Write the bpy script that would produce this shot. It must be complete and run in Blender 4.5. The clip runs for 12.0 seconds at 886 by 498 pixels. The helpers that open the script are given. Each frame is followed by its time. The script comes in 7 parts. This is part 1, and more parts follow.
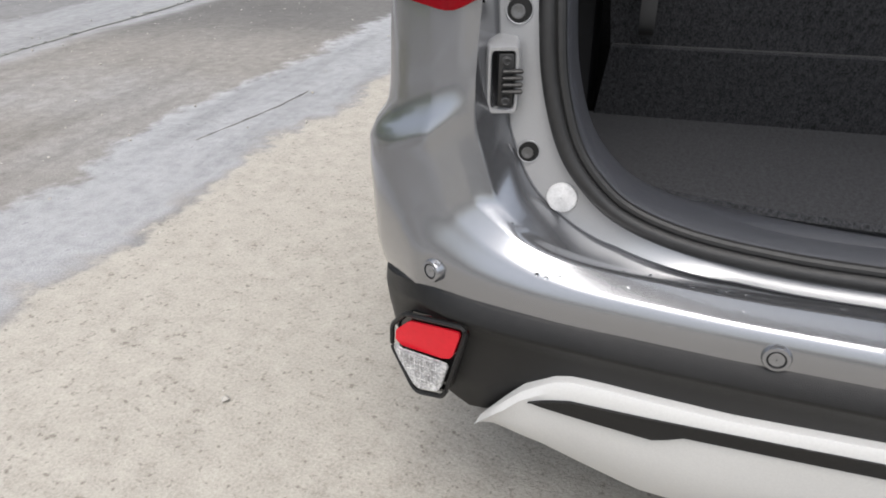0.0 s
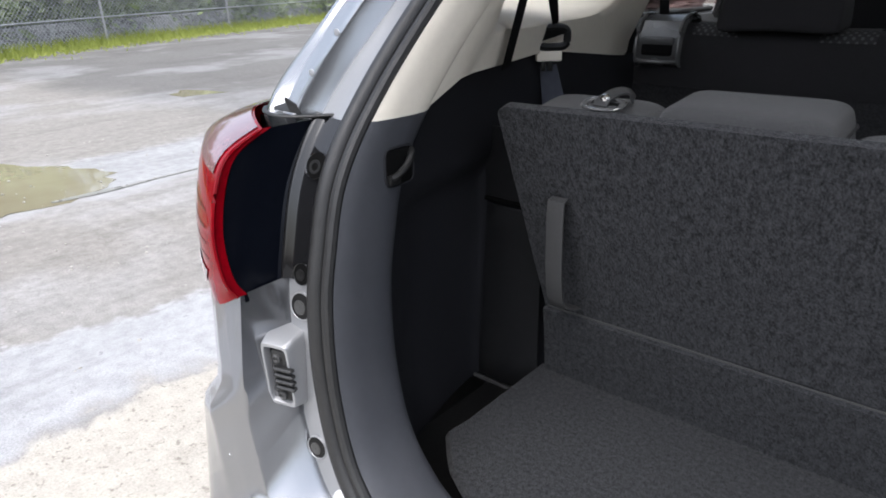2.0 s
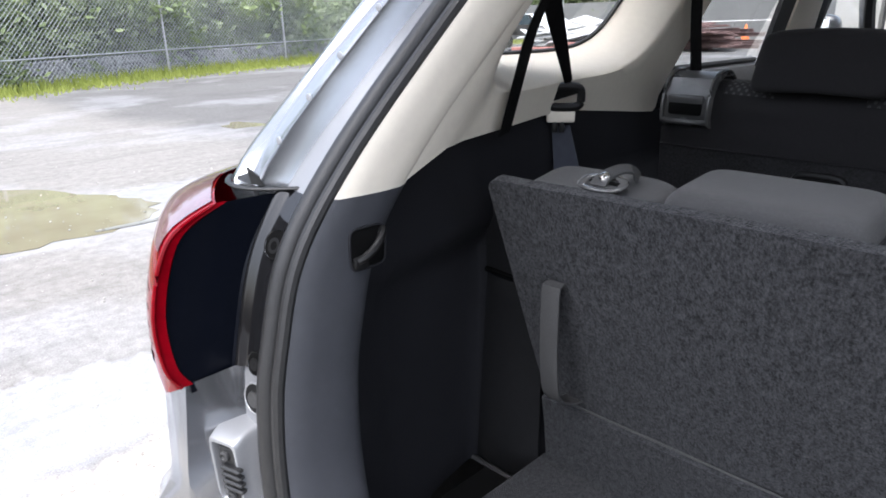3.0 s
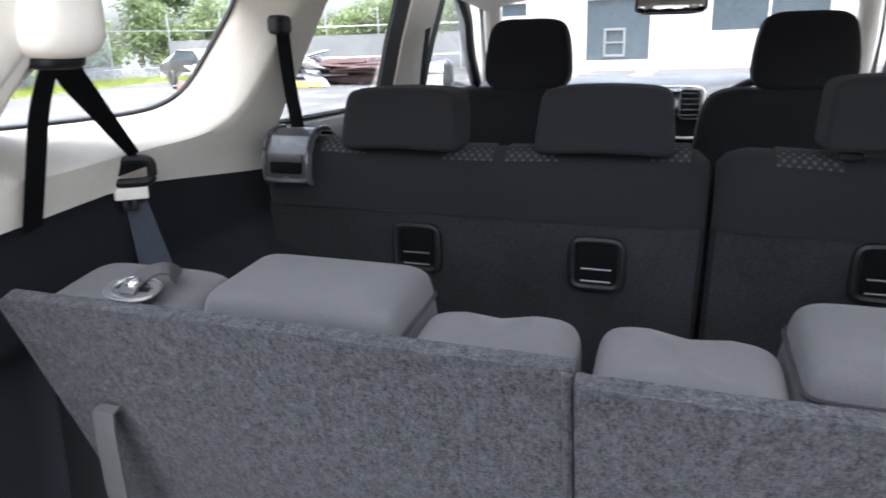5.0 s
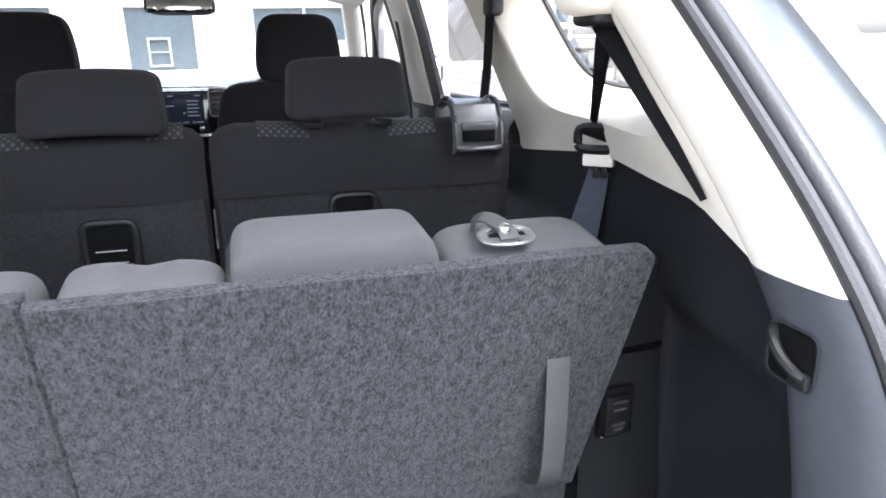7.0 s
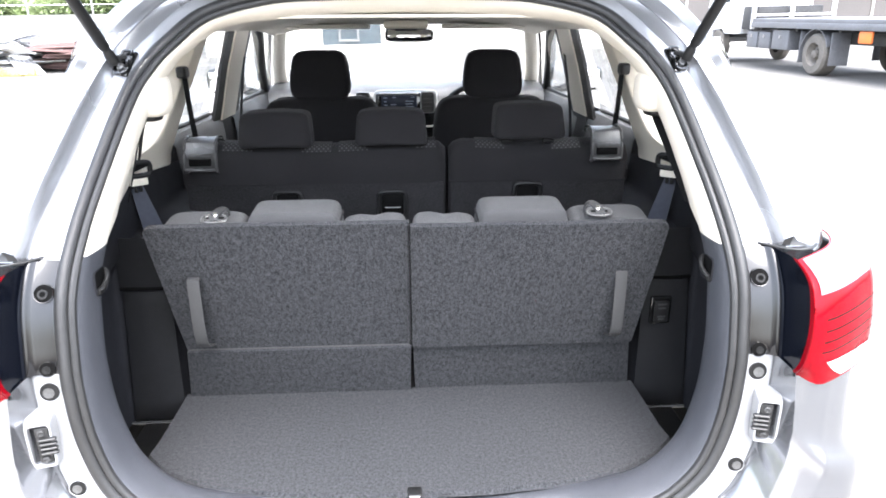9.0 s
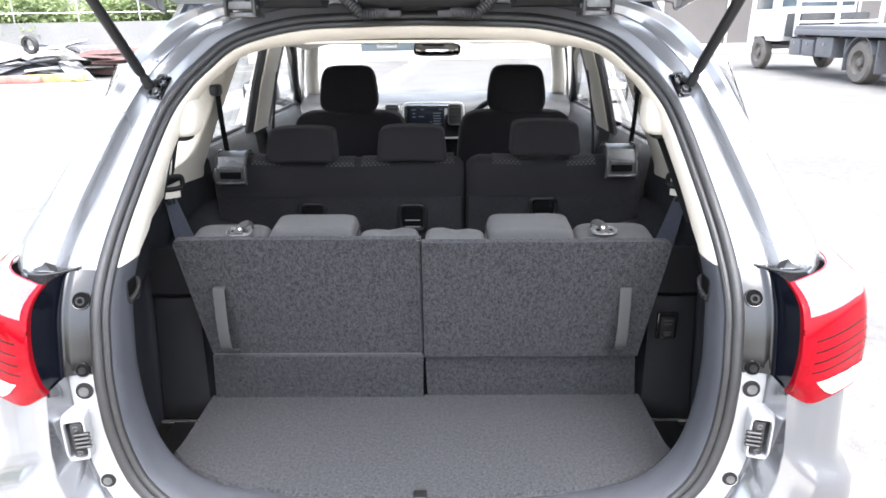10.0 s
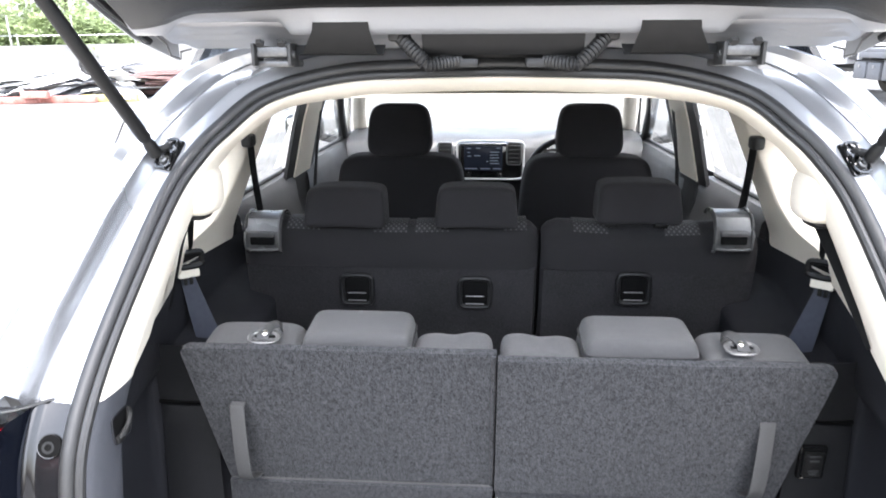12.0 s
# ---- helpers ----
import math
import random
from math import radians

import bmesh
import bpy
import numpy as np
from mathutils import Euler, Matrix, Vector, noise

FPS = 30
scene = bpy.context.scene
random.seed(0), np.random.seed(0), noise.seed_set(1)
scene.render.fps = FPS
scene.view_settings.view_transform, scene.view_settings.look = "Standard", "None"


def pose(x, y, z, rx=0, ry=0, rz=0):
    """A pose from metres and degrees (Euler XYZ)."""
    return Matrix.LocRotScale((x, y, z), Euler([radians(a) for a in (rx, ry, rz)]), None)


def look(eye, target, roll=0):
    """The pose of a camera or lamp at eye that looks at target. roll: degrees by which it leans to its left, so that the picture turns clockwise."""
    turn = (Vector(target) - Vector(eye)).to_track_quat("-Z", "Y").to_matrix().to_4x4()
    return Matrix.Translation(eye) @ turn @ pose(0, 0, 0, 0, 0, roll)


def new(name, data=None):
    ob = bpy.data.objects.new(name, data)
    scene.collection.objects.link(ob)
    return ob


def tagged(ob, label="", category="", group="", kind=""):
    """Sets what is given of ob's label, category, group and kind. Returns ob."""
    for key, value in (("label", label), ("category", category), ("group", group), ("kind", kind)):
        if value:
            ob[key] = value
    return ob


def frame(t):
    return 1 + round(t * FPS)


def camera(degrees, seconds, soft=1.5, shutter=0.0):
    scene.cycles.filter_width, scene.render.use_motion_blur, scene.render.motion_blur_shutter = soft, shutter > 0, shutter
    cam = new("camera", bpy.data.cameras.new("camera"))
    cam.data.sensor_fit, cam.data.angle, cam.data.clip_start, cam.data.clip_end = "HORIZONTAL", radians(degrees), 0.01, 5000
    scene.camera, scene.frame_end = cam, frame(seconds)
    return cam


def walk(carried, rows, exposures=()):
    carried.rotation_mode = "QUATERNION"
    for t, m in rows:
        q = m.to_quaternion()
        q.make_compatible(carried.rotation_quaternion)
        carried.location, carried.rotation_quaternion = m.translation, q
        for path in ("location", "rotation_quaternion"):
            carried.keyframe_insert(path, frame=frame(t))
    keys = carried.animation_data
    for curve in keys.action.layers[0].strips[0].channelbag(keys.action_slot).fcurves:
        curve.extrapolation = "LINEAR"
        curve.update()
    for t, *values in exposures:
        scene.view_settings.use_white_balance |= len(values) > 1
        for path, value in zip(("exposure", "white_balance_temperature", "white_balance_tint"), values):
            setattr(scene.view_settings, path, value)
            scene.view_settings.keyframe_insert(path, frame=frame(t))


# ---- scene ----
cam = camera(66.6, 12.0, 1.7, 0.2)
EXPOSURES = [(0, 0.42, 6350, 10), (0.5, 0.34, 6350, 10), (1.0, 0.36, 6300, 10), (1.5, 0.58, 6200, 10), (2.0, 1.03, 6080, 11), (2.7, 1.34, 5980, 12), (4.3, 1.98, 5850, 12), (4.6, 2.14, 5850, 12), (5.0, 2.38, 5850, 12), (5.5, 3.02, 5850, 12), (6.2, 3.22, 5900, 12), (6.7, 3.1, 5900, 12), (8.5, 2.7, 6000, 11), (9.0, 2.85, 6050, 11), (9.5, 2.65, 6050, 11), (10.3, 2.51, 6050, 11), (11.0, 2.53, 6050, 11), (12, 2.83, 6050, 11)]
PATH = [
    (0, (-0.460, -0.901, 1.085), (-0.961, 0.773, 0.112), -0.6),
    (0.5, (-0.430, -0.911, 1.189), (-1.046, 0.703, 0.182), 0.1),
    (1, (-0.261, -0.801, 1.247), (-1.006, 0.815, 0.333), 0.1),
    (1.5, (-0.104, -0.593, 1.267), (-1.072, 0.961, 0.460), -0.8),
    (2, (-0.014, -0.444, 1.289), (-1.231, 0.964, 0.557), -1.2),
    (2.5, (-0.004, -0.369, 1.305), (-1.336, 0.964, 0.634), -0.9),
    (2.7, (-0.019, -0.347, 1.308), (-1.363, 0.982, 0.655), -0.7),
    (4.3, (-0.033, -0.166, 1.351), (-1.078, 1.434, 0.762), -0.5),
    (4.5, (-0.007, -0.156, 1.350), (-0.936, 1.517, 0.770), -0.4),
    (5, (0.051, -0.147, 1.353), (-0.566, 1.671, 0.792), -0.8),
    (5.5, (0.104, -0.160, 1.353), (-0.181, 1.744, 0.810), -0.8),
    (6, (0.145, -0.176, 1.350), (0.178, 1.753, 0.824), -0.8),
    (6.5, (0.173, -0.204, 1.324), (0.579, 1.686, 0.810), -0.8),
    (6.7, (0.178, -0.219, 1.309), (0.730, 1.631, 0.788), -0.7),
    (8.3, (0.021, -0.778, 1.414), (0.482, 1.067, 0.795), -0.3),
    (8.5, (0.007, -0.883, 1.442), (0.320, 0.992, 0.820), -0.3),
    (9, (0.002, -1.062, 1.519), (0.097, 0.838, 0.901), -0.3),
    (9.5, (0.034, -1.109, 1.561), (0.049, 0.797, 0.955), -0.3),
    (10, (0.054, -1.124, 1.561), (0.046, 0.783, 0.958), -0.3),
    (10.5, (0.037, -1.115, 1.558), (0.014, 0.792, 0.955), -0.2),
    (11, (0.005, -1.060, 1.544), (-0.035, 0.846, 0.940), -0.1),
    (11.5, (0.008, -0.873, 1.560), (-0.069, 1.032, 0.957), -0.3),
    (12, (-0.020, -0.749, 1.617), (-0.150, 1.169, 1.067), -0.2),
]
walk(cam, [(t, look(eye, target, roll)) for t, eye, target, roll in PATH], EXPOSURES)

# ---- world and light ----
world = bpy.data.worlds.new("sky")
scene.world = world
world.use_nodes = True
wn = world.node_tree
sky = wn.nodes.new("ShaderNodeTexSky")
sky.sky_type, sky.sun_disc = "NISHITA", False
sky.sun_elevation, sky.sun_rotation = radians(66), radians(166)
sky.dust_density, sky.air_density, sky.ozone_density = 6.0, 1.2, 1.0
grey = wn.nodes.new("ShaderNodeHueSaturation")
grey.inputs["Saturation"].default_value = 0.50
wn.links.new(sky.outputs[0], grey.inputs["Color"])
wn.links.new(grey.outputs[0], wn.nodes["Background"].inputs[0])
wn.nodes["Background"].inputs[1].default_value = 0.205
sun = new("sun", bpy.data.lights.new("sun", "SUN"))
sun.data.energy, sun.data.angle, sun.data.color = 0.5, radians(50), (1.0, 0.98, 0.95)
sun.matrix_world = look((1.0, -4.1, 9.6), (0, 0, 0))

# ---- materials ----
def surf(name, c1, c2, rough=0.5, metal=0.0, scale=(5.0, 90.0), bump=0.0, bump_scale=250.0, coat=0.0, rvar=0.08, spec=0.5, sheen=0.0, fine=0.45, ramp=(0.3, 0.7), island=0.0, nap=1.0):
    m = bpy.data.materials.new(name)
    m.use_nodes = True
    n, l = m.node_tree.nodes, m.node_tree.links
    b = n["Principled BSDF"]
    co = n.new("ShaderNodeTexCoord")
    place = n.new("ShaderNodeMapping")
    place.inputs["Scale"].default_value = (1, 1, nap)
    l.new(co.outputs["Object"], place.inputs["Vector"])
    big, small = n.new("ShaderNodeTexNoise"), n.new("ShaderNodeTexNoise")
    for q, s in ((big, scale[0]), (small, scale[1])):
        q.inputs["Scale"].default_value = s
        q.inputs["Detail"].default_value = 3.0
        l.new(place.outputs[0], q.inputs["Vector"])
    mx = n.new("ShaderNodeMix")
    mx.inputs[0].default_value = fine
    l.new(big.outputs[0], mx.inputs[2])
    l.new(small.outputs[0], mx.inputs[3])
    src = mx.outputs[0]
    if island:
        info = n.new("ShaderNodeObjectInfo")
        ad = n.new("ShaderNodeMath")
        ad.operation = "MULTIPLY_ADD"
        ad.inputs[1].default_value, ad.inputs[2].default_value = island, -island / 2
        l.new(info.outputs["Random"], ad.inputs[0])
        a2 = n.new("ShaderNodeMath")
        l.new(src, a2.inputs[0])
        l.new(ad.outputs[0], a2.inputs[1])
        src = a2.outputs[0]
    rp = n.new("ShaderNodeValToRGB")
    rp.color_ramp.elements[0].position, rp.color_ramp.elements[1].position = ramp
    rp.color_ramp.elements[0].color, rp.color_ramp.elements[1].color = (*c1, 1), (*c2, 1)
    l.new(src, rp.inputs[0])
    l.new(rp.outputs[0], b.inputs["Base Color"])
    rr = n.new("ShaderNodeMapRange")
    rr.inputs["To Min"].default_value, rr.inputs["To Max"].default_value = max(0.02, rough - rvar), min(1, rough + rvar)
    rr.inputs["From Min"].default_value, rr.inputs["From Max"].default_value = 0.3, 0.7
    l.new(big.outputs[0], rr.inputs["Value"])
    l.new(rr.outputs[0], b.inputs["Roughness"])
    b.inputs["Metallic"].default_value = metal
    b.inputs["Coat Weight"].default_value = coat
    b.inputs["Coat Roughness"].default_value = 0.05
    b.inputs["Specular IOR Level"].default_value = spec
    b.inputs["Sheen Weight"].default_value = sheen
    if bump:
        bs = n.new("ShaderNodeTexNoise")
        bs.inputs["Scale"].default_value, bs.inputs["Detail"].default_value = bump_scale, 2.0
        l.new(co.outputs["Object"], bs.inputs["Vector"])
        bp = n.new("ShaderNodeBump")
        bp.inputs["Strength"].default_value, bp.inputs["Distance"].default_value = min(1, bump), 0.002
        l.new(bs.outputs[0], bp.inputs["Height"])
        l.new(bp.outputs[0], b.inputs["Normal"])
    return m


def g3(v, r=1.0, b=1.0):
    return (v * r, v, v * b)


PAINT = surf("silver paint", (0.255, 0.261, 0.274), (0.305, 0.311, 0.326), 0.24, 0.85, (2.0, 900.0), coat=0.8, rvar=0.03, fine=0.6)
PAINT_IN = surf("silver paint inside jamb", (0.300, 0.304, 0.312), (0.350, 0.355, 0.364), 0.36, 0.4, (3.0, 700.0), coat=0.4, rvar=0.05)
# lit copy of the silver paint: lighter and duller so the pillars look bright
PAINT_LIT = surf("silver paint lightened round the gate", (0.285, 0.291, 0.302), (0.335, 0.341, 0.353), 0.27, 0.75, (2.0, 900.0), coat=0.5, rvar=0.04, fine=0.6)
BLACK_GLOSS = surf("gloss black", g3(0.006), g3(0.010), 0.08, coat=0.6, rvar=0.03)
FLANGE_GLOSS = surf("gloss black painted flange", g3(0.006, 1, 1.1), g3(0.010, 1, 1.1), 0.05, spec=0.55, rvar=0.02)
BLACK_CHEEK = surf("black lamp surround", (0.003, 0.004, 0.007), (0.005, 0.006, 0.010), 0.16, spec=0.12, rvar=0.04)
BLACK_PLASTIC = surf("black bumper plastic", g3(0.0060), g3(0.0110), 0.42, bump=0.35, bump_scale=900, rvar=0.07, spec=0.32)
SKID = surf("silver skid plastic", g3(0.50, 1, 0.98), g3(0.58, 1, 0.98), 0.45, 0.15, (3.0, 300.0), rvar=0.05)
RUBBER = surf("seal rubber", g3(0.0102), g3(0.0204), 0.50, bump=0.2, bump_scale=400)
TRIM_DARK = surf("charcoal trim plastic", g3(0.0410, 0.95, 1.16), g3(0.0530, 0.95, 1.16), 0.52, bump=0.35, bump_scale=1100)
LINING_LID = surf("charcoal lid plastic", g3(0.0090, 0.98, 1.08), g3(0.0130, 0.98, 1.08), 0.6, bump=0.35, bump_scale=1100, spec=0.2)
LINING = surf("dark boot lining", g3(0.0125, 0.98, 1.18), g3(0.0190, 0.98, 1.18), 0.75, scale=(6.0, 400.0), bump=0.5, bump_scale=700, spec=0.18)
ANCHOR = surf("black anchor plastic", g3(0.005), g3(0.010), 0.5, spec=0.25)
LOW_WALL = surf("grey rubble wall", g3(0.10), g3(0.34), 0.9, scale=(2.0, 9.0), fine=0.6, ramp=(0.38, 0.62), bump=0.8, bump_scale=9)
BEIGE = surf("beige trim", (0.68, 0.63, 0.54), (0.75, 0.70, 0.60), 0.72, bump=0.15, bump_scale=900, rvar=0.05)
HEADLINER = surf("beige headliner cloth", (0.64, 0.60, 0.53), (0.70, 0.66, 0.58), 0.9, bump=0.4, bump_scale=700, rvar=0.03)
CARPET = surf("charcoal carpet", g3(0.0086, 0.98, 1.08), g3(0.0520, 0.98, 1.08), 0.95, scale=(420.0, 150.0), bump=1.0, bump_scale=460, fine=0.40, ramp=(0.36, 0.66), sheen=0.06, rvar=0.03, spec=0.15, nap=0.5)
CARPET_DARK = surf("dark felt", g3(0.0095, 1.02, 1.06), g3(0.0270, 1.02, 1.06), 0.95, scale=(7.0, 260.0), bump=0.8, bump_scale=500, fine=0.6, ramp=(0.35, 0.68), rvar=0.03, spec=0.25)
CLOTH_GREY = surf("grey seat cloth", g3(0.0430, 1, 1.02), g3(0.0610, 1, 1.02), 0.88, scale=(4.0, 600.0), bump=0.6, bump_scale=1300, fine=0.6, sheen=0.08, rvar=0.03, spec=0.2)
CLOTH_DARK = surf("black seat cloth", g3(0.0095, 1.04, 1.08), g3(0.0165, 1.04, 1.08), 0.9, scale=(5.0, 500.0), bump=0.6, bump_scale=1000, fine=0.55, sheen=0.03, rvar=0.03, spec=0.2)
CLOTH_DOT = surf("dotted seat cloth", g3(0.006), g3(0.009), 0.85, bump=0.4)
WEBBING = surf("black belt webbing", g3(0.003), g3(0.006), 0.7, scale=(20.0, 700.0), bump=0.4, bump_scale=900, spec=0.08)
WEB_GREY = surf("grey pull strap", g3(0.0280), g3(0.0440), 0.7, scale=(20.0, 600.0), bump=0.5, bump_scale=900)
WEB_BLUE = surf("blue grey belt stalk", (0.026, 0.030, 0.044), (0.042, 0.046, 0.062), 0.6, spec=0.3)
SATIN_GREY = surf("satin grey plastic", g3(0.0480), g3(0.0704), 0.26, 0.1, bump=0.1, bump_scale=900)
SATIN_LIGHT = surf("light satin plastic", g3(0.0600), g3(0.0840), 0.24, 0.15)
CHROME = surf("bright chrome", g3(0.75), g3(0.82), 0.12, 1.0, rvar=0.05)
STEEL = surf("plated steel", g3(0.28), g3(0.40), 0.35, 1.0, (20.0, 200.0))
STEEL_DULL = surf("dull grey steel", g3(0.10), g3(0.18), 0.45, 0.8, (20.0, 200.0))
# near-black that draws the shade inside wells, slots and gaps
RECESS_SHADE = surf("near-black recess shade", g3(0.003), g3(0.006), 0.9, spec=0.05)
DASH = surf("dash plastic", g3(0.0330), g3(0.0480), 0.42, bump=0.3, bump_scale=800)
DOOR_GREY = surf("grey door card", g3(0.0220, 1, 1.02), g3(0.0330, 1, 1.02), 0.6, bump=0.3, bump_scale=700)
TYRE = surf("tyre rubber", g3(0.018), g3(0.040), 0.8, bump=0.4, bump_scale=90)
RED_LENS = surf("red lamp lens", (0.1200, 0.0006, 0.0036), (0.2300, 0.0012, 0.0064), 0.04, coat=0.0, rvar=0.02, spec=0.16, scale=(22.0, 160.0), fine=0.3)
RED_DEEP = surf("dark red lamp bar", (0.034, 0.0004, 0.001), (0.048, 0.0007, 0.0015), 0.25, spec=0.3)
# upper lens: the sky's pale reflection is put into the base colour
TOP_SHEEN = surf("pale pink lens with sky sheen", (0.13, 0.060, 0.068), (0.23, 0.135, 0.15), 0.06, scale=(20.0, 200.0), coat=0.6, spec=0.6)
CLEAR_RIB = surf("lens rib", (0.30, 0.24, 0.24), (0.50, 0.42, 0.42), 0.2, coat=0.5)
AMBER = surf("amber lamp section", (0.60, 0.10, 0.01), (0.75, 0.16, 0.02), 0.15, coat=1.0)
CLEAR_LENS = surf("clear ribbed lens", g3(0.26), g3(0.72), 0.15, 0.2, (60.0, 260.0), coat=1.0, ramp=(0.38, 0.62))
REFLECTOR_RED = surf("red reflector", (0.50, 0.003, 0.012), (0.62, 0.005, 0.018), 0.2, coat=0.2, spec=0.3)
WHITE_CAP = surf("white plug", g3(0.42), g3(0.66), 0.5, scale=(60.0, 300.0))
WIRE = surf("galvanised wire", g3(0.38), g3(0.52), 0.45, 0.7)
WHITE_PAINT = surf("white truck paint", g3(0.58), g3(0.70), 0.4, scale=(1.2, 18.0), coat=0.3)
GREY_STEEL = surf("grey painted steel", g3(0.115, 0.98, 1.06), g3(0.185, 0.98, 1.06), 0.5, 0.2, (2.0, 30.0))
DARK_STEEL = surf("dark chassis steel", g3(0.03), g3(0.07), 0.6, 0.3, (3.0, 30.0))
DUSTY = surf("dusty wheel", (0.085, 0.076, 0.066), (0.17, 0.155, 0.135), 0.8, scale=(6.0, 40.0))
RUST = surf("rusty red steel", (0.11, 0.060, 0.055), (0.21, 0.14, 0.13), 0.8, 0.1, (3.0, 25.0), bump=0.5, bump_scale=40)
RED_SCRAP = surf("faded red paint", (0.26, 0.09, 0.07), (0.42, 0.20, 0.17), 0.7, scale=(3.0, 25.0), ramp=(0.4, 0.6))
YELLOW_SCRAP = surf("yellow paint", (0.42, 0.34, 0.07), (0.62, 0.52, 0.16), 0.6, scale=(3.0, 25.0), ramp=(0.4, 0.6))
WHITE_SCRAP = surf("weathered white sheet", g3(0.38), g3(0.62), 0.5, scale=(2.0, 30.0))
ORANGE = surf("orange cone plastic", (0.75, 0.16, 0.03), (0.85, 0.22, 0.05), 0.5)
WALL_WHITE = surf("white painted wall", (0.436, 0.416, 0.376), (0.502, 0.482, 0.442), 0.85, scale=(0.6, 12.0), bump=0.3, bump_scale=60)
WALL_BROWN = surf("brown cladding", (0.075, 0.068, 0.064), (0.110, 0.100, 0.094), 0.7, scale=(0.7, 20.0))
CONCRETE = surf("grey fence sheet", g3(0.1500, 1, 0.98), g3(0.2100, 1, 0.98), 0.8, scale=(0.6, 14.0))
WINDOW_DARK = surf("dark window glass", (0.035, 0.05, 0.06), (0.06, 0.08, 0.09), 0.08, rvar=0.02)
GRASS = surf("roadside grass", (0.22, 0.27, 0.05), (0.44, 0.48, 0.12), 0.8, scale=(1.5, 14.0), fine=0.5)
LEAF = surf("green leaves", (0.06, 0.10, 0.025), (0.17, 0.23, 0.07), 0.65, scale=(0.5, 4.0), fine=0.5)
# hedge green lifted and greyed: the bright haze is part of this colour
LEAF_HAZY = surf("hedge leaves paled for haze", (0.17, 0.22, 0.10), (0.38, 0.45, 0.23), 0.6, scale=(0.6, 4.0), fine=0.5)
BARK = surf("tree bark", (0.09, 0.07, 0.05), (0.17, 0.14, 0.11), 0.9, scale=(3.0, 30.0), bump=0.8, bump_scale=40)
PEBBLE = surf("loose stones", (0.26, 0.245, 0.22), (0.46, 0.44, 0.40), 0.85, scale=(6.0, 40.0), fine=0.5)


def dotted(m):
    """Pale dots in a diagonal grid on dark cloth."""
    n, l = m.node_tree.nodes, m.node_tree.links
    b = n["Principled BSDF"]
    co, mp, vo, rp = n.new("ShaderNodeTexCoord"), n.new("ShaderNodeMapping"), n.new("ShaderNodeTexVoronoi"), n.new("ShaderNodeValToRGB")
    vo.voronoi_dimensions = "2D"
    mp.inputs["Rotation"].default_value = (0, 0, radians(45))
    mp.inputs["Scale"].default_value = (1, 1, 0.02)
    vo.inputs["Scale"].default_value, vo.inputs["Randomness"].default_value = 105.0, 0.0
    rp.color_ramp.elements[0].position, rp.color_ramp.elements[1].position = 0.24, 0.32
    rp.color_ramp.elements[0].color, rp.color_ramp.elements[1].color = (0.056, 0.056, 0.058, 1), (0.010, 0.010, 0.0108, 1)
    l.new(co.outputs["Object"], mp.inputs[0])
    l.new(mp.outputs[0], vo.inputs["Vector"])
    l.new(vo.outputs["Distance"], rp.inputs[0])
    l.new(rp.outputs[0], b.inputs["Base Color"])


dotted(CLOTH_DOT)


def leafy(m, share=0.45):
    """Leaves pass part of the light on."""
    n, l = m.node_tree.nodes, m.node_tree.links
    b, out = n["Principled BSDF"], n["Material Output"]
    tr, mx = n.new("ShaderNodeBsdfTranslucent"), n.new("ShaderNodeMixShader")
    mx.inputs[0].default_value = share
    l.new(b.inputs["Base Color"].links[0].from_socket, tr.inputs["Color"])
    l.new(b.outputs[0], mx.inputs[1])
    l.new(tr.outputs[0], mx.inputs[2])
    l.new(mx.outputs[0], out.inputs["Surface"])


for m in (GRASS, LEAF, LEAF_HAZY):
    leafy(m)


def glass_mat(name, tint):
    m = bpy.data.materials.new(name)
    m.use_nodes = True
    b = m.node_tree.nodes["Principled BSDF"]
    b.inputs["Base Color"].default_value = (*tint, 1)
    b.inputs["Transmission Weight"].default_value = 1.0
    b.inputs["Roughness"].default_value = 0.0
    b.inputs["IOR"].default_value = 1.45
    return m


GLASS = glass_mat("clear window glass", (0.96, 0.98, 0.97))
MIRROR = surf("mirror glass", g3(0.85), g3(0.88), 0.02, 1.0, rvar=0.0)


def screen_mat():
    m = bpy.data.materials.new("lit display")
    m.use_nodes = True
    b = m.node_tree.nodes["Principled BSDF"]
    b.inputs["Base Color"].default_value = (0.006, 0.007, 0.010, 1)
    b.inputs["Roughness"].default_value = 0.15
    b.inputs["Specular IOR Level"].default_value = 0.06
    b.inputs["Emission Color"].default_value = (0.010, 0.012, 0.018, 1)
    b.inputs["Emission Strength"].default_value = 0.10
    return m


SCREEN = screen_mat()
ICON = surf("pale screen icons", (0.10, 0.12, 0.15), (0.15, 0.17, 0.20), 0.4)


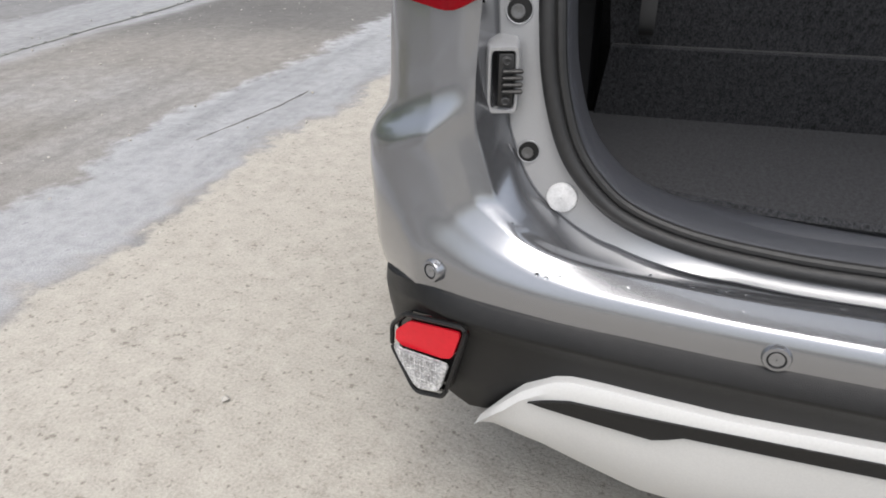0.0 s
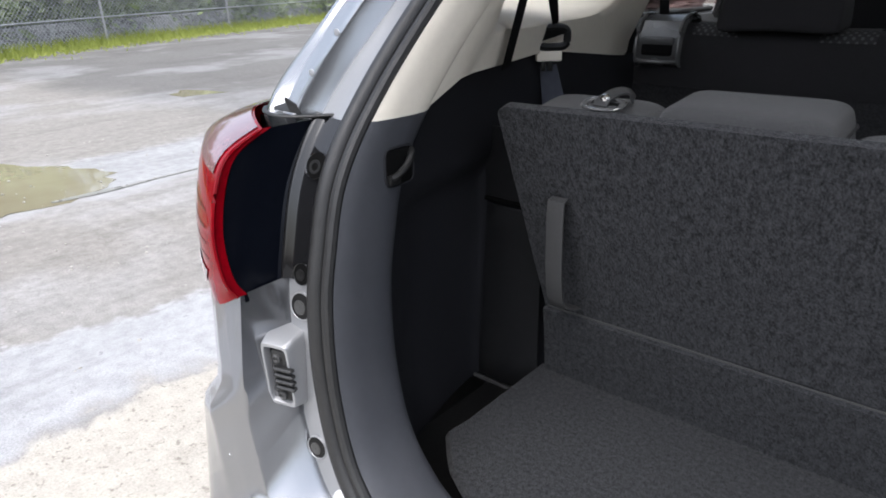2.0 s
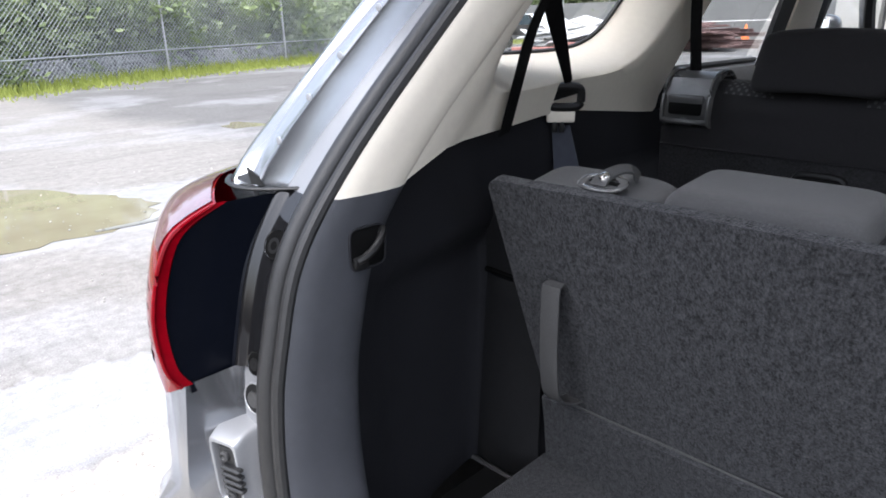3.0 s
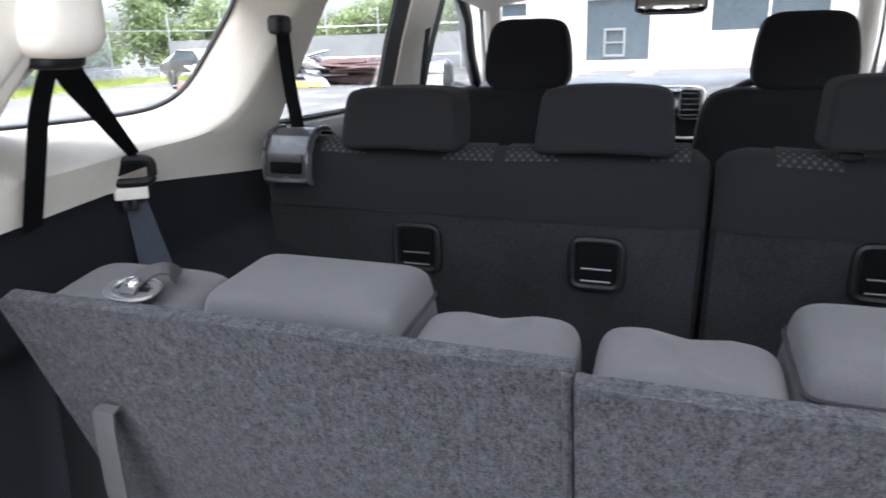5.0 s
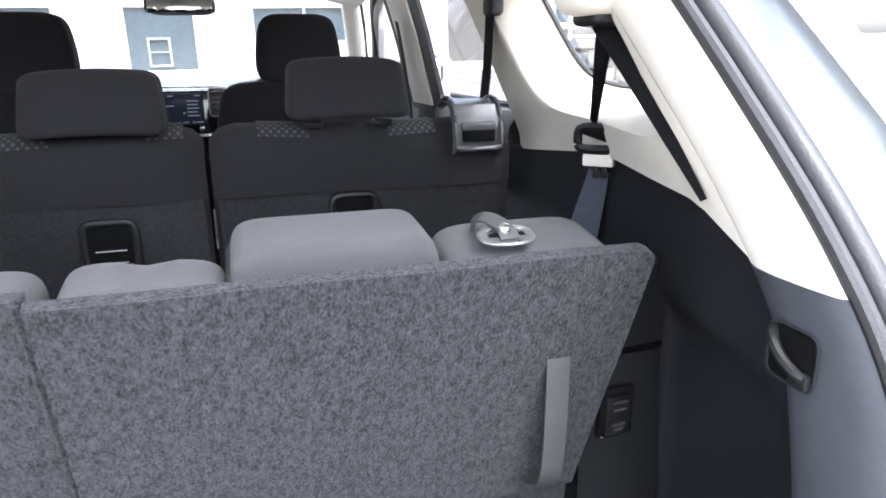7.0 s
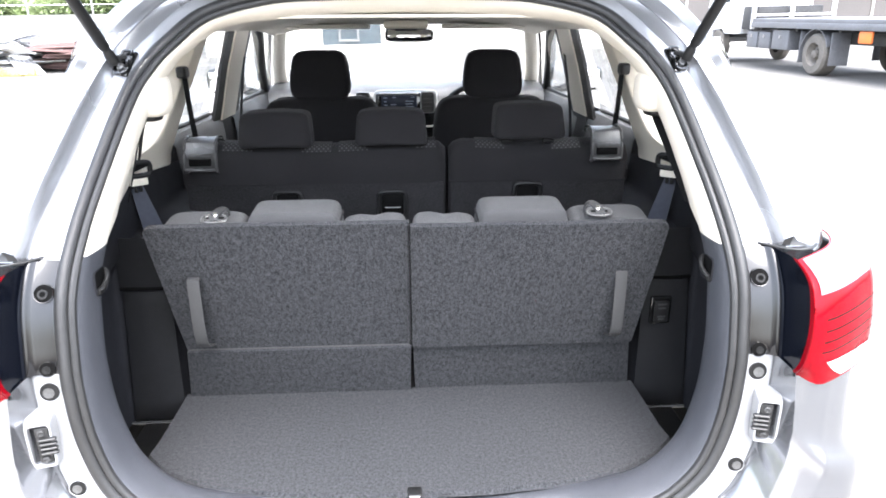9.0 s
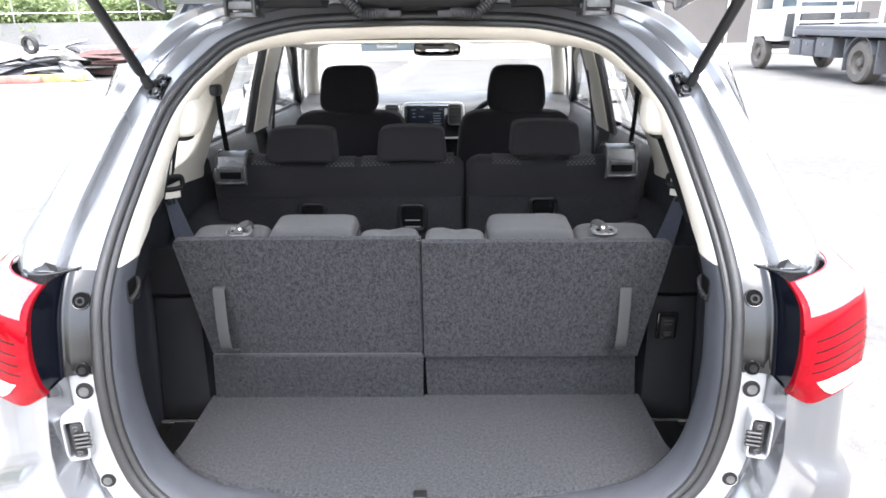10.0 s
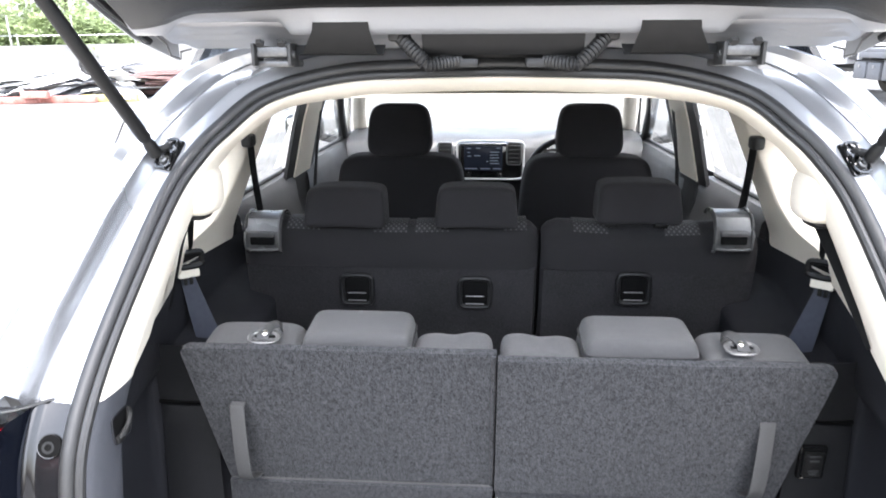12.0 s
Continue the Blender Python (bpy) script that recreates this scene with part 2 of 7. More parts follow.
def ground_mat():
    """Worn yard surface: dry pale strip beside the car, wet tyre lanes along y with sky sheen in their colour, gravel
    between.
    """
    m = bpy.data.materials.new("worn wet yard")
    m.use_nodes = True
    n, l = m.node_tree.nodes, m.node_tree.links
    b = n["Principled BSDF"]
    co = n.new("ShaderNodeTexCoord")

    def noise_tex(scale, detail=4.0, rough=0.55):
        q = n.new("ShaderNodeTexNoise")
        q.inputs["Scale"].default_value, q.inputs["Detail"].default_value, q.inputs["Roughness"].default_value = scale, detail, rough
        l.new(co.outputs["Object"], q.inputs["Vector"])
        return q.outputs[0]

    def ma(op, a, c, d=None):
        q = n.new("ShaderNodeMath")
        q.operation = op
        for i, v in enumerate((a, c, d)):
            if v is None:
                continue
            if isinstance(v, (int, float)):
                q.inputs[i].default_value = v
            else:
                l.new(v, q.inputs[i])
        return q.outputs[0]

    def ramp(v, stops):
        q = n.new("ShaderNodeValToRGB")
        el = q.color_ramp.elements
        while len(el) < len(stops):
            el.new(0.5)
        for e, (p, c) in zip(el, stops):
            e.position, e.color = p, (*c, 1)
        l.new(v, q.inputs[0])
        return q.outputs[0]

    def mix(f, a, c):
        q = n.new("ShaderNodeMix")
        q.data_type = "RGBA"
        l.new(f, q.inputs[0])
        l.new(a, q.inputs[6])
        l.new(c, q.inputs[7])
        return q.outputs[2]

    sep = n.new("ShaderNodeSeparateXYZ")
    l.new(co.outputs["Object"], sep.inputs[0])
    wob = noise_tex(0.9, 5.0, 0.6)
    ragged = noise_tex(7.0, 4.0, 0.6)
    xw = ma("ADD", ma("ADD", sep.outputs[0], ma("MULTIPLY", sep.outputs[1], -0.05)), ma("ADD", ma("MULTIPLY", ma("SUBTRACT", wob, 0.5), 0.75), ma("MULTIPLY", ma("SUBTRACT", ragged, 0.5), 0.30)))
    fine, mid, speck = noise_tex(130.0, 3.0, 0.7), noise_tex(14.0, 5.0, 0.65), noise_tex(55.0, 2.0, 0.5)
    tone = ma("ADD", ma("MULTIPLY", fine, 0.58), ma("MULTIPLY", mid, 0.42))
    mp = n.new("ShaderNodeMapping")
    mp.inputs["Scale"].default_value = (3.6, 0.42, 1.0)
    mp.inputs["Rotation"].default_value = (0, 0, 0.10)
    l.new(co.outputs["Object"], mp.inputs["Vector"])
    st = n.new("ShaderNodeTexNoise")
    st.inputs["Scale"].default_value, st.inputs["Detail"].default_value, st.inputs["Roughness"].default_value = 1.3, 6.0, 0.62
    l.new(mp.outputs[0], st.inputs["Vector"])
    tracks = ramp(st.outputs[0], [(0.36, (0.52, 0.51, 0.50)), (0.50, (0.92, 0.92, 0.92)), (0.62, (1, 1, 1))])
    dry = ramp(tone, [(0.30, (0.206, 0.191, 0.163)), (0.47, (0.310, 0.288, 0.249)), (0.66, (0.387, 0.365, 0.318))])
    pits = ramp(speck, [(0.27, (0.52, 0.51, 0.50)), (0.39, (1, 1, 1))])
    q = n.new("ShaderNodeMix")
    q.data_type, q.blend_type = "RGBA", "MULTIPLY"
    q.inputs[0].default_value = 0.9
    l.new(dry, q.inputs[6])
    l.new(pits, q.inputs[7])
    dry = q.outputs[2]
    grav = ramp(tone, [(0.30, (0.099, 0.090, 0.079)), (0.48, (0.180, 0.168, 0.151)), (0.66, (0.270, 0.254, 0.230))])
    # wet lanes, paler than the gravel: the sky's reflection is mixed into the colour
    wet_sheen = ramp(tone, [(0.30, (0.160, 0.159, 0.160)), (0.48, (0.284, 0.282, 0.283)), (0.66, (0.390, 0.388, 0.389))])

    q = n.new("ShaderNodeMix")
    q.data_type, q.blend_type = "RGBA", "MULTIPLY"
    q.inputs[0].default_value = 0.55
    l.new(wet_sheen, q.inputs[6])
    l.new(tracks, q.inputs[7])
    wet_sheen = q.outputs[2]
    q = n.new("ShaderNodeMix")
    q.data_type, q.blend_type = "RGBA", "MULTIPLY"
    q.inputs[0].default_value = 0.35
    l.new(grav, q.inputs[6])
    l.new(tracks, q.inputs[7])
    grav = q.outputs[2]

    def band(lo, hi, soft):
        a = n.new("ShaderNodeMapRange")
        a.interpolation_type = "SMOOTHSTEP"
        a.inputs["From Min"].default_value, a.inputs["From Max"].default_value = lo, lo + soft
        c = n.new("ShaderNodeMapRange")
        c.interpolation_type = "SMOOTHSTEP"
        c.inputs["From Min"].default_value, c.inputs["From Max"].default_value = hi, hi - soft
        l.new(xw, a.inputs["Value"])
        l.new(xw, c.inputs["Value"])
        return ma("MULTIPLY", a.outputs[0], c.outputs[0])

    near = n.new("ShaderNodeMapRange")
    near.interpolation_type = "SMOOTHSTEP"
    near.inputs["From Min"].default_value, near.inputs["From Max"].default_value = -2.20, -2.14
    l.new(xw, near.inputs["Value"])
    patch = ramp(noise_tex(0.35, 4.0, 0.6), [(0.50, (0, 0, 0)), (0.60, (1, 1, 1))])
    left = n.new("ShaderNodeMapRange")
    left.inputs["From Min"].default_value, left.inputs["From Max"].default_value = -2.2, -3.6
    l.new(sep.outputs[0], left.inputs["Value"])
    streaks = ma("MULTIPLY", ma("MULTIPLY", patch, left.outputs[0]), 0.35)
    wet = ma("MAXIMUM", ma("MAXIMUM", band(-2.98, -2.12, 0.16), ma("MULTIPLY", band(-6.5, -4.75, 0.35), 0.8)), streaks)
    wob2 = ma("MULTIPLY", ma("SUBTRACT", wob, 0.5), 1.6)
    side, ahead = n.new("ShaderNodeMapRange"), n.new("ShaderNodeMapRange")
    side.interpolation_type = ahead.interpolation_type = "SMOOTHSTEP"
    side.inputs["From Min"].default_value, side.inputs["From Max"].default_value = 1.6, 0.9
    ahead.inputs["From Min"].default_value, ahead.inputs["From Max"].default_value = 4.6, 3.4
    l.new(ma("ADD", sep.outputs[0], wob2), side.inputs["Value"])
    l.new(ma("ADD", sep.outputs[1], wob2), ahead.inputs["Value"])
    strip = ma("MULTIPLY", near.outputs[0], ma("MULTIPLY", side.outputs[0], ahead.outputs[0]))
    farc = ramp(tone, [(0.30, (0.058, 0.055, 0.051)), (0.48, (0.106, 0.102, 0.095)), (0.66, (0.142, 0.137, 0.128))])
    patchy = ramp(noise_tex(0.55, 5.0, 0.65), [(0.36, (0.74, 0.73, 0.72)), (0.48, (0.93, 0.92, 0.92)), (0.58, (1, 1, 1))])
    q = n.new("ShaderNodeMix")
    q.data_type, q.blend_type = "RGBA", "MULTIPLY"
    q.inputs[0].default_value = 0.9
    l.new(farc, q.inputs[6])
    l.new(patchy, q.inputs[7])
    farc = q.outputs[2]
    base = mix(ma("MULTIPLY", side.outputs[0], ahead.outputs[0]), farc, grav)
    base = mix(strip, base, dry)
    base = mix(wet, base, wet_sheen)
    l.new(base, b.inputs["Base Color"])
    rgh = ma("SUBTRACT", 0.92, ma("MULTIPLY", wet, ma("ADD", 0.42, ma("MULTIPLY", mid, 0.34))))
    l.new(rgh, b.inputs["Roughness"])
    bp = n.new("ShaderNodeBump")
    bp.inputs["Strength"].default_value, bp.inputs["Distance"].default_value = 0.75, 0.012
    hgt = ma("ADD", ma("MULTIPLY", mid, 0.7), ma("MULTIPLY", fine, 0.3))
    l.new(hgt, bp.inputs["Height"])
    l.new(bp.outputs[0], b.inputs["Normal"])
    return m


GROUND = ground_mat()
WATER = surf("muddy puddle water", (0.17, 0.15, 0.10), (0.24, 0.22, 0.15), 0.04, scale=(0.6, 4.0), rvar=0.02, spec=0.6)
RUT = surf("wet rut mud", (0.13, 0.127, 0.112), (0.22, 0.215, 0.19), 0.3, scale=(8.0, 60.0))

# ---- mesh helpers ----
def world_of(ob):
    return world_of(ob.parent) @ ob.matrix_parent_inverse @ ob.matrix_basis if ob.parent else ob.matrix_basis


def part(name, bm, material, parent=None, label="", sharp=35):
    me = bpy.data.meshes.new(name)
    bm.normal_update()
    bm.to_mesh(me)
    bm.free()
    me.materials.append(material)
    me.polygons.foreach_set("use_smooth", [True] * len(me.polygons))
    me.set_sharp_from_angle(angle=radians(sharp))
    ob = new(name, me)
    if parent:
        ob.parent = parent
        ob.matrix_parent_inverse = world_of(parent).inverted()
    if label:
        tagged(ob, label)
    return ob


def thing(name, at, label, category, group="", kind=""):
    ob = new(name)
    ob.empty_display_size = 0.05
    ob.matrix_basis = Matrix.Translation(at)
    return tagged(ob, label, category, group, kind)


def rbox(lo, hi, r=0.004, seg=2, bm=None, m=None):
    out = bmesh.new()
    bmesh.ops.create_cube(out, size=1.0)
    c, s = [(a + b) / 2 for a, b in zip(lo, hi)], [b - a for a, b in zip(lo, hi)]
    for v in out.verts:
        v.co = Vector((v.co.x * s[0] + c[0], v.co.y * s[1] + c[1], v.co.z * s[2] + c[2]))
    r = min(r, 0.45 * min(abs(k) for k in s))
    if r > 0:
        bmesh.ops.bevel(out, geom=list(out.edges), offset=r, segments=seg, affect="EDGES", profile=0.5)
    if m:
        bmesh.ops.transform(out, matrix=m, verts=out.verts)
    return joined(bm, out) if bm else out


def joined(bm, other):
    me = bpy.data.meshes.new("tmp")
    other.to_mesh(me)
    other.free()
    bm.from_mesh(me)
    bpy.data.meshes.remove(me)
    return bm


def spow(v, e):
    return math.copysign(abs(v) ** e, v)


def cushion(c, size, e1=0.35, e2=0.35, nu=28, nv=18, warp=None, bm=None, m=None):
    """A soft box: superellipsoid about c with full size, e1 rounding in profile, e2 in plan."""
    out = bmesh.new()
    rows = []
    for j in range(nv + 1):
        a = -math.pi / 2 + math.pi * j / nv
        row = []
        for i in range(nu):
            t = 2 * math.pi * i / nu
            p = Vector((spow(math.cos(a), e1) * spow(math.cos(t), e2) / 2, spow(math.cos(a), e1) * spow(math.sin(t), e2) / 2, spow(math.sin(a), e1) / 2))
            p = Vector((p.x * size[0], p.y * size[1], p.z * size[2]))
            if warp:
                p = Vector(warp(p))
            row.append(out.verts.new(p + Vector(c)))
        rows.append(row)
    for j in range(nv):
        for i in range(nu):
            out.faces.new((rows[j][i], rows[j][(i + 1) % nu], rows[j + 1][(i + 1) % nu], rows[j + 1][i]))
    bmesh.ops.remove_doubles(out, verts=out.verts, dist=1e-5)
    if m:
        bmesh.ops.transform(out, matrix=m, verts=out.verts)
    return joined(bm, out) if bm else out


def sheet(rows, bm=None, close=False, thick=0.0, wrap=False):
    """A surface through rows of points; thick gives it a back."""
    out = bmesh.new()
    vs = [[out.verts.new(p) for p in r] for r in rows]
    n = len(vs)
    for j in range(n if wrap else n - 1):
        r0, r1 = vs[j], vs[(j + 1) % n]
        for i in range(len(r0) if close else len(r0) - 1):
            k = (i + 1) % len(r0)
            q = [r0[i], r0[k], r1[k], r1[i]]
            try:
                out.faces.new(q)
            except ValueError:
                pass
    bmesh.ops.remove_doubles(out, verts=out.verts, dist=1e-6)
    if thick:
        out.normal_update()
        bmesh.ops.solidify(out, geom=list(out.faces), thickness=thick)
    return joined(bm, out) if bm else out


def tube(pts, r, n=8, bm=None, cap=True, closed=False, flat=1.0, up=(0, 0, 1)):
    """A round or flattened bar along points; r may vary."""
    out = bmesh.new()
    pts = [Vector(p) for p in pts]
    rows = []
    for i, p in enumerate(pts):
        a, c = pts[max(i - 1, 0)], pts[min(i + 1, len(pts) - 1)]
        if closed:
            a, c = pts[i - 1], pts[(i + 1) % len(pts)]
        d = (c - a).normalized()
        u = Vector(up)
        if abs(d.dot(u)) > 0.95:
            u = Vector((0, 1, 0)) if abs(d.y) < 0.9 else Vector((1, 0, 0))
        s = d.cross(u).normalized()
        w = s.cross(d).normalized()
        rad = r[i] if isinstance(r, (list, tuple)) else r
        rows.append([out.verts.new(p + rad * (math.cos(2 * math.pi * k / n) * s + flat * math.sin(2 * math.pi * k / n) * w)) for k in range(n)])
    m = len(rows)
    for j in range(m if closed else m - 1):
        for k in range(n):
            out.faces.new((rows[j][k], rows[j][(k + 1) % n], rows[(j + 1) % m][(k + 1) % n], rows[(j + 1) % m][k]))
    if cap and not closed:
        out.faces.new(rows[0][::-1])
        out.faces.new(rows[-1])
    return joined(bm, out) if bm else out


def disc(c, axis, prof, n=24, bm=None):
    """A turned piece: prof of (radius, along) about the axis through c."""
    out = bmesh.new()
    ax = Vector(axis).normalized()
    s = ax.orthogonal().normalized()
    w = ax.cross(s)
    rows = [[Vector(c) + ax * h + rad * (math.cos(2 * math.pi * k / n) * s + math.sin(2 * math.pi * k / n) * w) for k in range(n)] for rad, h in prof]
    out.free()
    return sheet(rows, bm, close=True)


def catmull(pts, n):
    """n points evenly along a smooth curve through pts."""
    P = [Vector(p) for p in pts]
    dense = []
    for i in range(len(P) - 1):
        p0, p1, p2, p3 = P[max(i - 1, 0)], P[i], P[i + 1], P[min(i + 2, len(P) - 1)]
        for k in range(16):
            t = k / 16
            dense.append(0.5 * (2 * p1 + (p2 - p0) * t + (2 * p0 - 5 * p1 + 4 * p2 - p3) * t * t + (3 * p1 - p0 - 3 * p2 + p3) * t ** 3))
    dense.append(P[-1])
    cum = [0.0]
    for a, c in zip(dense, dense[1:]):
        cum.append(cum[-1] + (c - a).length)
    out, j = [], 0
    for k in range(n):
        d = cum[-1] * k / (n - 1)
        while j < len(cum) - 2 and cum[j + 1] < d:
            j += 1
        t = (d - cum[j]) / max(1e-9, cum[j + 1] - cum[j])
        out.append(dense[j].lerp(dense[j + 1], min(1, max(0, t))))
    return out


def lerp(v, xs, ys):
    return float(np.interp(v, xs, ys))


def plate(outline, thick, bm=None):
    """A flat or bent plate from an outline of 3D points, thick along its normal."""
    out = bmesh.new()
    f = out.faces.new([out.verts.new(p) for p in outline])
    out.normal_update()
    n = f.normal.copy()
    ex = bmesh.ops.extrude_face_region(out, geom=[f])
    for v in [g for g in ex["geom"] if isinstance(g, bmesh.types.BMVert)]:
        v.co += n * thick
    bmesh.ops.recalc_face_normals(out, faces=out.faces)
    return joined(bm, out) if bm else out

# ---- yard: ground, puddle, fence, planting ----
rng = random.Random(7)


def graded(lo, hi, fine_lo, fine_hi, step, grow=1.35):
    a = list(np.arange(fine_lo, fine_hi + 1e-6, step))
    s, v = step, a[-1]
    while v < hi:
        s *= grow
        v += s
        a.append(min(v, hi))
    s, v = step, a[0]
    while v > lo:
        s *= grow
        v -= s
        a.insert(0, max(v, lo))
    return a


gx, gy = graded(-900, 900, -9.0, 4.0, 0.25), graded(-900, 900, -3.0, 10.0, 0.25)
grows = []
for y in gy:
    grows.append([(x, y, 0.012 * (noise.noise(Vector((x * 0.6, y * 0.35, 0))) if abs(x) < 12 and abs(y) < 14 else 0) - 0.012 - (0.02 * math.exp(-((x + 6.3) / 1.3) ** 2 - ((y - 0.4) / 1.3) ** 2))) for x in gx])
tagged(part("ground", sheet(grows), GROUND), "worn pale yard surface with grit and wet tyre lanes, sky sheen in their colour", "ground", kind="structure")


def puddle(cx, cy, rx, ry, seed, z, slant=0.0):
    out = []
    for k in range(56):
        a = 2 * math.pi * k / 56
        w = 1 + 0.22 * noise.noise(Vector((math.cos(a) * 1.6 + seed, math.sin(a) * 1.6, 0))) + 0.10 * noise.noise(Vector((math.cos(a) * 6, math.sin(a) * 6 + seed, 3)))
        out.append((cx + rx * w * math.cos(a) + slant * ry * w * math.sin(a), cy + ry * w * math.sin(a), z))
    return plate(out[::-1], 0.003)


tagged(part("puddle", puddle(-6.45, 0.25, 1.25, 1.65, 2.0, -0.013, 0.5), WATER), "shallow muddy puddle lying in the yard", "puddle", kind="structure")


def rut(pts, w, seed):
    """A thin water-filled rut of uneven width."""
    c = catmull([(x, y, -0.011) for x, y in pts], 40)
    rows = []
    for k, p in enumerate(c):
        d = (c[min(k + 1, 39)] - c[max(k - 1, 0)]).normalized()
        n = Vector((-d.y, d.x, 0))
        a, b = (w * max(0.08, 0.5 + 1.1 * noise.noise(Vector((k * 0.21, seed, q)))) for q in (0.0, 5.0))
        rows.append([p - n * a, p + n * b])
    return sheet(rows, thick=0.002)


for pts, w, seed in (([(-5.05, 1.2), (-4.99, 2.1), (-5.0, 2.66), (-4.99, 3.07), (-4.97, 3.94), (-4.92, 4.78), (-4.96, 6.3)], 0.050, 1.0), ([(-2.50, 1.75), (-2.43, 2.02), (-2.36, 2.31), (-2.32, 2.6)], 0.009, 4.0)):
    tagged(part("wheel_rut", rut(pts, w, seed), RUT), "thin dark wet rut in the pale wheel lane", "rut", kind="structure")
tagged(part("puddle", puddle(-8.2, 4.6, 1.2, 0.35, 8.0, -0.010), WATER), "small thin puddle in the wet lane", "puddle", kind="structure")


def stones():
    verts, faces = [], []
    for _ in range(1500):
        if rng.random() < 0.6:
            x, y = rng.gauss(-4.6, 1.3), rng.uniform(-1.5, 9)
        else:
            x, y = rng.uniform(-9, 3), rng.uniform(-1.8, 8)
        r = 0.003 + 0.009 * rng.random() ** 4
        b = len(verts)
        for d in ((1, 0, 0), (0, 1, 0), (-1, 0, 0), (0, -1, 0), (0, 0, 0.7), (0, 0, -0.7)):
            verts.append((x + d[0] * r * rng.uniform(0.7, 1.3), y + d[1] * r * rng.uniform(0.7, 1.3), -0.010 + r * 0.4 + d[2] * r))
        for i in range(4):
            faces += [(b + i, b + (i + 1) % 4, b + 4), (b + (i + 1) % 4, b + i, b + 5)]
    me = bpy.data.meshes.new("gravel")
    me.from_pydata(verts, [], faces)
    me.materials.append(PEBBLE)
    return tagged(new("gravel", me), "loose pale stones scattered over the yard", "gravel", kind="stuff")


stones()

FENCE = [(-16.2, -6.0), (-19.1, 3.5), (-21.3, 9.06), (-22.5, 14.06), (-24.0, 20.0), (-25.5, 26.5), (-23.5, 33.0), (-11.5, 37.5)]


def along(path, step):
    out = []
    for (x0, y0), (x1, y1) in zip(path, path[1:]):
        n = max(1, round(math.hypot(x1 - x0, y1 - y0) / step))
        out += [(x0 + (x1 - x0) * k / n, y0 + (y1 - y0) * k / n) for k in range(n)]
    return out + [path[-1]]


def fence():
    f = thing("chain_link_fence", (-21.3, 9.06, 0), "galvanised chain-link fence on steel posts beside grass", "fence")
    for x, y in FENCE:
        part("post", tube([(x, y, -0.1), (x, y, 2.5)], 0.04, 8), WIRE, f)
    for z in (0.75, 2.4):
        part("rail", tube([(x, y, z) for x, y in FENCE], 0.022, 6), WIRE, f)
    verts, faces = [], []
    h, pitch, r = 2.35, 0.13, 0.0055
    for (x0, y0), (x1, y1) in zip(FENCE[:6], FENCE[1:6]):
        ln = math.hypot(x1 - x0, y1 - y0)
        ux, uy = (x1 - x0) / ln, (y1 - y0) / ln
        for k in range(int(-h / pitch), int(ln / pitch)):
            for sg in (1, -1):
                a, b = (k * pitch, k * pitch + h)
                z0, z1 = (0.03, h + 0.03) if sg > 0 else (h + 0.03, 0.03)
                if a < 0:
                    z0 += (z1 - z0) * (-a) / h
                    a = 0
                if b > ln:
                    z1 = z0 + (z1 - z0) * (ln - a) / (b - a)
                    b = ln
                o = len(verts)
                for d, z in ((a, z0), (b, z1)):
                    px, py = x0 + ux * d, y0 + uy * d
                    verts += [(px - uy * r, py + ux * r, z - r), (px + uy * r, py - ux * r, z - r), (px, py, z + 1.4 * r)]
                faces += [(o, o + 1, o + 4, o + 3), (o + 1, o + 2, o + 5, o + 4), (o + 2, o, o + 3, o + 5)]
    me = bpy.data.meshes.new("mesh_wire")
    me.from_pydata(verts, [], faces)
    me.materials.append(WIRE)
    w = new("mesh_wire", me)
    w.parent, w.matrix_parent_inverse = f, world_of(f).inverted()
    tagged(w, kind="stuff")


fence()


def sheet_fence():
    f = thing("sheet_fence", (-18, 35.4, 0), "grey corrugated sheet fence behind the scrap heap", "fence")
    pts = along([(-27.0, 32.4), (-10.6, 38.6)], 0.12)
    rows = [[(x, y - (0.03 if k % 2 else 0), z) for k, (x, y) in enumerate(pts)] for z in (0, 1.95)]
    part("cladding", sheet(rows, thick=0.01), CONCRETE, f)
    for x, y in along([(-27.0, 32.5), (-10.6, 38.7)], 3.0):
        part("post", tube([(x, y + 0.05, 0), (x, y + 0.05, 3.4)], 0.05, 8), WIRE, f)


sheet_fence()


def grass_strip():
    verts, faces = [], []
    pts = along(FENCE[:7], 0.5)
    for (x, y) in pts:
        for _ in range(240):
            d = abs(rng.gauss(0, 0.95))
            px, py = x + 0.15 + d - 0.35, y + rng.uniform(-0.35, 0.35) - 0.25 * d
            h = rng.uniform(0.06, 0.36) * (1.15 - 0.45 * min(d, 1.6))
            a = rng.uniform(0, math.pi)
            w, lx, ly = 0.022, rng.uniform(-0.12, 0.12), rng.uniform(-0.12, 0.12)
            o = len(verts)
            verts += [(px - w * math.cos(a), py - w * math.sin(a), -0.03), (px + w * math.cos(a), py + w * math.sin(a), -0.03), (px + lx, py + ly, h)]
            faces.append((o, o + 1, o + 2))
    me = bpy.data.meshes.new("grass")
    me.from_pydata(verts, [], faces)
    me.materials.append(GRASS)
    tagged(new("grass", me), "bright green rough grass along the fence foot", "grass", kind="stuff")


grass_strip()


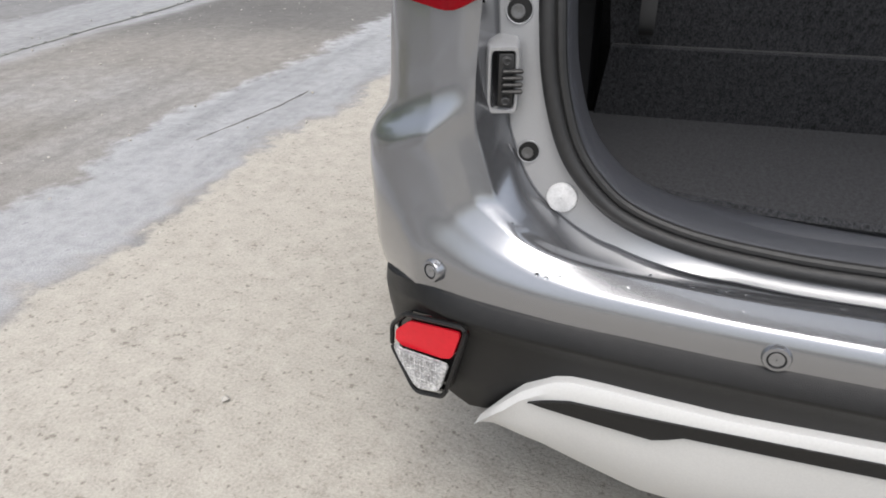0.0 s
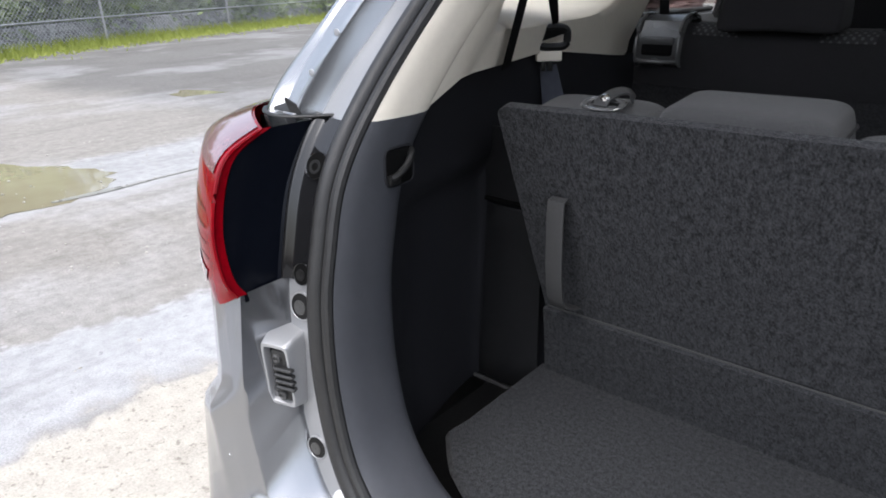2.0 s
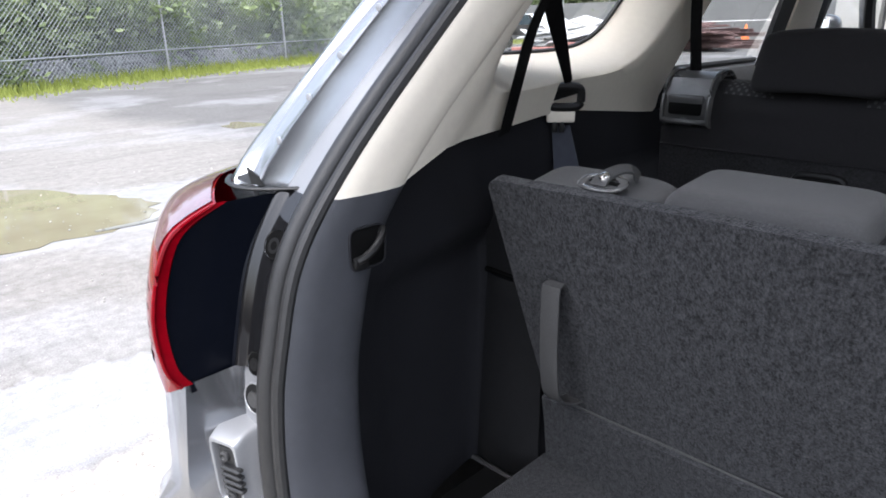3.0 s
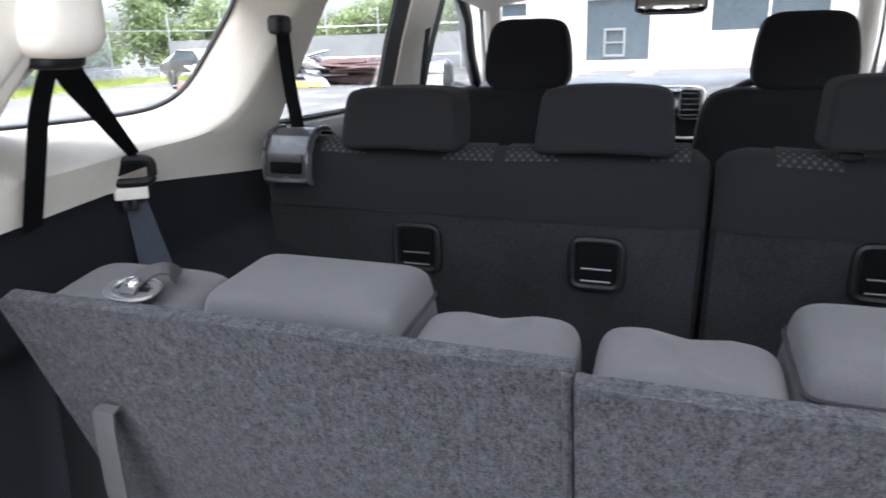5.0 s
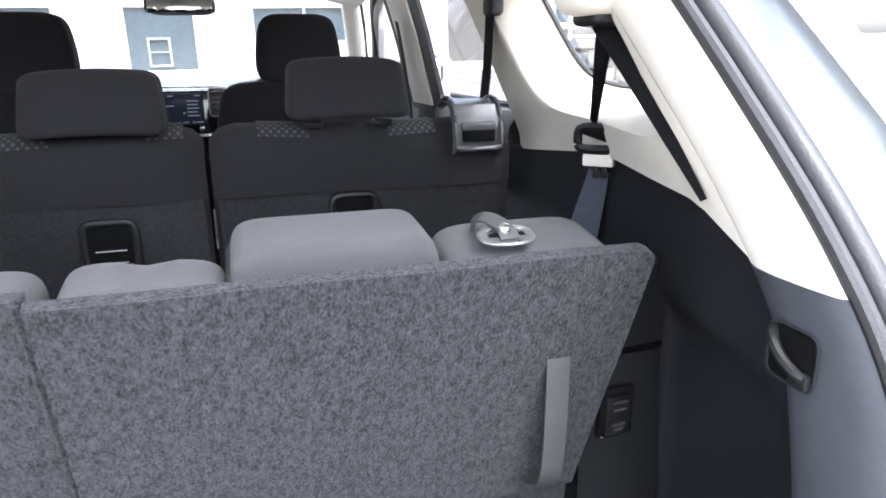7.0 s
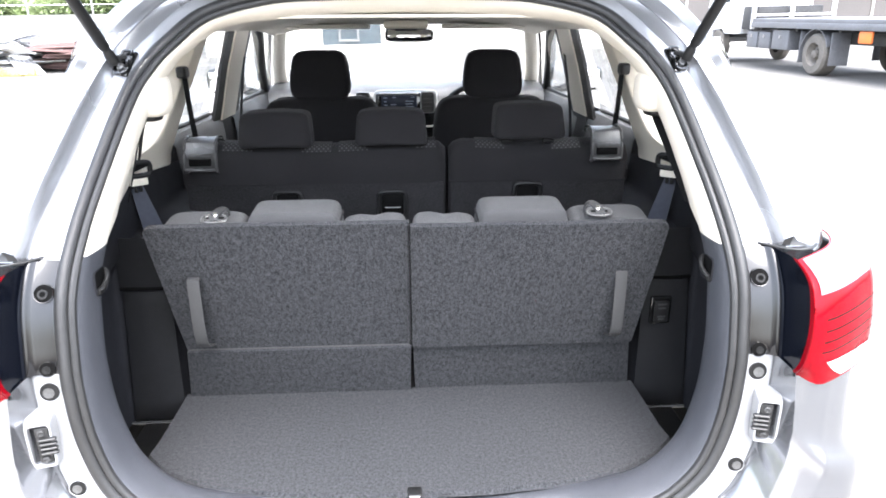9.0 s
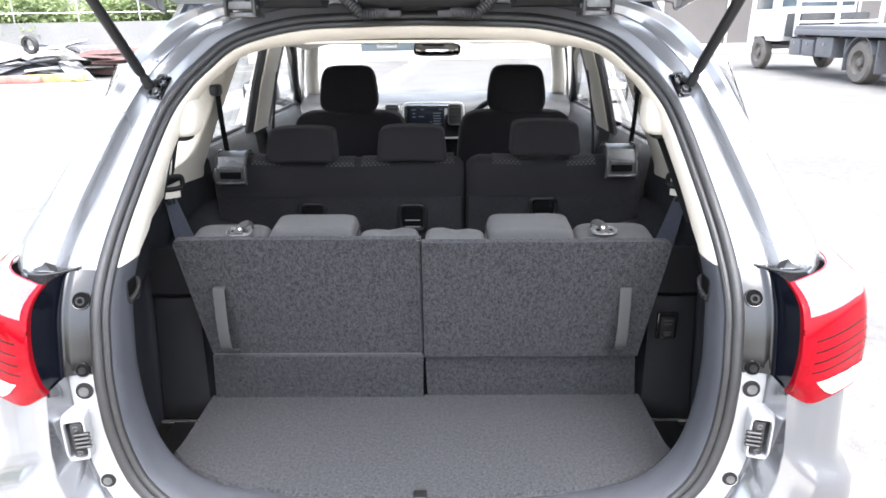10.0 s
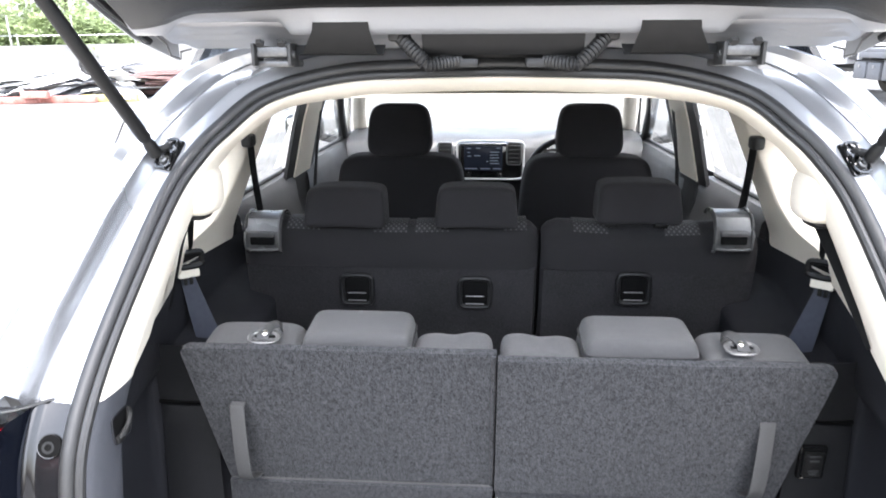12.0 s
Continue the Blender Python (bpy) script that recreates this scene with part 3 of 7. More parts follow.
def low_wall():
    pts = along([(x - 0.45, y) for x, y in FENCE[:7]], 0.4)
    rows = [[(x + 0.05 * noise.noise(Vector((x, y, z * 3))) - d, y, z) for x, y in pts] for z, d in ((-0.05, 0.0), (0.2, 0.0), (0.42, 0.03), (0.62, 0.06), (0.66, 0.12), (0.66, 0.4))]
    tagged(part("low_wall", sheet(rows), LOW_WALL), "low grey rubble wall behind the chain-link fence", "wall", kind="structure")


low_wall()


def leaves(blobs, count, size, seed):
    """Many small leaf pairs in uneven clumps: blobs of (x, y, z, radius)."""
    r = random.Random(seed)
    verts, faces = [], []
    clumps = []
    for bx, by, bz, br in blobs:
        for _ in range(max(4, int(14 * br))):
            d = Vector((r.gauss(0, 1), r.gauss(0, 1), r.gauss(0, 0.8))).normalized() * br * r.uniform(0.45, 1.05)
            clumps.append((bx + d.x, by + d.y, bz + d.z, br * r.uniform(0.16, 0.34)))
    for _ in range(count):
        cx, cy, cz, cr = r.choice(clumps)
        p = Vector((cx + r.gauss(0, cr), cy + r.gauss(0, cr), max(0.05, cz + r.gauss(0, cr * 0.8))))
        u = Vector((r.uniform(-1, 1), r.uniform(-1, 1), r.uniform(-0.6, 0.6))).normalized()
        w = u.cross(Vector((r.uniform(-1, 1), r.uniform(-1, 1), r.uniform(-1, 1)))).normalized()
        s = size * r.uniform(0.6, 1.5)
        o = len(verts)
        verts += [p - u * s, p + w * s * 0.45, p + u * s, p - w * s * 0.45]
        faces.append((o, o + 1, o + 2, o + 3))
    me = bpy.data.meshes.new("crown")
    me.from_pydata(verts, [], faces)
    return me


def tree(x, y, h, spread, seed, count=5200):
    t = thing("tree", (x, y, 0), "broad green tree standing behind the fence", "tree", "trees behind the fence")
    r = random.Random(seed)
    lean = r.uniform(-0.4, 0.4)
    trunk = tube([(x, y, -0.1), (x + 0.1 * lean, y, h * 0.25), (x + 0.3 * lean, y + 0.1, h * 0.5), (x + 0.5 * lean, y, h * 0.8)], [0.20, 0.15, 0.11, 0.03], 8)
    blobs = [(x + lean * 0.5, y, h * 0.78, spread * 0.55)]
    for _ in range(7):
        a, z = r.uniform(0, 6.28), r.uniform(0.35, 0.7) * h
        e = (x + spread * 0.7 * math.cos(a), y + spread * 0.7 * math.sin(a), z + h * 0.14)
        tube([(x + 0.2 * lean, y, z - h * 0.12), ((x + e[0]) / 2, (y + e[1]) / 2, z), e], [0.08, 0.05, 0.015], 6, trunk)
        blobs.append((*e, spread * r.uniform(0.32, 0.52)))
    part("trunk", trunk, BARK, t)
    me = leaves(blobs, count, 0.19, seed)
    me.materials.append(LEAF)
    c = new("crown", me)
    c.parent, c.matrix_parent_inverse = t, world_of(t).inverted()


for i, (x, y, h, sp) in enumerate([(-27, -1, 7, 3.0), (-28, 7, 8.5, 3.4), (-29.5, 14, 7.5, 3.2), (-30, 22, 9, 3.8), (-31, 30, 9.5, 4.0), (-25, 40, 9, 3.8), (-18, 43.5, 8.5, 3.6), (-12.5, 47, 9.5, 3.8), (-34, 38, 10, 4.2)]):
    tree(x, y, h, sp, 20 + i)


def bush(x, y, w, h, seed):
    t = thing("bush", (x, y, 0), "dense green bush behind the chain-link fence, haze in its leaf colour", "bush", "bushes behind the fence")
    r = random.Random(seed)
    stems = bmesh.new()
    blobs = []
    for _ in range(6):
        e = (x + r.uniform(-w, w) * 0.5, y + r.uniform(-w, w) * 0.6, h * r.uniform(0.35, 0.75))
        tube([(x, y, -0.05), ((x + e[0]) / 2, (y + e[1]) / 2, e[2] * 0.6), e], [0.04, 0.03, 0.01], 5, stems)
        blobs.append((*e, w * r.uniform(0.35, 0.55)))
    blobs.append((x, y, h * 0.3, w * 0.6))
    blobs += [(x + 0.7, y + k, 0.55, w * 0.34) for k in (-0.9, 0.0, 0.9)]
    part("stems", stems, BARK, t)
    me = leaves(blobs, 7600, 0.12, seed)
    me.materials.append(LEAF_HAZY)
    c = new("crown", me)
    c.parent, c.matrix_parent_inverse = t, world_of(t).inverted()


for i, (x, y) in enumerate(along([(-18.0, -5.5), (-21.2, 3.5), (-23.4, 9.06), (-24.6, 14.06), (-26.0, 20.0), (-27.8, 27.0)], 2.3)):
    bush(x + rng.uniform(-0.3, 0.3), y, 2.3, rng.uniform(2.8, 4.0), 60 + i)

for i, (x, y) in enumerate(along([(-29.0, 34.0), (-10.0, 41.5)], 2.2)):
    bush(x, y + 0.6, 2.6, rng.uniform(4.2, 6.0), 120 + i)

# ---- long workshop building ahead ----


def building():
    b = thing("workshop_building", (8, 31, 0), "long low white-painted workshop with dark windows", "building")
    x0, x1, y, top = -8.7, 30.0, 30.0, 4.3
    opens = [(-8.1, -6.2, 2.35, 2.85), (-3.65, -1.1, 0.42, 2.84), (1.25, 5.4, 1.46, 2.78), (9.6, 29.5, 0.42, 4.05)]
    cuts = sorted({x0, x1, *[o[0] for o in opens], *[o[1] for o in opens]})
    wall = bmesh.new()
    for a, c in zip(cuts, cuts[1:]):
        o = [q for q in opens if q[0] <= a + 1e-6 and q[1] >= c - 1e-6]
        for z0, z1 in ([(0, o[0][2]), (o[0][3], top)] if o else [(0, top)]):
            rbox((a, y, z0), (c, y + 0.22, z1), 0, bm=wall)
    part("wall", wall, WALL_WHITE, b)
    part("wall", rbox((x0, y + 0.22, 0), (x0 + 0.22, y + 12, top), 0.01), WALL_WHITE, b)
    part("roof", rbox((x0 - 0.6, y - 0.7, top), (x1 + 0.5, y + 12.5, top + 0.25), 0.03), WALL_WHITE, b, "white roof edge with an overhang")
    for k, (a, c, z0, z1) in enumerate(opens):
        w = part("window", rbox((a - 0.05, y + 0.03, z0 - 0.06), (c + 0.05, y + 0.16, z0 - 0.002), 0.01), WALL_WHITE, b)
        part("pane", rbox((a, y + 0.15, z0), (c, y + 0.18, z1), 0), WALL_BROWN if k == 3 else WINDOW_DARK, w)
        n = 7 if k == 3 else (2 if k == 2 else 0)
        for i in range(1, n):
            px = a + (c - a) * i / n
            part("mullion", rbox((px - 0.05, y + 0.08, z0), (px + 0.05, y + 0.148, z1), 0.008), WALL_WHITE, w)
    fr = bmesh.new()
    for lo, hi in [((-2.95, 30.05, 0.6), (-2.85, 30.12, 1.65)), ((-2.15, 30.05, 0.6), (-2.05, 30.12, 1.65)), ((-2.95, 30.05, 1.6), (-2.05, 30.12, 1.7)), ((-2.95, 30.05, 0.55), (-2.05, 30.12, 0.65)), ((-2.95, 30.05, 1.1), (-2.05, 30.12, 1.16))]:
        rbox(lo, hi, 0.01, bm=fr)
    part("window_frame", fr, CONCRETE, b, "white inner frame seen in the dark doorway")


building()

# ---- flatbed truck ----


def road_wheel(owner, c, r, w, side, dusty=True):
    t = part("wheel", disc((c[0], c[1], c[2]), (1, 0, 0), [(0.56 * r, -0.5 * w), (0.9 * r, -0.5 * w), (r, -0.36 * w), (r, 0.36 * w), (0.9 * r, 0.5 * w), (0.56 * r, 0.5 * w), (0.56 * r, -0.5 * w)], 32), DUSTY if dusty else TYRE, owner)
    f = side * 0.5 * w
    part("rim", disc((c[0], c[1], c[2]), (1, 0, 0), [(0.57 * r, 0.9 * f), (0.50 * r, 0.7 * f), (0.42 * r, 0.35 * f), (0.24 * r, 0.5 * f), (0.20 * r, 0.9 * f), (0.02 * r, 1.0 * f)], 28), DUSTY if dusty else STEEL, t)
    return t


def truck():
    t = thing("flatbed_truck", (11.9, 18.5, 0), "white cab flatbed tow truck with dusty wheels parked in the yard", "truck")
    cab = bmesh.new()
    prof = [(22.45, 0.85), (22.45, 2.75), (22.75, 2.95), (24.3, 2.9), (24.65, 2.0), (24.75, 1.3), (24.75, 0.6), (24.3, 0.55), (24.2, 0.95), (23.4, 0.98), (23.2, 0.85)]
    plate([(13.05, y, z) for y, z in prof], 2.2, cab)
    bmesh.ops.recalc_face_normals(cab, faces=cab.faces)
    part("cab", cab, WHITE_PAINT, t, "white cab")
    part("side_window", rbox((10.83, 23.0, 1.75), (10.846, 24.2, 2.6), 0.005), WINDOW_DARK, t)
    part("side_window", rbox((10.9, 22.43, 1.8), (13.0, 22.446, 2.6), 0.005), WINDOW_DARK, t)
    for x in (11.35, 12.55):
        part("chassis_rail", rbox((x - 0.05, 12.4, 0.72), (x + 0.05, 24.0, 0.98), 0.01), DARK_STEEL, t)
    tray = bmesh.new()
    rbox((10.72, 11.7, 1.18), (13.2, 20.9, 1.30), 0.015, bm=tray)
    rbox((10.70, 11.7, 1.06), (10.78, 20.9, 1.20), 0.01, bm=tray)
    rbox((13.14, 11.7, 1.06), (13.22, 20.9, 1.20), 0.01, bm=tray)
    part("tray", tray, GREY_STEEL, t, "grey steel flatbed tray")
    for k in range(9):
        part("crossmember", rbox((10.8, 12.0 + k * 1.05, 1.0), (13.1, 12.1 + k * 1.05, 1.178), 0.01), DARK_STEEL, t)
    for x in (10.8, 11.9, 13.1):
        part("headboard_post", rbox((x - 0.05, 21.0, 1.0), (x + 0.05, 21.1, 2.5), 0.01), WHITE_PAINT, t)
    for z in (1.35, 1.9, 2.45):
        part("headboard_rail", rbox((10.8, 20.995, z), (13.1, 21.105, z + 0.06), 0.01), WHITE_PAINT, t)
    part("engine_rack", rbox((11.0, 21.25, 0.98), (12.9, 22.3, 1.62), 0.04), DARK_STEEL, t, "dark machinery between cab and tray")
    part("winch", cushion((11.8, 21.75, 1.35), (1.5, 0.9, 0.7), 0.5, 0.5), WHITE_PAINT, t, "white winch housing behind the cab")
    for k, (y0, y1) in enumerate([(18.75, 19.7), (19.85, 20.55), (20.65, 21.35)]):
        bx = part("tool_box", rbox((10.8, y0, 0.52), (11.3, y1, 1.02 if k == 0 else 0.95), 0.03), GREY_STEEL, t)
        part("latch", rbox((10.785, (y0 + y1) / 2 - 0.05, 0.8), (10.799, (y0 + y1) / 2 + 0.05, 0.88), 0.003), STEEL, bx)
    for y in (23.8, 17.3):
        for sx, x in ((-1, 10.98), (1, 12.95)):
            road_wheel(t, (x, y, 0.485), 0.485, 0.26 if y > 20 else 0.42, sx)
    for y0, y1 in ((18.02, 18.06), (16.50, 16.54)):
        for x in (10.78, 12.7):
            part("mudflap", rbox((x, y0, 0.26), (x + 0.45, y1, 1.0), 0.005), GREY_STEEL, t)
    gd = [[(x, 17.3 + 0.68 * math.cos(a), 0.48 + 0.60 * math.sin(a)) for a in np.linspace(0.35, math.pi - 0.35, 12)] for x in (10.76, 11.22)]
    part("mudguard", sheet(gd, thick=0.02), GREY_STEEL, t)
    part("tail_lamp", rbox((10.75, 11.66, 0.92), (11.05, 11.72, 1.08), 0.01), REFLECTOR_RED, t)
    part("side_lamp", rbox((10.74, 14.85, 0.80), (10.80, 15.35, 1.05), 0.02), ORANGE, t, "orange side marker box")
    part("tail_bar", rbox((10.8, 12.0, 0.5), (13.1, 12.12, 0.62), 0.02), DARK_STEEL, t)
    for x in (11.2, 12.7):
        part("tail_bracket", rbox((x, 12.0, 0.6), (x + 0.08, 12.1, 1.06), 0.01), DARK_STEEL, t)

    # stands nearer the car, with its wheelbase drawn in
    sq = Matrix.Translation((9.75, 15.34, 0)) @ Matrix.Diagonal((1, 0.854, 1.0, 1)) @ Matrix.Translation((-10.77, -17.3, 0))
    for ob in t.children_recursive:
        if ob.data and ob.name.split(".")[0] not in ("wheel", "rim"):
            w = world_of(ob)
            ob.data.transform(w.inverted() @ sq @ w)
        elif ob.data:
            w = world_of(ob)
            c = sum((w @ v.co for v in ob.data.vertices), Vector()) / len(ob.data.vertices)
            ob.data.transform(w.inverted() @ Matrix.Translation(sq @ c - c) @ w)
    t.matrix_basis = Matrix.Translation((10.9, 17.0, 0))
    for ob in t.children:
        ob.matrix_parent_inverse = world_of(t).inverted()


truck()

# ---- scrap heap ----
sr = random.Random(31)
for k in range(70):
    cx, cy = sr.uniform(-17.5, -12.2), sr.uniform(22.0, 25.5)
    z = sr.uniform(0.05, 1.25) * (1 - abs(cx + 14.8) / 4.5)
    z = max(0.03, z)
    L, W = sr.uniform(0.9, 2.6), sr.uniform(0.3, 1.0)
    m = pose(cx, cy, z, sr.uniform(-22, 22), sr.uniform(-16, 16), sr.uniform(-70, 70))
    bm = rbox((-L / 2, -W / 2, -0.02), (L / 2, W / 2, 0.02), 0.006, 1)
    for q in (-0.3, 0.0, 0.3):
        rbox((-L / 2, q * W - 0.02, 0.02), (L / 2, q * W + 0.02, 0.05), 0.004, 1, bm=bm)
    bmesh.ops.transform(bm, matrix=m, verts=bm.verts)
    low = min(v.co.z for v in bm.verts)
    if low < -0.01 or z < 0.2:
        bmesh.ops.translate(bm, vec=(0, 0, -low - 0.01), verts=bm.verts)
    tagged(part("scrap_sheet", bm, WHITE_SCRAP if k % 5 else GREY_STEEL), "bent white metal sheet lying on the scrap heap", "scrap metal", "scrap sheets")
for k in range(9):
    L, W = sr.uniform(1.8, 3.4), sr.uniform(0.6, 1.2)
    bm = rbox((-L / 2, -W / 2, -0.02), (L / 2, W / 2, 0.02), 0.006, 1)
    for q in (-0.35, 0.0, 0.35):
        rbox((-L / 2, q * W - 0.03, 0.02), (L / 2, q * W + 0.03, 0.06), 0.004, 1, bm=bm)
    bmesh.ops.transform(bm, matrix=pose(-11.4 + sr.uniform(-1.0, 1.0), 23.4 + sr.uniform(-0.8, 0.8), 0.10 + 0.09 * k, sr.uniform(-6, 6), sr.uniform(-5, 5), sr.uniform(-25, 25)), verts=bm.verts)
    low = min(v.co.z for v in bm.verts)
    if low < -0.01 or k == 0:
        bmesh.ops.translate(bm, vec=(0, 0, -low - 0.01), verts=bm.verts)
    tagged(part("rusty_panel", bm, RUST), "rusty mauve-brown panel stacked flat beside the scrap heap", "scrap metal", "rusty panels")
part_heap = cushion((-14.8, 24.2, 0.1), (5.2, 2.8, 0.9), 0.9, 0.9, 40, 24, warp=lambda p: (p.x, p.y, p.z + 0.30 * noise.noise(p * 2.4)))
tagged(part("scrap_mound", part_heap, GREY_STEEL), "heap of pale broken metal under the loose sheets", "scrap heap", kind="stuff")
tagged(part("spare_wheel", disc((-13.6, 22.1, 1.15), (0.3, 1, 0.1), [(0.20, -0.08), (0.28, -0.09), (0.31, -0.04), (0.31, 0.04), (0.28, 0.09), (0.20, 0.08), (0.20, -0.08)], 24), TYRE), "small black trailer wheel on the scrap heap", "wheel")
for k in range(14):
    L = sr.uniform(2.2, 4.6)
    z = 0.10 + 0.16 * (k % 4)
    m = pose(-11.9 + sr.uniform(-0.8, 0.8), 25.4 + sr.uniform(-1.0, 1.2), z, 0, sr.uniform(-3, 3), sr.uniform(-18, 32))
    bm = bmesh.new()
    rbox((-L / 2, -0.09, 0.05), (L / 2, 0.09, 0.07), 0.004, 1, bm=bm)
    rbox((-L / 2, -0.01, -0.05), (L / 2, 0.01, 0.05), 0.003, 1, bm=bm)
    rbox((-L / 2, -0.09, -0.07), (L / 2, 0.09, -0.05), 0.004, 1, bm=bm)
    bmesh.ops.transform(bm, matrix=m, verts=bm.verts)
    tagged(part("steel_beam", bm, RUST), "rusty brown-red steel beam in a stack on the ground", "steel beam", "rusty beams")
for k, (x, y, z, L, mt) in enumerate([(-14.2, 21.3, 0.12, 2.4, RED_SCRAP), (-16.2, 21.2, 0.12, 2.6, RED_SCRAP), (-12.7, 21.6, 0.12, 1.9, YELLOW_SCRAP), (-14.9, 21.0, 0.30, 0.9, RED_SCRAP)]):
    bm = rbox((x - L / 2, y - 0.1, z - 0.12), (x + L / 2, y + 0.1, z + 0.10), 0.01)
    tagged(part("painted_beam", bm, mt), "faded painted steel beam at the foot of the scrap heap", "steel beam", "painted beams")
cone = thing("traffic_cone", (-11.6, 28.9, 0), "orange plastic traffic cone standing in the yard", "traffic cone")
part("cone", disc((-11.6, 28.9, 0.03), (0, 0, 1), [(0.19, 0.0), (0.04, 0.68), (0.02, 0.70), (0.001, 0.70)], 20), ORANGE, cone)
part("foot", rbox((-11.85, 28.65, -0.01), (-11.35, 29.15, 0.035), 0.01), ORANGE, cone)


def wreck(x, y, turn):
    t = thing("wrecked_car", (x, y, 0), "white stripped car shell parked beside the fence", "car")
    m = pose(x, y, 0, 0, 0, turn)
    prof = [(-2.1, 0.35), (-2.15, 0.75), (-1.9, 0.95), (-1.2, 1.0), (-0.6, 1.42), (0.7, 1.45), (1.3, 1.02), (2.0, 0.9), (2.15, 0.6), (2.1, 0.35)]
    rows = []
    for xx, in_ in ((-0.82, 0.05), (-0.78, 0.0), (0.78, 0.0), (0.82, 0.05)):
        rows.append([m @ Vector((xx * (0.86 if z > 1.1 else 1.0), yy, z - in_ * 0.3)) for yy, z in prof])
    bm = sheet(rows)
    bmesh.ops.holes_fill(bm, edges=bm.edges)
    part("body", bm, WHITE_PAINT, t)
    win = bmesh.new()
    for s in (-1, 1):
        plate([m @ Vector((s * 0.80, yy, z)) for yy, z in ((-1.05, 1.0), (-0.55, 1.36), (0.65, 1.38), (1.1, 1.02))], 0.02, win)
    part("side_window", win, WINDOW_DARK, t)
    for yy in (-1.35, 1.3):
        for s in (-1, 1):
            p = m @ Vector((s * 0.74, yy, 0.31))
            part("wheel", disc(p, m.to_3x3() @ Vector((1, 0, 0)), [(0.02, -0.1), (0.26, -0.1), (0.31, -0.06), (0.31, 0.06), (0.26, 0.1), (0.02, 0.1)], 20), TYRE, t)


wreck(-18.9, 24.6, 68)

# the yard falls gently to the car's rear and left
SLOPE_YARD = Matrix.Translation((0, 0.97, 0)) @ Matrix.Rotation(radians(1.42), 4, Vector((1.1, -0.9, 0)).normalized()) @ Matrix.Translation((0, -0.97, 0))
for ob in list(scene.objects):
    if ob.parent is None and ob not in (cam, sun):
        ob.matrix_basis = SLOPE_YARD @ ob.matrix_basis

# ---- the car: open rear frame ----
CAR_LABEL = "silver seven-seat sport utility car with its tailgate raised"
car = thing("car", (0, 2.2, 0), CAR_LABEL, "car")
ZB = [0.50, 0.60, 0.75, 0.93, 1.0, 1.10, 1.2, 1.3, 1.457, 1.6, 1.72]
YB = [-0.036, -0.031, -0.016, 0.0, 0.014, 0.047, 0.122, 0.211, 0.353, 0.480, 0.58]


def yb(z):
    return lerp(z, ZB, YB)


HALF = [(0, .606), (.154, .607), (.262, .612), (.375, .626), (.458, .650), (.514, .685), (.564, .746), (.595, .836), (.607, .93), (.611, 1.0), (.613, 1.09),
        (.606, 1.18), (.586, 1.29), (.560, 1.40), (.532, 1.456), (.496, 1.499), (.424, 1.558), (.291, 1.594), (.15, 1.603), (0, 1.606)]
NH = 210
half = catmull([(-0.982 * x, yb(z), z) for x, z in HALF], NH)
RING = half + [Vector((-p.x, p.y, p.z)) for p in half[-2:0:-1]]
NR = len(RING)


def ring_axes(i):
    p, t = RING[i], (RING[(i + 1) % NR] - RING[i - 1]).normalized()
    e = 0.04
    u = Vector((0, yb(p.z + e) - yb(p.z - e), 2 * e)).normalized()
    n = Vector((0, -u.z, u.y))
    o = t.cross(n).normalized()
    if o.dot(p - Vector((0, yb(1.1), 1.1))) < 0:
        o = -o
    return o, n


AXES = [ring_axes(i) for i in range(NR)]


def off(i, d, h):
    """Ring point i moved d outwards in the opening's face and h towards the rear."""
    o, n = AXES[i % NR]
    return RING[i % NR] + o * d + n * h


def ring_at(z, d, h):
    """The side of the ring at height z, between stations."""
    i = max(k for k in range(10, NH - 1) if RING[k].z <= z)
    t = (z - RING[i].z) / (RING[i + 1].z - RING[i].z)
    return off(i, d, h).lerp(off(i + 1, d, h), t)


def ring_sheet(prof, idx, thick=0.0):
    return sheet([[off(i, d, h) for d, h in (prof(i) if callable(prof) else prof)] for i in idx], thick=thick)


def bulb(d, h, r, n=10):
    return [(d + r * math.cos(2 * math.pi * k / n), h + r * math.sin(2 * math.pi * k / n)) for k in range(n)]


for nm, prof in (("door_seal", bulb(-0.011, 0.010, 0.0115, 12)), ("door_seal_lip", bulb(-0.0275, 0.008, 0.0075, 10))):
    rows = [[off(i, d, h) for d, h in prof] for i in range(NR)]
    part(nm, sheet(rows, close=True, wrap=True), RUBBER, car, "black rubber weather seal round the opening")

KL = min(i for i in range(NH) if RING[i].z >= 0.957)
KT = max(i for i in range(NH) if RING[i].z < 1.146)
lower_idx = list(range(NR - KL, NR)) + list(range(0, KL + 1))


def fw(i):
    x, z = abs(RING[i].x), RING[i].z
    if z < 0.8:
        return lerp(x, [0.30, 0.45, 0.54, 0.60], [0.020, 0.034, 0.058, 0.058])
    return 0.056


def sill_prof(i):
    """The flange stands upright at the sides and leans back along the sill."""
    k = lerp(abs(RING[i].x), [0.34, 0.50], [1.0, 0.0]) if RING[i].z < 0.8 else 0.0
    f = fw(i)
    return [(-0.036, -0.004), (-0.02, 0.0), (-0.004, 0.0005 + 0.004 * k), (f * 0.5, 0.001 + 0.012 * k), (f - 0.004, 0.022 * k), (f, 0.022 * k - 0.004)]


part("sill_flange", ring_sheet(sill_prof, lower_idx), PAINT_IN, car, "silver painted metal flange round the boot sill")
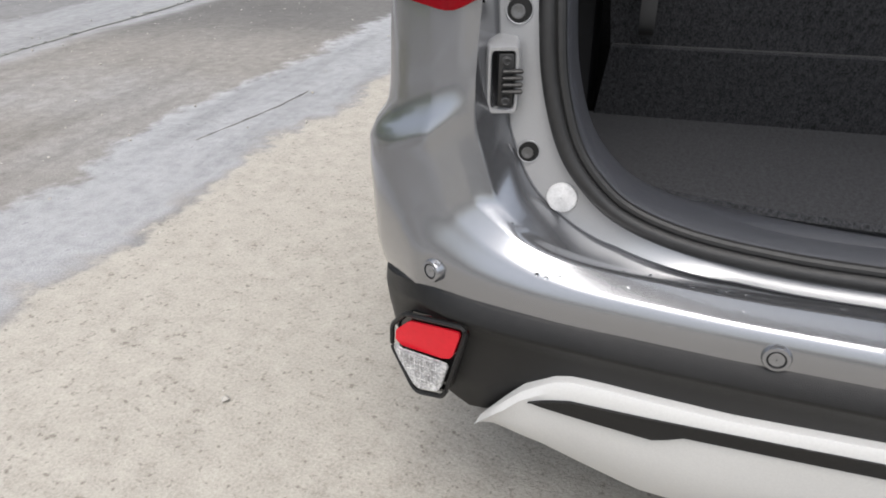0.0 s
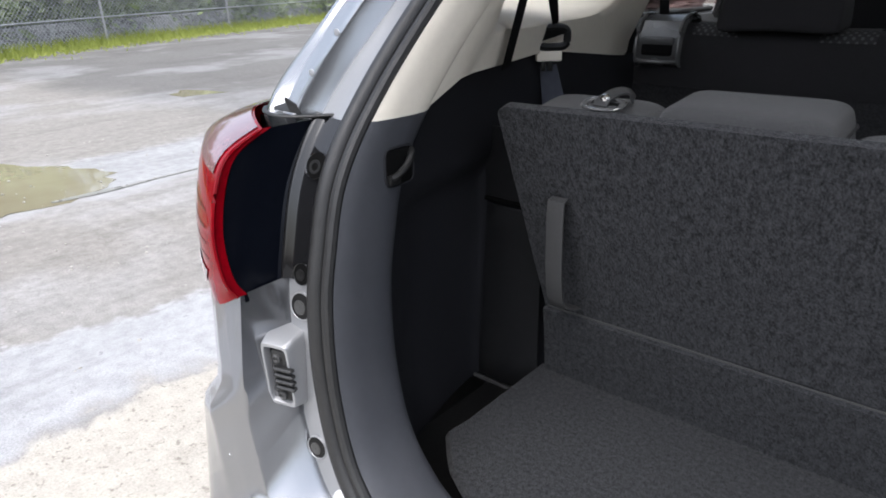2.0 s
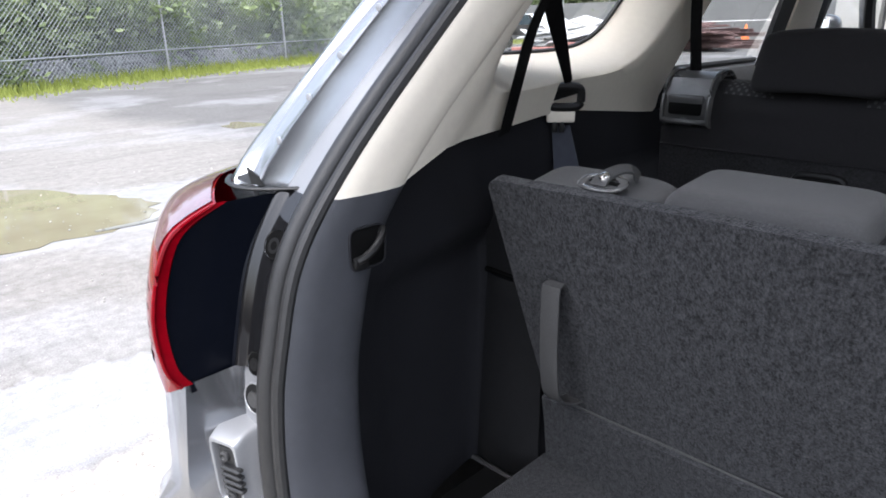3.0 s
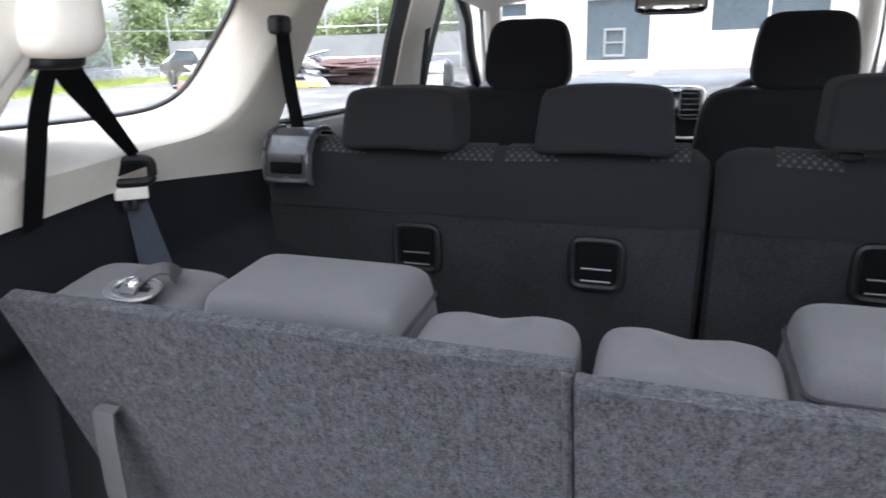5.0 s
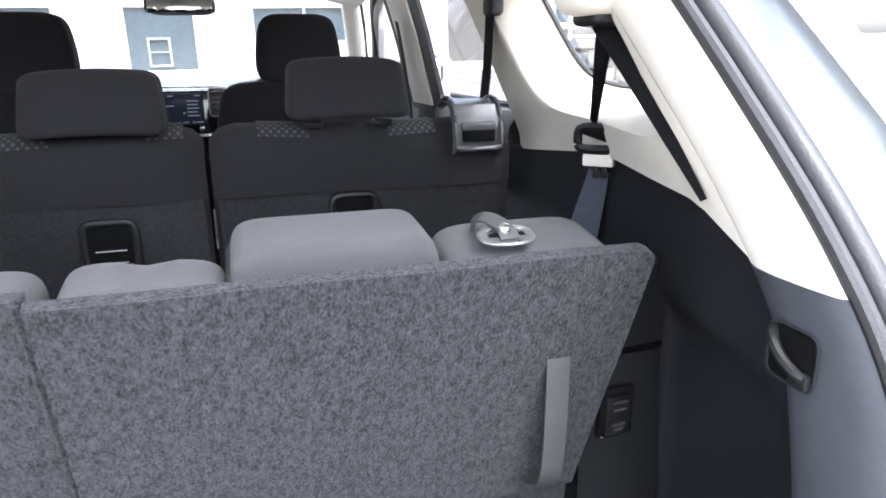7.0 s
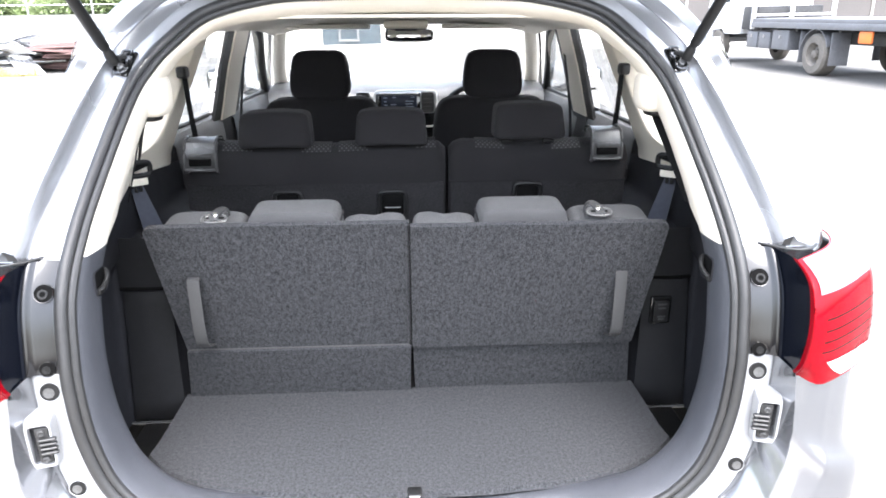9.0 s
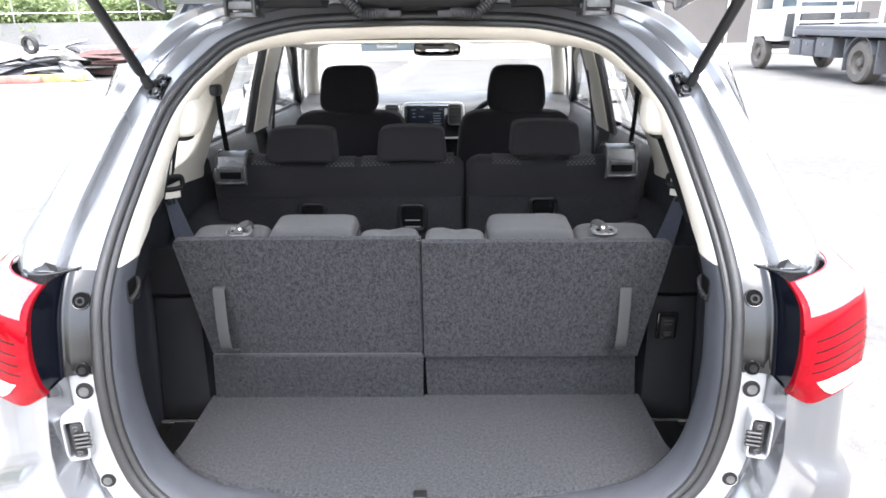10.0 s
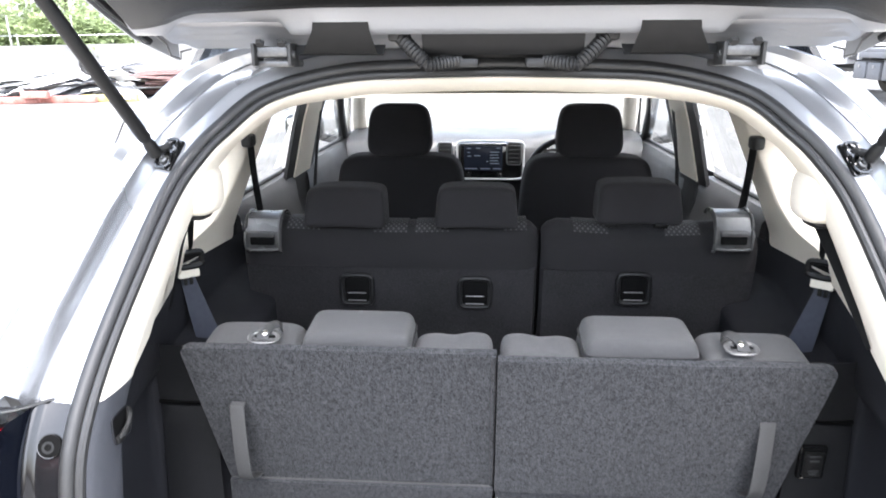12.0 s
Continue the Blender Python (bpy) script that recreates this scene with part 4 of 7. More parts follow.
for ks, s in (((KL, KT), -1), ((NR - KT, NR - KL), 1)):
    part("lamp_flange", ring_sheet([(-0.036, -0.004), (-0.02, 0.0), (0.010, 0.001), (0.042, 0.0015), (0.046, 0.003), (0.050, 0.008), (0.053, 0.0100), (0.056, 0.0100), (0.059, 0.007)], range(ks[0], ks[1] + 1)), FLANGE_GLOSS, car, "gloss black painted flange beside the tail lamp")
top_idx = list(range(KT, NR - KT + 1))


def top_prof(i):
    z = RING[i].z
    k = lerp(z, [1.14, 1.25, 1.5, 1.6], [0.0, 1.0, 1.0, 0.4])
    w = lerp(z, [1.14, 1.166, 1.26, 1.386, 1.46], [0.056, 0.055, 0.046, 0.037, 0.036]) if abs(RING[i].x) > 0.5 else lerp(abs(RING[i].x), [0.0, 0.40, 0.5], [0.030, 0.042, 0.036])
    return [(-0.036, -0.004), (-0.02, 0.0), (w - 0.002, 0.001), (w + 0.001, -0.001), (w + 0.003, -0.005)]


part("pillar_flange", ring_sheet(top_prof, top_idx), PAINT_IN, car, "silver painted flange and rain channel of the rear pillars")

# lower jamb wall, bumper top and quarter panel
arc = [0.0]
for a, b in zip(RING, RING[1:NH]):
    arc.append(arc[-1] + (b - a).length)


def arc_at(x=None, z=None):
    for i in range(NH):
        if (x is not None and abs(RING[i].x) >= x) or (z is not None and RING[i].z >= z):
            return arc[i]


STATIONS = [0.0, arc_at(x=0.30), arc_at(x=0.458), arc_at(x=0.514), arc_at(x=0.563), arc_at(z=0.836), arc_at(z=0.860), arc_at(z=0.876), arc_at(z=0.90), arc_at(z=0.957)]
# contours of the bumper and quarter panel, from the sill centre up to the lamp
JAMB_FOOT = [(0, -.095, .611), (.31, -.09, .612), (.50, -.083, .620), (.585, -.080, .641), (.648, -.078, .692), (.680, -.073, .79), (.681, -.071, .82), (.681, -.070, .85), (.680, -.067, .88), (.675, -.061, .957)]
LEDGE_TOP = [(0, -.134, .620), (.318, -.124, .621), (.517, -.111, .628), (.608, -.100, .645), (.672, -.090, .692), (.706, -.079, .782), (.710, -.079, .812), (.705, -.070, .836), (.704, -.068, .87), (.705, -.066, .945)]
CREASE = [(0, -.178, .601), (.325, -.161, .603), (.537, -.141, .608), (.630, -.118, .624), (.706, -.099, .668), (.744, -.086, .757), (.749, -.087, .785), (.741, -.065, .815), (.740, -.064, .865), (.742, -.057, .949)]
SHOULDER = [(0, -.186, .580), (.33, -.168, .581), (.54, -.149, .584), (.652, -.130, .592), (.750, -.110, .612), (.826, -.056, .702), (.832, -.046, .762), (.808, -.031, .786), (.804, -.029, .83), (.802, -.022, .958)]
FACE_MID = [(0, -.187, .545), (.33, -.168, .545), (.54, -.148, .545), (.66, -.128, .547), (.765, -.094, .542), (.863, .0, .555), (.876, .02, .752), (.850, .04, .776), (.846, .05, .81), (.838, .06, .968)]
FACE_LOW = [(0, -.180, .530), (.33, -.161, .530), (.54, -.141, .530), (.66, -.121, .530), (.764, -.080, .505), (.866, .05, .49), (.896, .20, .752), (.874, .20, .776), (.868, .20, .80), (.856, .20, .980)]
SKIN = [JAMB_FOOT, LEDGE_TOP, CREASE, SHOULDER, FACE_MID, FACE_LOW]


def eased(vals):
    """A row's values at every ring station, softened where the slope breaks."""
    e = (vals[-1] - vals[-2]) / (STATIONS[-1] - STATIONS[-2])
    v = np.interp(arc, STATIONS + [STATIONS[-1] + 0.2], list(vals) + [vals[-1] + 0.2 * e])
    pad = np.concatenate((2 * v[0] - v[8:0:-1], v, 2 * v[-1] - v[-2:-10:-1]))
    k = np.exp(-0.5 * (np.arange(-8, 9) / 3.0) ** 2)
    soft = np.convolve(pad, k / k.sum(), "valid")
    pad = np.concatenate((2 * v[0] - v[1:0:-1], v, 2 * v[-1] - v[-2:-3:-1]))
    firm = np.convolve(pad, np.array([0.22, 0.56, 0.22]), "valid")
    w = np.clip((np.array(arc) - STATIONS[3]) / (STATIONS[4] - STATIONS[3]), 0, 1)
    return soft * (1 - w) + firm * w


LOFT = [[eased([q[c] * (0.974 if c == 0 else 1) for q in row]) for c in range(3)] for row in SKIN]


def skin_rows(idx):
    rows = []
    for i in idx:
        s = -1 if (i <= NH) else 1
        j = i if i < NH else NR - i
        f = fw(i)
        C = [Vector((s * row[0][j], row[1][j], row[2][j])) for row in LOFT]
        k = lerp(abs(RING[i].x), [0.34, 0.50], [1.0, 0.0]) if RING[i].z < 0.8 else 0.0
        foot = off(i, f + 0.001, 0.004 + 0.018 * k)
        wall = [foot.lerp(C[0], t) for t in (0, 0.06, 0.35, 0.65, 0.93)]
        top = [C[0].lerp(C[1], t) for t in (0.0, 0.06, 0.5)]
        ledge = [C[1].lerp(C[2], t) + Vector((0, 0, 0.0036 * t * (1 - t))) for t in (0.0, 0.12, 0.3, 0.5, 0.7, 0.85, 0.96)]
        face = catmull([C[2].lerp(C[3], 0.10), C[3], C[4], C[5]], 16)
        rows.append([off(i, f - 0.002, -0.004)] + wall + top + ledge + face)
    return rows


KB = max(i for i in range(NH) if RING[i].z < 0.80)
part("rear_bumper", sheet(skin_rows(list(range(NR - KB, NR)) + list(range(0, KB + 1)))), PAINT, car, "silver painted rear bumper, lightly wet", sharp=45)
for s, idx in ((-1, range(KB, KL + 1)), (1, range(NR - KL, NR - KB + 1))):
    part("quarter_panel", sheet(skin_rows(list(idx))), PAINT, car, sharp=62)

beads = bmesh.new()
drop_rng = random.Random(5)
for _ in range(64):
    j = int(abs(drop_rng.gauss(0.0, 0.5)) * 88) % 92
    C = [Vector((-row[0][j], row[1][j], row[2][j])) for row in LOFT]
    if drop_rng.random() < 0.4:
        C = [Vector((-c.x, c.y, c.z)) for c in C]
    t = drop_rng.random()
    p = C[0].lerp(C[1], t) if drop_rng.random() < 0.6 else C[1].lerp(C[2], t)
    r = 0.0012 + 0.0032 * drop_rng.random() ** 2.5
    cushion(tuple(p + Vector((0, 0, r * 0.2))), (2 * r * drop_rng.uniform(0.9, 1.6), 2 * r, r), 1.0, 1.0, 8, 6, bm=beads)
tagged(part("water_beads", beads, GLASS), "clear rain beads lying on the wet bumper ledge", "water drops", kind="stuff")

PLAN = [(0, -.187), (.33, -.168), (.54, -.148), (.66, -.128), (.76, -.095), (.815, -.05), (.848, .0), (.868, .08), (.878, .2)]
plan_half = catmull([(x, y, 0) for x, y in PLAN], 40)
plan_full = [Vector((-p.x, p.y, 0)) for p in plan_half[:0:-1]] + plan_half


def plan_pt(k, out, z):
    p, t = plan_full[k], (plan_full[min(k + 1, len(plan_full) - 1)] - plan_full[max(k - 1, 0)]).normalized()
    n = Vector((t.y, -t.x, 0))
    q = p + n * out
    return Vector((0.974 * q.x, q.y, z))


def plan_at(x, out, z):
    """The bumper's face at x, moved outwards."""
    a, px, py = abs(x), [p.x for p in plan_half], [p.y for p in plan_half]
    y, e = lerp(a, px, py), 0.01
    d = (lerp(a + e, px, py) - lerp(a - e, px, py)) / (2 * e) if a > e else 0.0
    n = Vector((d, -1)).normalized()
    return Vector((0.974 * (math.copysign(a + n.x * out, x) if a > 0.01 else x), y + n.y * out, z))


rows = []
for k in range(len(plan_full)):
    x = abs(plan_full[k].x)
    zb = lerp(x, [0.50, 0.59, 0.660, 0.80, 0.87], [0.435, 0.40, 0.335, 0.385, 0.40])
    kk, dz = lerp(x, [0.70, 0.80], [1.0, 0.2]), lerp(x, [0.76, 0.86], [0.006, 0.050])
    rows.append([plan_pt(k, o * (kk if o > 0 else 1), z - (dz if z > 0.5 else 0)) for o, z in ((-0.012, 0.566), (0.000, 0.564), (0.004, 0.560), (0.016, 0.538), (0.0165, 0.534), (0.012, 0.527), (0.001, 0.505), (-0.004, (0.49 + zb) / 2), (-0.010, zb + 0.012), (-0.025, zb), (-0.09, zb - 0.03))])
part("bumper_lower", sheet(rows), BLACK_PLASTIC, car, "textured black plastic lower bumper", sharp=50)
rows = []
xs = np.linspace(-0.653, 0.653, 57)
for x in xs:
    a = abs(x)
    zt = lerp(a, [0, 0.12, 0.30, 0.475, 0.518, 0.540, 0.588, 0.622, 0.653], [0.482, 0.480, 0.472, 0.475, 0.473, 0.465, 0.430, 0.388, 0.346])
    zb = lerp(a, [0, 0.4, 0.583, 0.653], [0.235, 0.245, 0.290, 0.338])
    h = zt - zb
    rows.append([plan_at(x, o, z) for o, z in ((-0.006, zt), (0.010, zt - 0.002), (0.016, zt - 0.015 * min(1, h / 0.1)), (0.012, zt - 0.22 * h), (0.006, zt - 0.45 * h), (-0.006, zt - 0.7 * h), (-0.05, zb), (-0.12, zb - 0.01))])
part("skid_plate", sheet(rows), SKID, car, "satin silver plastic skid plate under the bumper")
rows = []
for x in np.linspace(-0.57, 0.57, 59):
    a = abs(x)
    zu = lerp(a, [0, 0.12, 0.295, 0.51, 0.56, 0.57], [0.464, 0.462, 0.455, 0.443, 0.428, 0.422])
    zl = lerp(a, [0, 0.114, 0.29, 0.358, 0.386, 0.56, 0.57], [0.440, 0.438, 0.432, 0.429, 0.412, 0.419, 0.421])
    rows.append([plan_at(x, o, z) for o, z in ((0.010, zu), (0.0185, zu - 0.001), (0.0165, (zu + zl) / 2), (0.0175, zl + 0.001), (0.004, zl))])
part("skid_slot", sheet(rows), BLACK_PLASTIC, car, "black slot across the skid plate")

for s in (-1, 1):
    # parking sensors
    for x, y, z, nx in ((0.711, -0.118, 0.592, 0.62), (0.262, -0.175, 0.574, 0.12)):
        sn = part("parking_sensor", disc((s * x, y + 0.001, z), (s * nx, -1, 0.08), [(0.001, 0.004), (0.009, 0.004), (0.0105, 0.002), (0.0115, 0.0045), (0.0155, 0.004), (0.0175, 0.0), (0.0175, -0.02)], 24), PAINT, car)
        part("gap_ring", disc((s * x, y + 0.001, z), (s * nx, -1, 0.08), [(0.0096, 0.0046), (0.0114, 0.0052)], 24), BLACK_PLASTIC, sn)
    # reflector
    def on_face(x, z, o):
        p = plan_at(s * x, o, z)
        return p
    def rounded(pts, n):
        """A closed outline with softened corners."""
        P = [Vector((x, z, 0)) for x, z in pts]
        out = []
        for k in range(len(P)):
            a, b, c = P[k - 1], P[k], P[(k + 1) % len(P)]
            for t in np.linspace(0, 1, n):
                q = b.lerp(a, 0.16 * (1 - t)).lerp(b.lerp(c, 0.16 * t), t)
                out.append((q.x, q.y))
        return out
    outer = [(0.770, 0.502), (0.664, 0.522), (0.704, 0.376), (0.757, 0.358), (0.806, 0.412), (0.802, 0.455)]
    rf = part("rear_reflector", plate([on_face(x, z, 0.006) for x, z in rounded(outer, 5)][::-s], 0.011), BLACK_GLOSS, car, "red and clear bumper reflector in a black frame")
    part("frame", tube([on_face(x, z, 0.017) for x, z in rounded(outer, 5)], 0.0042, 6, closed=True), BLACK_PLASTIC, rf)
    red = [(0.764, 0.491), (0.676, 0.509), (0.692, 0.452), (0.797, 0.428), (0.795, 0.450)]
    clr = [(0.694, 0.447), (0.797, 0.423), (0.797, 0.413), (0.754, 0.369), (0.711, 0.385)]
    part("red_lens", plate([on_face(x, z, 0.0165) for x, z in rounded(red, 3)][::-s], 0.004), REFLECTOR_RED, rf)
    part("clear_lens", plate([on_face(x, z, 0.0165) for x, z in rounded(clr, 3)][::-s], 0.004), CLEAR_LENS, rf)
    for k in range(8):
        x = 0.716 + 0.0095 * k
        z0, z1 = lerp(x, [0.711, 0.754, 0.797], [0.392, 0.376, 0.416]), lerp(x, [0.694, 0.797], [0.443, 0.419])
        part("lens_rib", tube([on_face(x, z0, 0.021), on_face(x, z1, 0.021)], 0.0012, 5), CLEAR_LENS, rf)
    for k in range(4):
        xa_, xb_ = 0.703 + 0.004 * k, 0.790 - 0.009 * k
        part("lens_bead", tube([on_face(xa_, 0.438 - 0.014 * k, 0.0212), on_face(xb_, 0.418 - 0.010 * k, 0.0212)], 0.0010, 5), CLEAR_LENS, rf)

    # flange bolts, plugs and the striker block
    def hole(z, d, r, inner, name):
        i = min(range(NH), key=lambda k: abs(RING[k].z - z) + (9 if abs(RING[k].x) < 0.5 else 0))
        o, n = AXES[i]
        p = off(i, d, 0.0045 if inner == "black" else 0.003)
        p, n = Vector((s * abs(p.x), p.y, p.z)), Vector((-s * 0.12, n.y, n.z)).normalized()
        b = part(name, disc(p, n, [(r * 1.12, -0.001), (r * 1.06, 0.0012), (r, 0.001), (r * 0.97, 0.0004)], 24), PAINT_IN if inner != "black" else BLACK_GLOSS, car)
        # flat dark disc in place of a shaded hole
        part("well", disc(p, n, [(r * 0.98, 0.0006), (r * 0.5, 0.0008), (0.0005, 0.0008)], 20), RECESS_SHADE if inner == "black" else ANCHOR, b, "bolt well")
        m = p + Vector((s * r * 0.12, 0, -r * 0.12))
        part("bolt_head", disc(m, n, [(r * 0.58, 0.0008), (r * 0.56, 0.0022), (r * 0.46, 0.0024), (r * 0.30, 0.0018), (0.0005, 0.0018)], 14), ANCHOR if inner == "black" else STEEL_DULL, b)
    hole(1.094, 0.023, 0.0155, "black", "lamp_bolt")
    hole(0.975, 0.023, 0.0125, "black", "lamp_bolt")
    hole(0.930, 0.026, 0.0165, "silver", "flange_bolt")
    hole(0.763, 0.040, 0.0145, "silver", "flange_bolt")
    i = min(range(NH), key=lambda k: abs(RING[k].z - 0.708) + (9 if abs(RING[k].x) < 0.5 else 0))
    p = off(i, 0.030, 0.002)
    part("plug", disc((s * abs(p.x), p.y, p.z), (0, -1, 0.1), [(0.022, 0.0), (0.021, 0.003), (0.018, 0.004), (0.001, 0.005)], 24), WHITE_CAP, car, "round white plastic plug")
    st = thing("gate_bumper_block", (s * 0.640, -0.02, 0.800), "silver gate buffer block with black rubber insert", "buffer block", "gate buffers")
    m = Matrix.Translation((s * 0.640, -0.018, 0.849)) @ Euler((radians(4), 0, radians(s * -16))).to_matrix().to_4x4()
    # tapered housing with a sunk face
    prof = [(0.024, 0.050, 0.030), (0.0235, 0.0495, -0.006), (0.0205, 0.045, -0.021), (0.0195, 0.044, -0.0225), (0.0165, 0.040, -0.0225), (0.0155, 0.039, -0.0205), (0.0145, 0.038, -0.012)]
    rows = []
    for hx, hz_, y in prof:
        rows.append([m @ Vector((hx * spow(math.cos(a), 0.22), y, hz_ * spow(math.sin(a), 0.22))) for a in np.linspace(0, 2 * math.pi, 48, endpoint=False)])
    part("housing", sheet(rows, close=True), PAINT_IN, st, sharp=40)
    m2 = m @ Matrix.Translation((-s * 0.004, -0.020, 0))
    pad = rbox((-0.0105, -0.002, -0.036), (0.0105, 0.010, 0.036), 0.003, 2, m=m2)
    for q in (-0.0135, -0.0045, 0.0045, 0.0135):
        rbox((min(-s * 0.022, s * 0.006), -0.009, q - 0.0026), (max(-s * 0.022, s * 0.006), 0.000, q + 0.0026), 0.0018, 1, bm=pad, m=m2)
    part("rubber_insert", pad, RUBBER, st)
    for q in (-0.027, 0.027):
        part("screw", disc(m2 @ Vector((0, -0.003, q)), m2.to_3x3() @ Vector((0, -1, 0)), [(0.0062, 0.0), (0.006, 0.003), (0.0042, 0.004), (0.003, 0.002), (0.001, 0.002)], 14), DARK_STEEL, st)

    # tail lamp
    lamp = thing("tail_lamp", (s * 0.76, 0.02, 1.03), "red wrap-around tail lamp with clear lower section", "tail lamp", "tail lamps")
    BOT = [(0.655, -0.066, 0.957), (0.694, -0.068, 0.938), (0.738, -0.052, 0.942), (0.778, -0.030, 0.948), (0.808, -0.006, 0.953), (0.836, 0.055, 0.962), (0.850, 0.200, 0.972)]
    LOW = [(0.657, -0.080, 0.985), (0.700, -0.072, 0.980), (0.745, -0.052, 0.984), (0.786, -0.026, 0.987), (0.818, 0.000, 0.990), (0.843, 0.060, 0.995), (0.855, 0.200, 1.000)]
    MID = [(0.662, -0.080, 1.045), (0.704, -0.068, 1.045), (0.748, -0.047, 1.048), (0.788, -0.021, 1.050), (0.818, 0.005, 1.052), (0.842, 0.062, 1.055), (0.854, 0.200, 1.060)]
    EDG = [(0.665, -0.054, 1.112), (0.704, -0.043, 1.114), (0.744, -0.024, 1.117), (0.778, -0.002, 1.120), (0.805, 0.020, 1.122), (0.829, 0.075, 1.128), (0.843, 0.200, 1.140)]
    TOP = [(.664, .000, 1.141), (.692, .014, 1.145), (.722, .032, 1.148), (.748, .054, 1.150), (.768, .082, 1.150), (.788, .13, 1.150), (.800, .20, 1.149)]
    cols = [catmull([(s * x, y, z) for x, y, z in r], 30) for r in (BOT, LOW, MID, EDG, TOP)]

    def lamp_at(c, v, out=0.0):
        """The lens at column c; v runs 0 to 3 up the rear face and 3 to 4 over the sloping top."""
        k = min(3, int(v))
        t = v - k
        P = [cols[max(0, k - 1)][c], cols[k][c], cols[k + 1][c], cols[min(4, k + 2)][c]]
        p = 0.5 * (2 * P[1] + (P[2] - P[0]) * t + (2 * P[0] - 5 * P[1] + 4 * P[2] - P[3]) * t * t + (3 * P[1] - P[0] - 3 * P[2] + P[3]) * t ** 3)
        w = min(1, max(0, (abs(p.x) - 0.74) / 0.09))
        return p + Vector((s * out * w, -out * (1 - 0.7 * w), 0))
    vs = list(np.linspace(0, 4, 33))
    rows = [[lamp_at(0, v) + Vector((-s * 0.001, 0.012, 0)), lamp_at(0, v) + Vector((0, 0.004, 0))] + [lamp_at(c, v, 0.001 if c else 0.0) for c in range(30)] for v in vs]
    part("red_lens", sheet(rows), RED_LENS, lamp, "glossy red lens", sharp=75)
    part("edge_bead", tube([lamp_at(0, v) for v in vs[:-1]], 0.0024, 6), RED_LENS, lamp)
    part("clear_lens", sheet([[lamp_at(c, v, 0.0025) for c in range(7 - k, 30)] for k, v in enumerate((0.22, 0.42, 0.62, 0.84, 1.06))]), CLEAR_LENS, lamp, "clear ribbed reversing section", sharp=60)
    # pale sheet over the red lens, carrying the reflected sky as colour
    part("top_lens", sheet([[lamp_at(c, v + 0.012 * c * (3.92 - v), 0.0018) + Vector((0, 0, 0.0012)) for c in range(1, 30)] for v in (2.74, 2.86, 3.0, 3.2, 3.45, 3.7, 3.92)]), TOP_SHEEN, lamp, "pale upper lens section with sky sheen in its colour")
    for k in range(6):
        part("lens_rib", tube([lamp_at(c, 0.28 + 0.135 * k, 0.0030) for c in range(7, 29, 2)], 0.0010, 5), CLEAR_RIB, lamp)
    for v in (1.5, 1.78, 2.06, 2.34):
        part("light_bar", sheet([[lamp_at(c, v + d + 0.012 * (c - 14), 0.0014) for c in range(2, 26)] for d in (-0.024, 0.024)]), RED_DEEP, lamp)
    part("amber_section", sheet([[lamp_at(c, v, 0.0022) for c in range(19 - k, 22)] for k, v in enumerate((1.12, 1.28, 1.46))]), AMBER, lamp)
    # black cheek between flange and lamp
    LZ, LX, LY = [.957, .985, 1.045, 1.112, 1.141], [.655, .657, .662, .665, .664], [-.066, -.080, -.080, -.054, .000]
    chk = []
    for z in np.linspace(0.946, 1.140, 16):
        a = ring_at(z, 0.058, 0.006)
        x1, y1 = lerp(z, LZ, LX), lerp(z, LZ, LY)
        chk.append([(s * abs(a.x), a.y, z), (s * (abs(a.x) + 0.004), a.y - 0.004, z), (s * (0.4 * abs(a.x) + 0.6 * x1 + 0.004), 0.4 * a.y + 0.6 * y1, z), (s * (x1 + 0.001), y1 + 0.010, z)])
    part("lamp_cheek", sheet(chk), BLACK_CHEEK, car, "gloss black panel between tail lamp and opening")
    # rear pillar outer skin
    PZ = [1.148, 1.166, 1.26, 1.386, 1.479, 1.56]
    GX, GD = [.673, .670, .651, .615, .580, .52], [-.022, -.026, -.026, -.026, -.018, 0.0]
    HX, HD = [.711, .709, .699, .647, .615, .565], [-.014, -.016, -.016, -.016, -.012, 0.0]
    OC = [(1.140, .720, .046), (1.165, .727, .068), (1.184, .730, .088), (1.31, .689, .195), (1.479, .634, .345), (1.56, .600, .420), (1.605, .576, .460)]
    rows, line = [], []
    for i in range(KT, NH):
        z = RING[i].z
        if abs(RING[i].x) < 0.36:
            break
        a = off(i, *top_prof(i)[-1])
        a = Vector((s * abs(a.x), a.y, a.z))
        k = min(1, max(0, (z - 1.40) / 0.12))
        zz = z + 0.03 * k
        lip = Vector((s * lerp(zz, [o[0] for o in OC], [o[1] for o in OC]), lerp(zz, [o[0] for o in OC], [o[2] for o in OC]), min(1.605, zz)))
        e = min(1, max(0, (0.535 - abs(RING[i].x)) / 0.16))
        lip = lip.lerp(Vector((s * abs(RING[i].x) * 1.04, 0.462, 1.640)), e * e * (3 - 2 * e))
        G = Vector((s * lerp(z, PZ, GX), yb(z) + lerp(z, PZ, GD), z + 0.004)).lerp(a.lerp(lip, 0.42) + Vector((0, 0.006, 0)), k)
        H = Vector((s * lerp(z, PZ, HX), yb(z) + lerp(z, PZ, HD), z + 0.003)).lerp(a.lerp(lip, 0.78) + Vector((0, 0.008, 0)), k)
        w = lerp(z, [1.16, 1.42], [1.0, 0.0])
        line.append(G.lerp(H, 0.30))
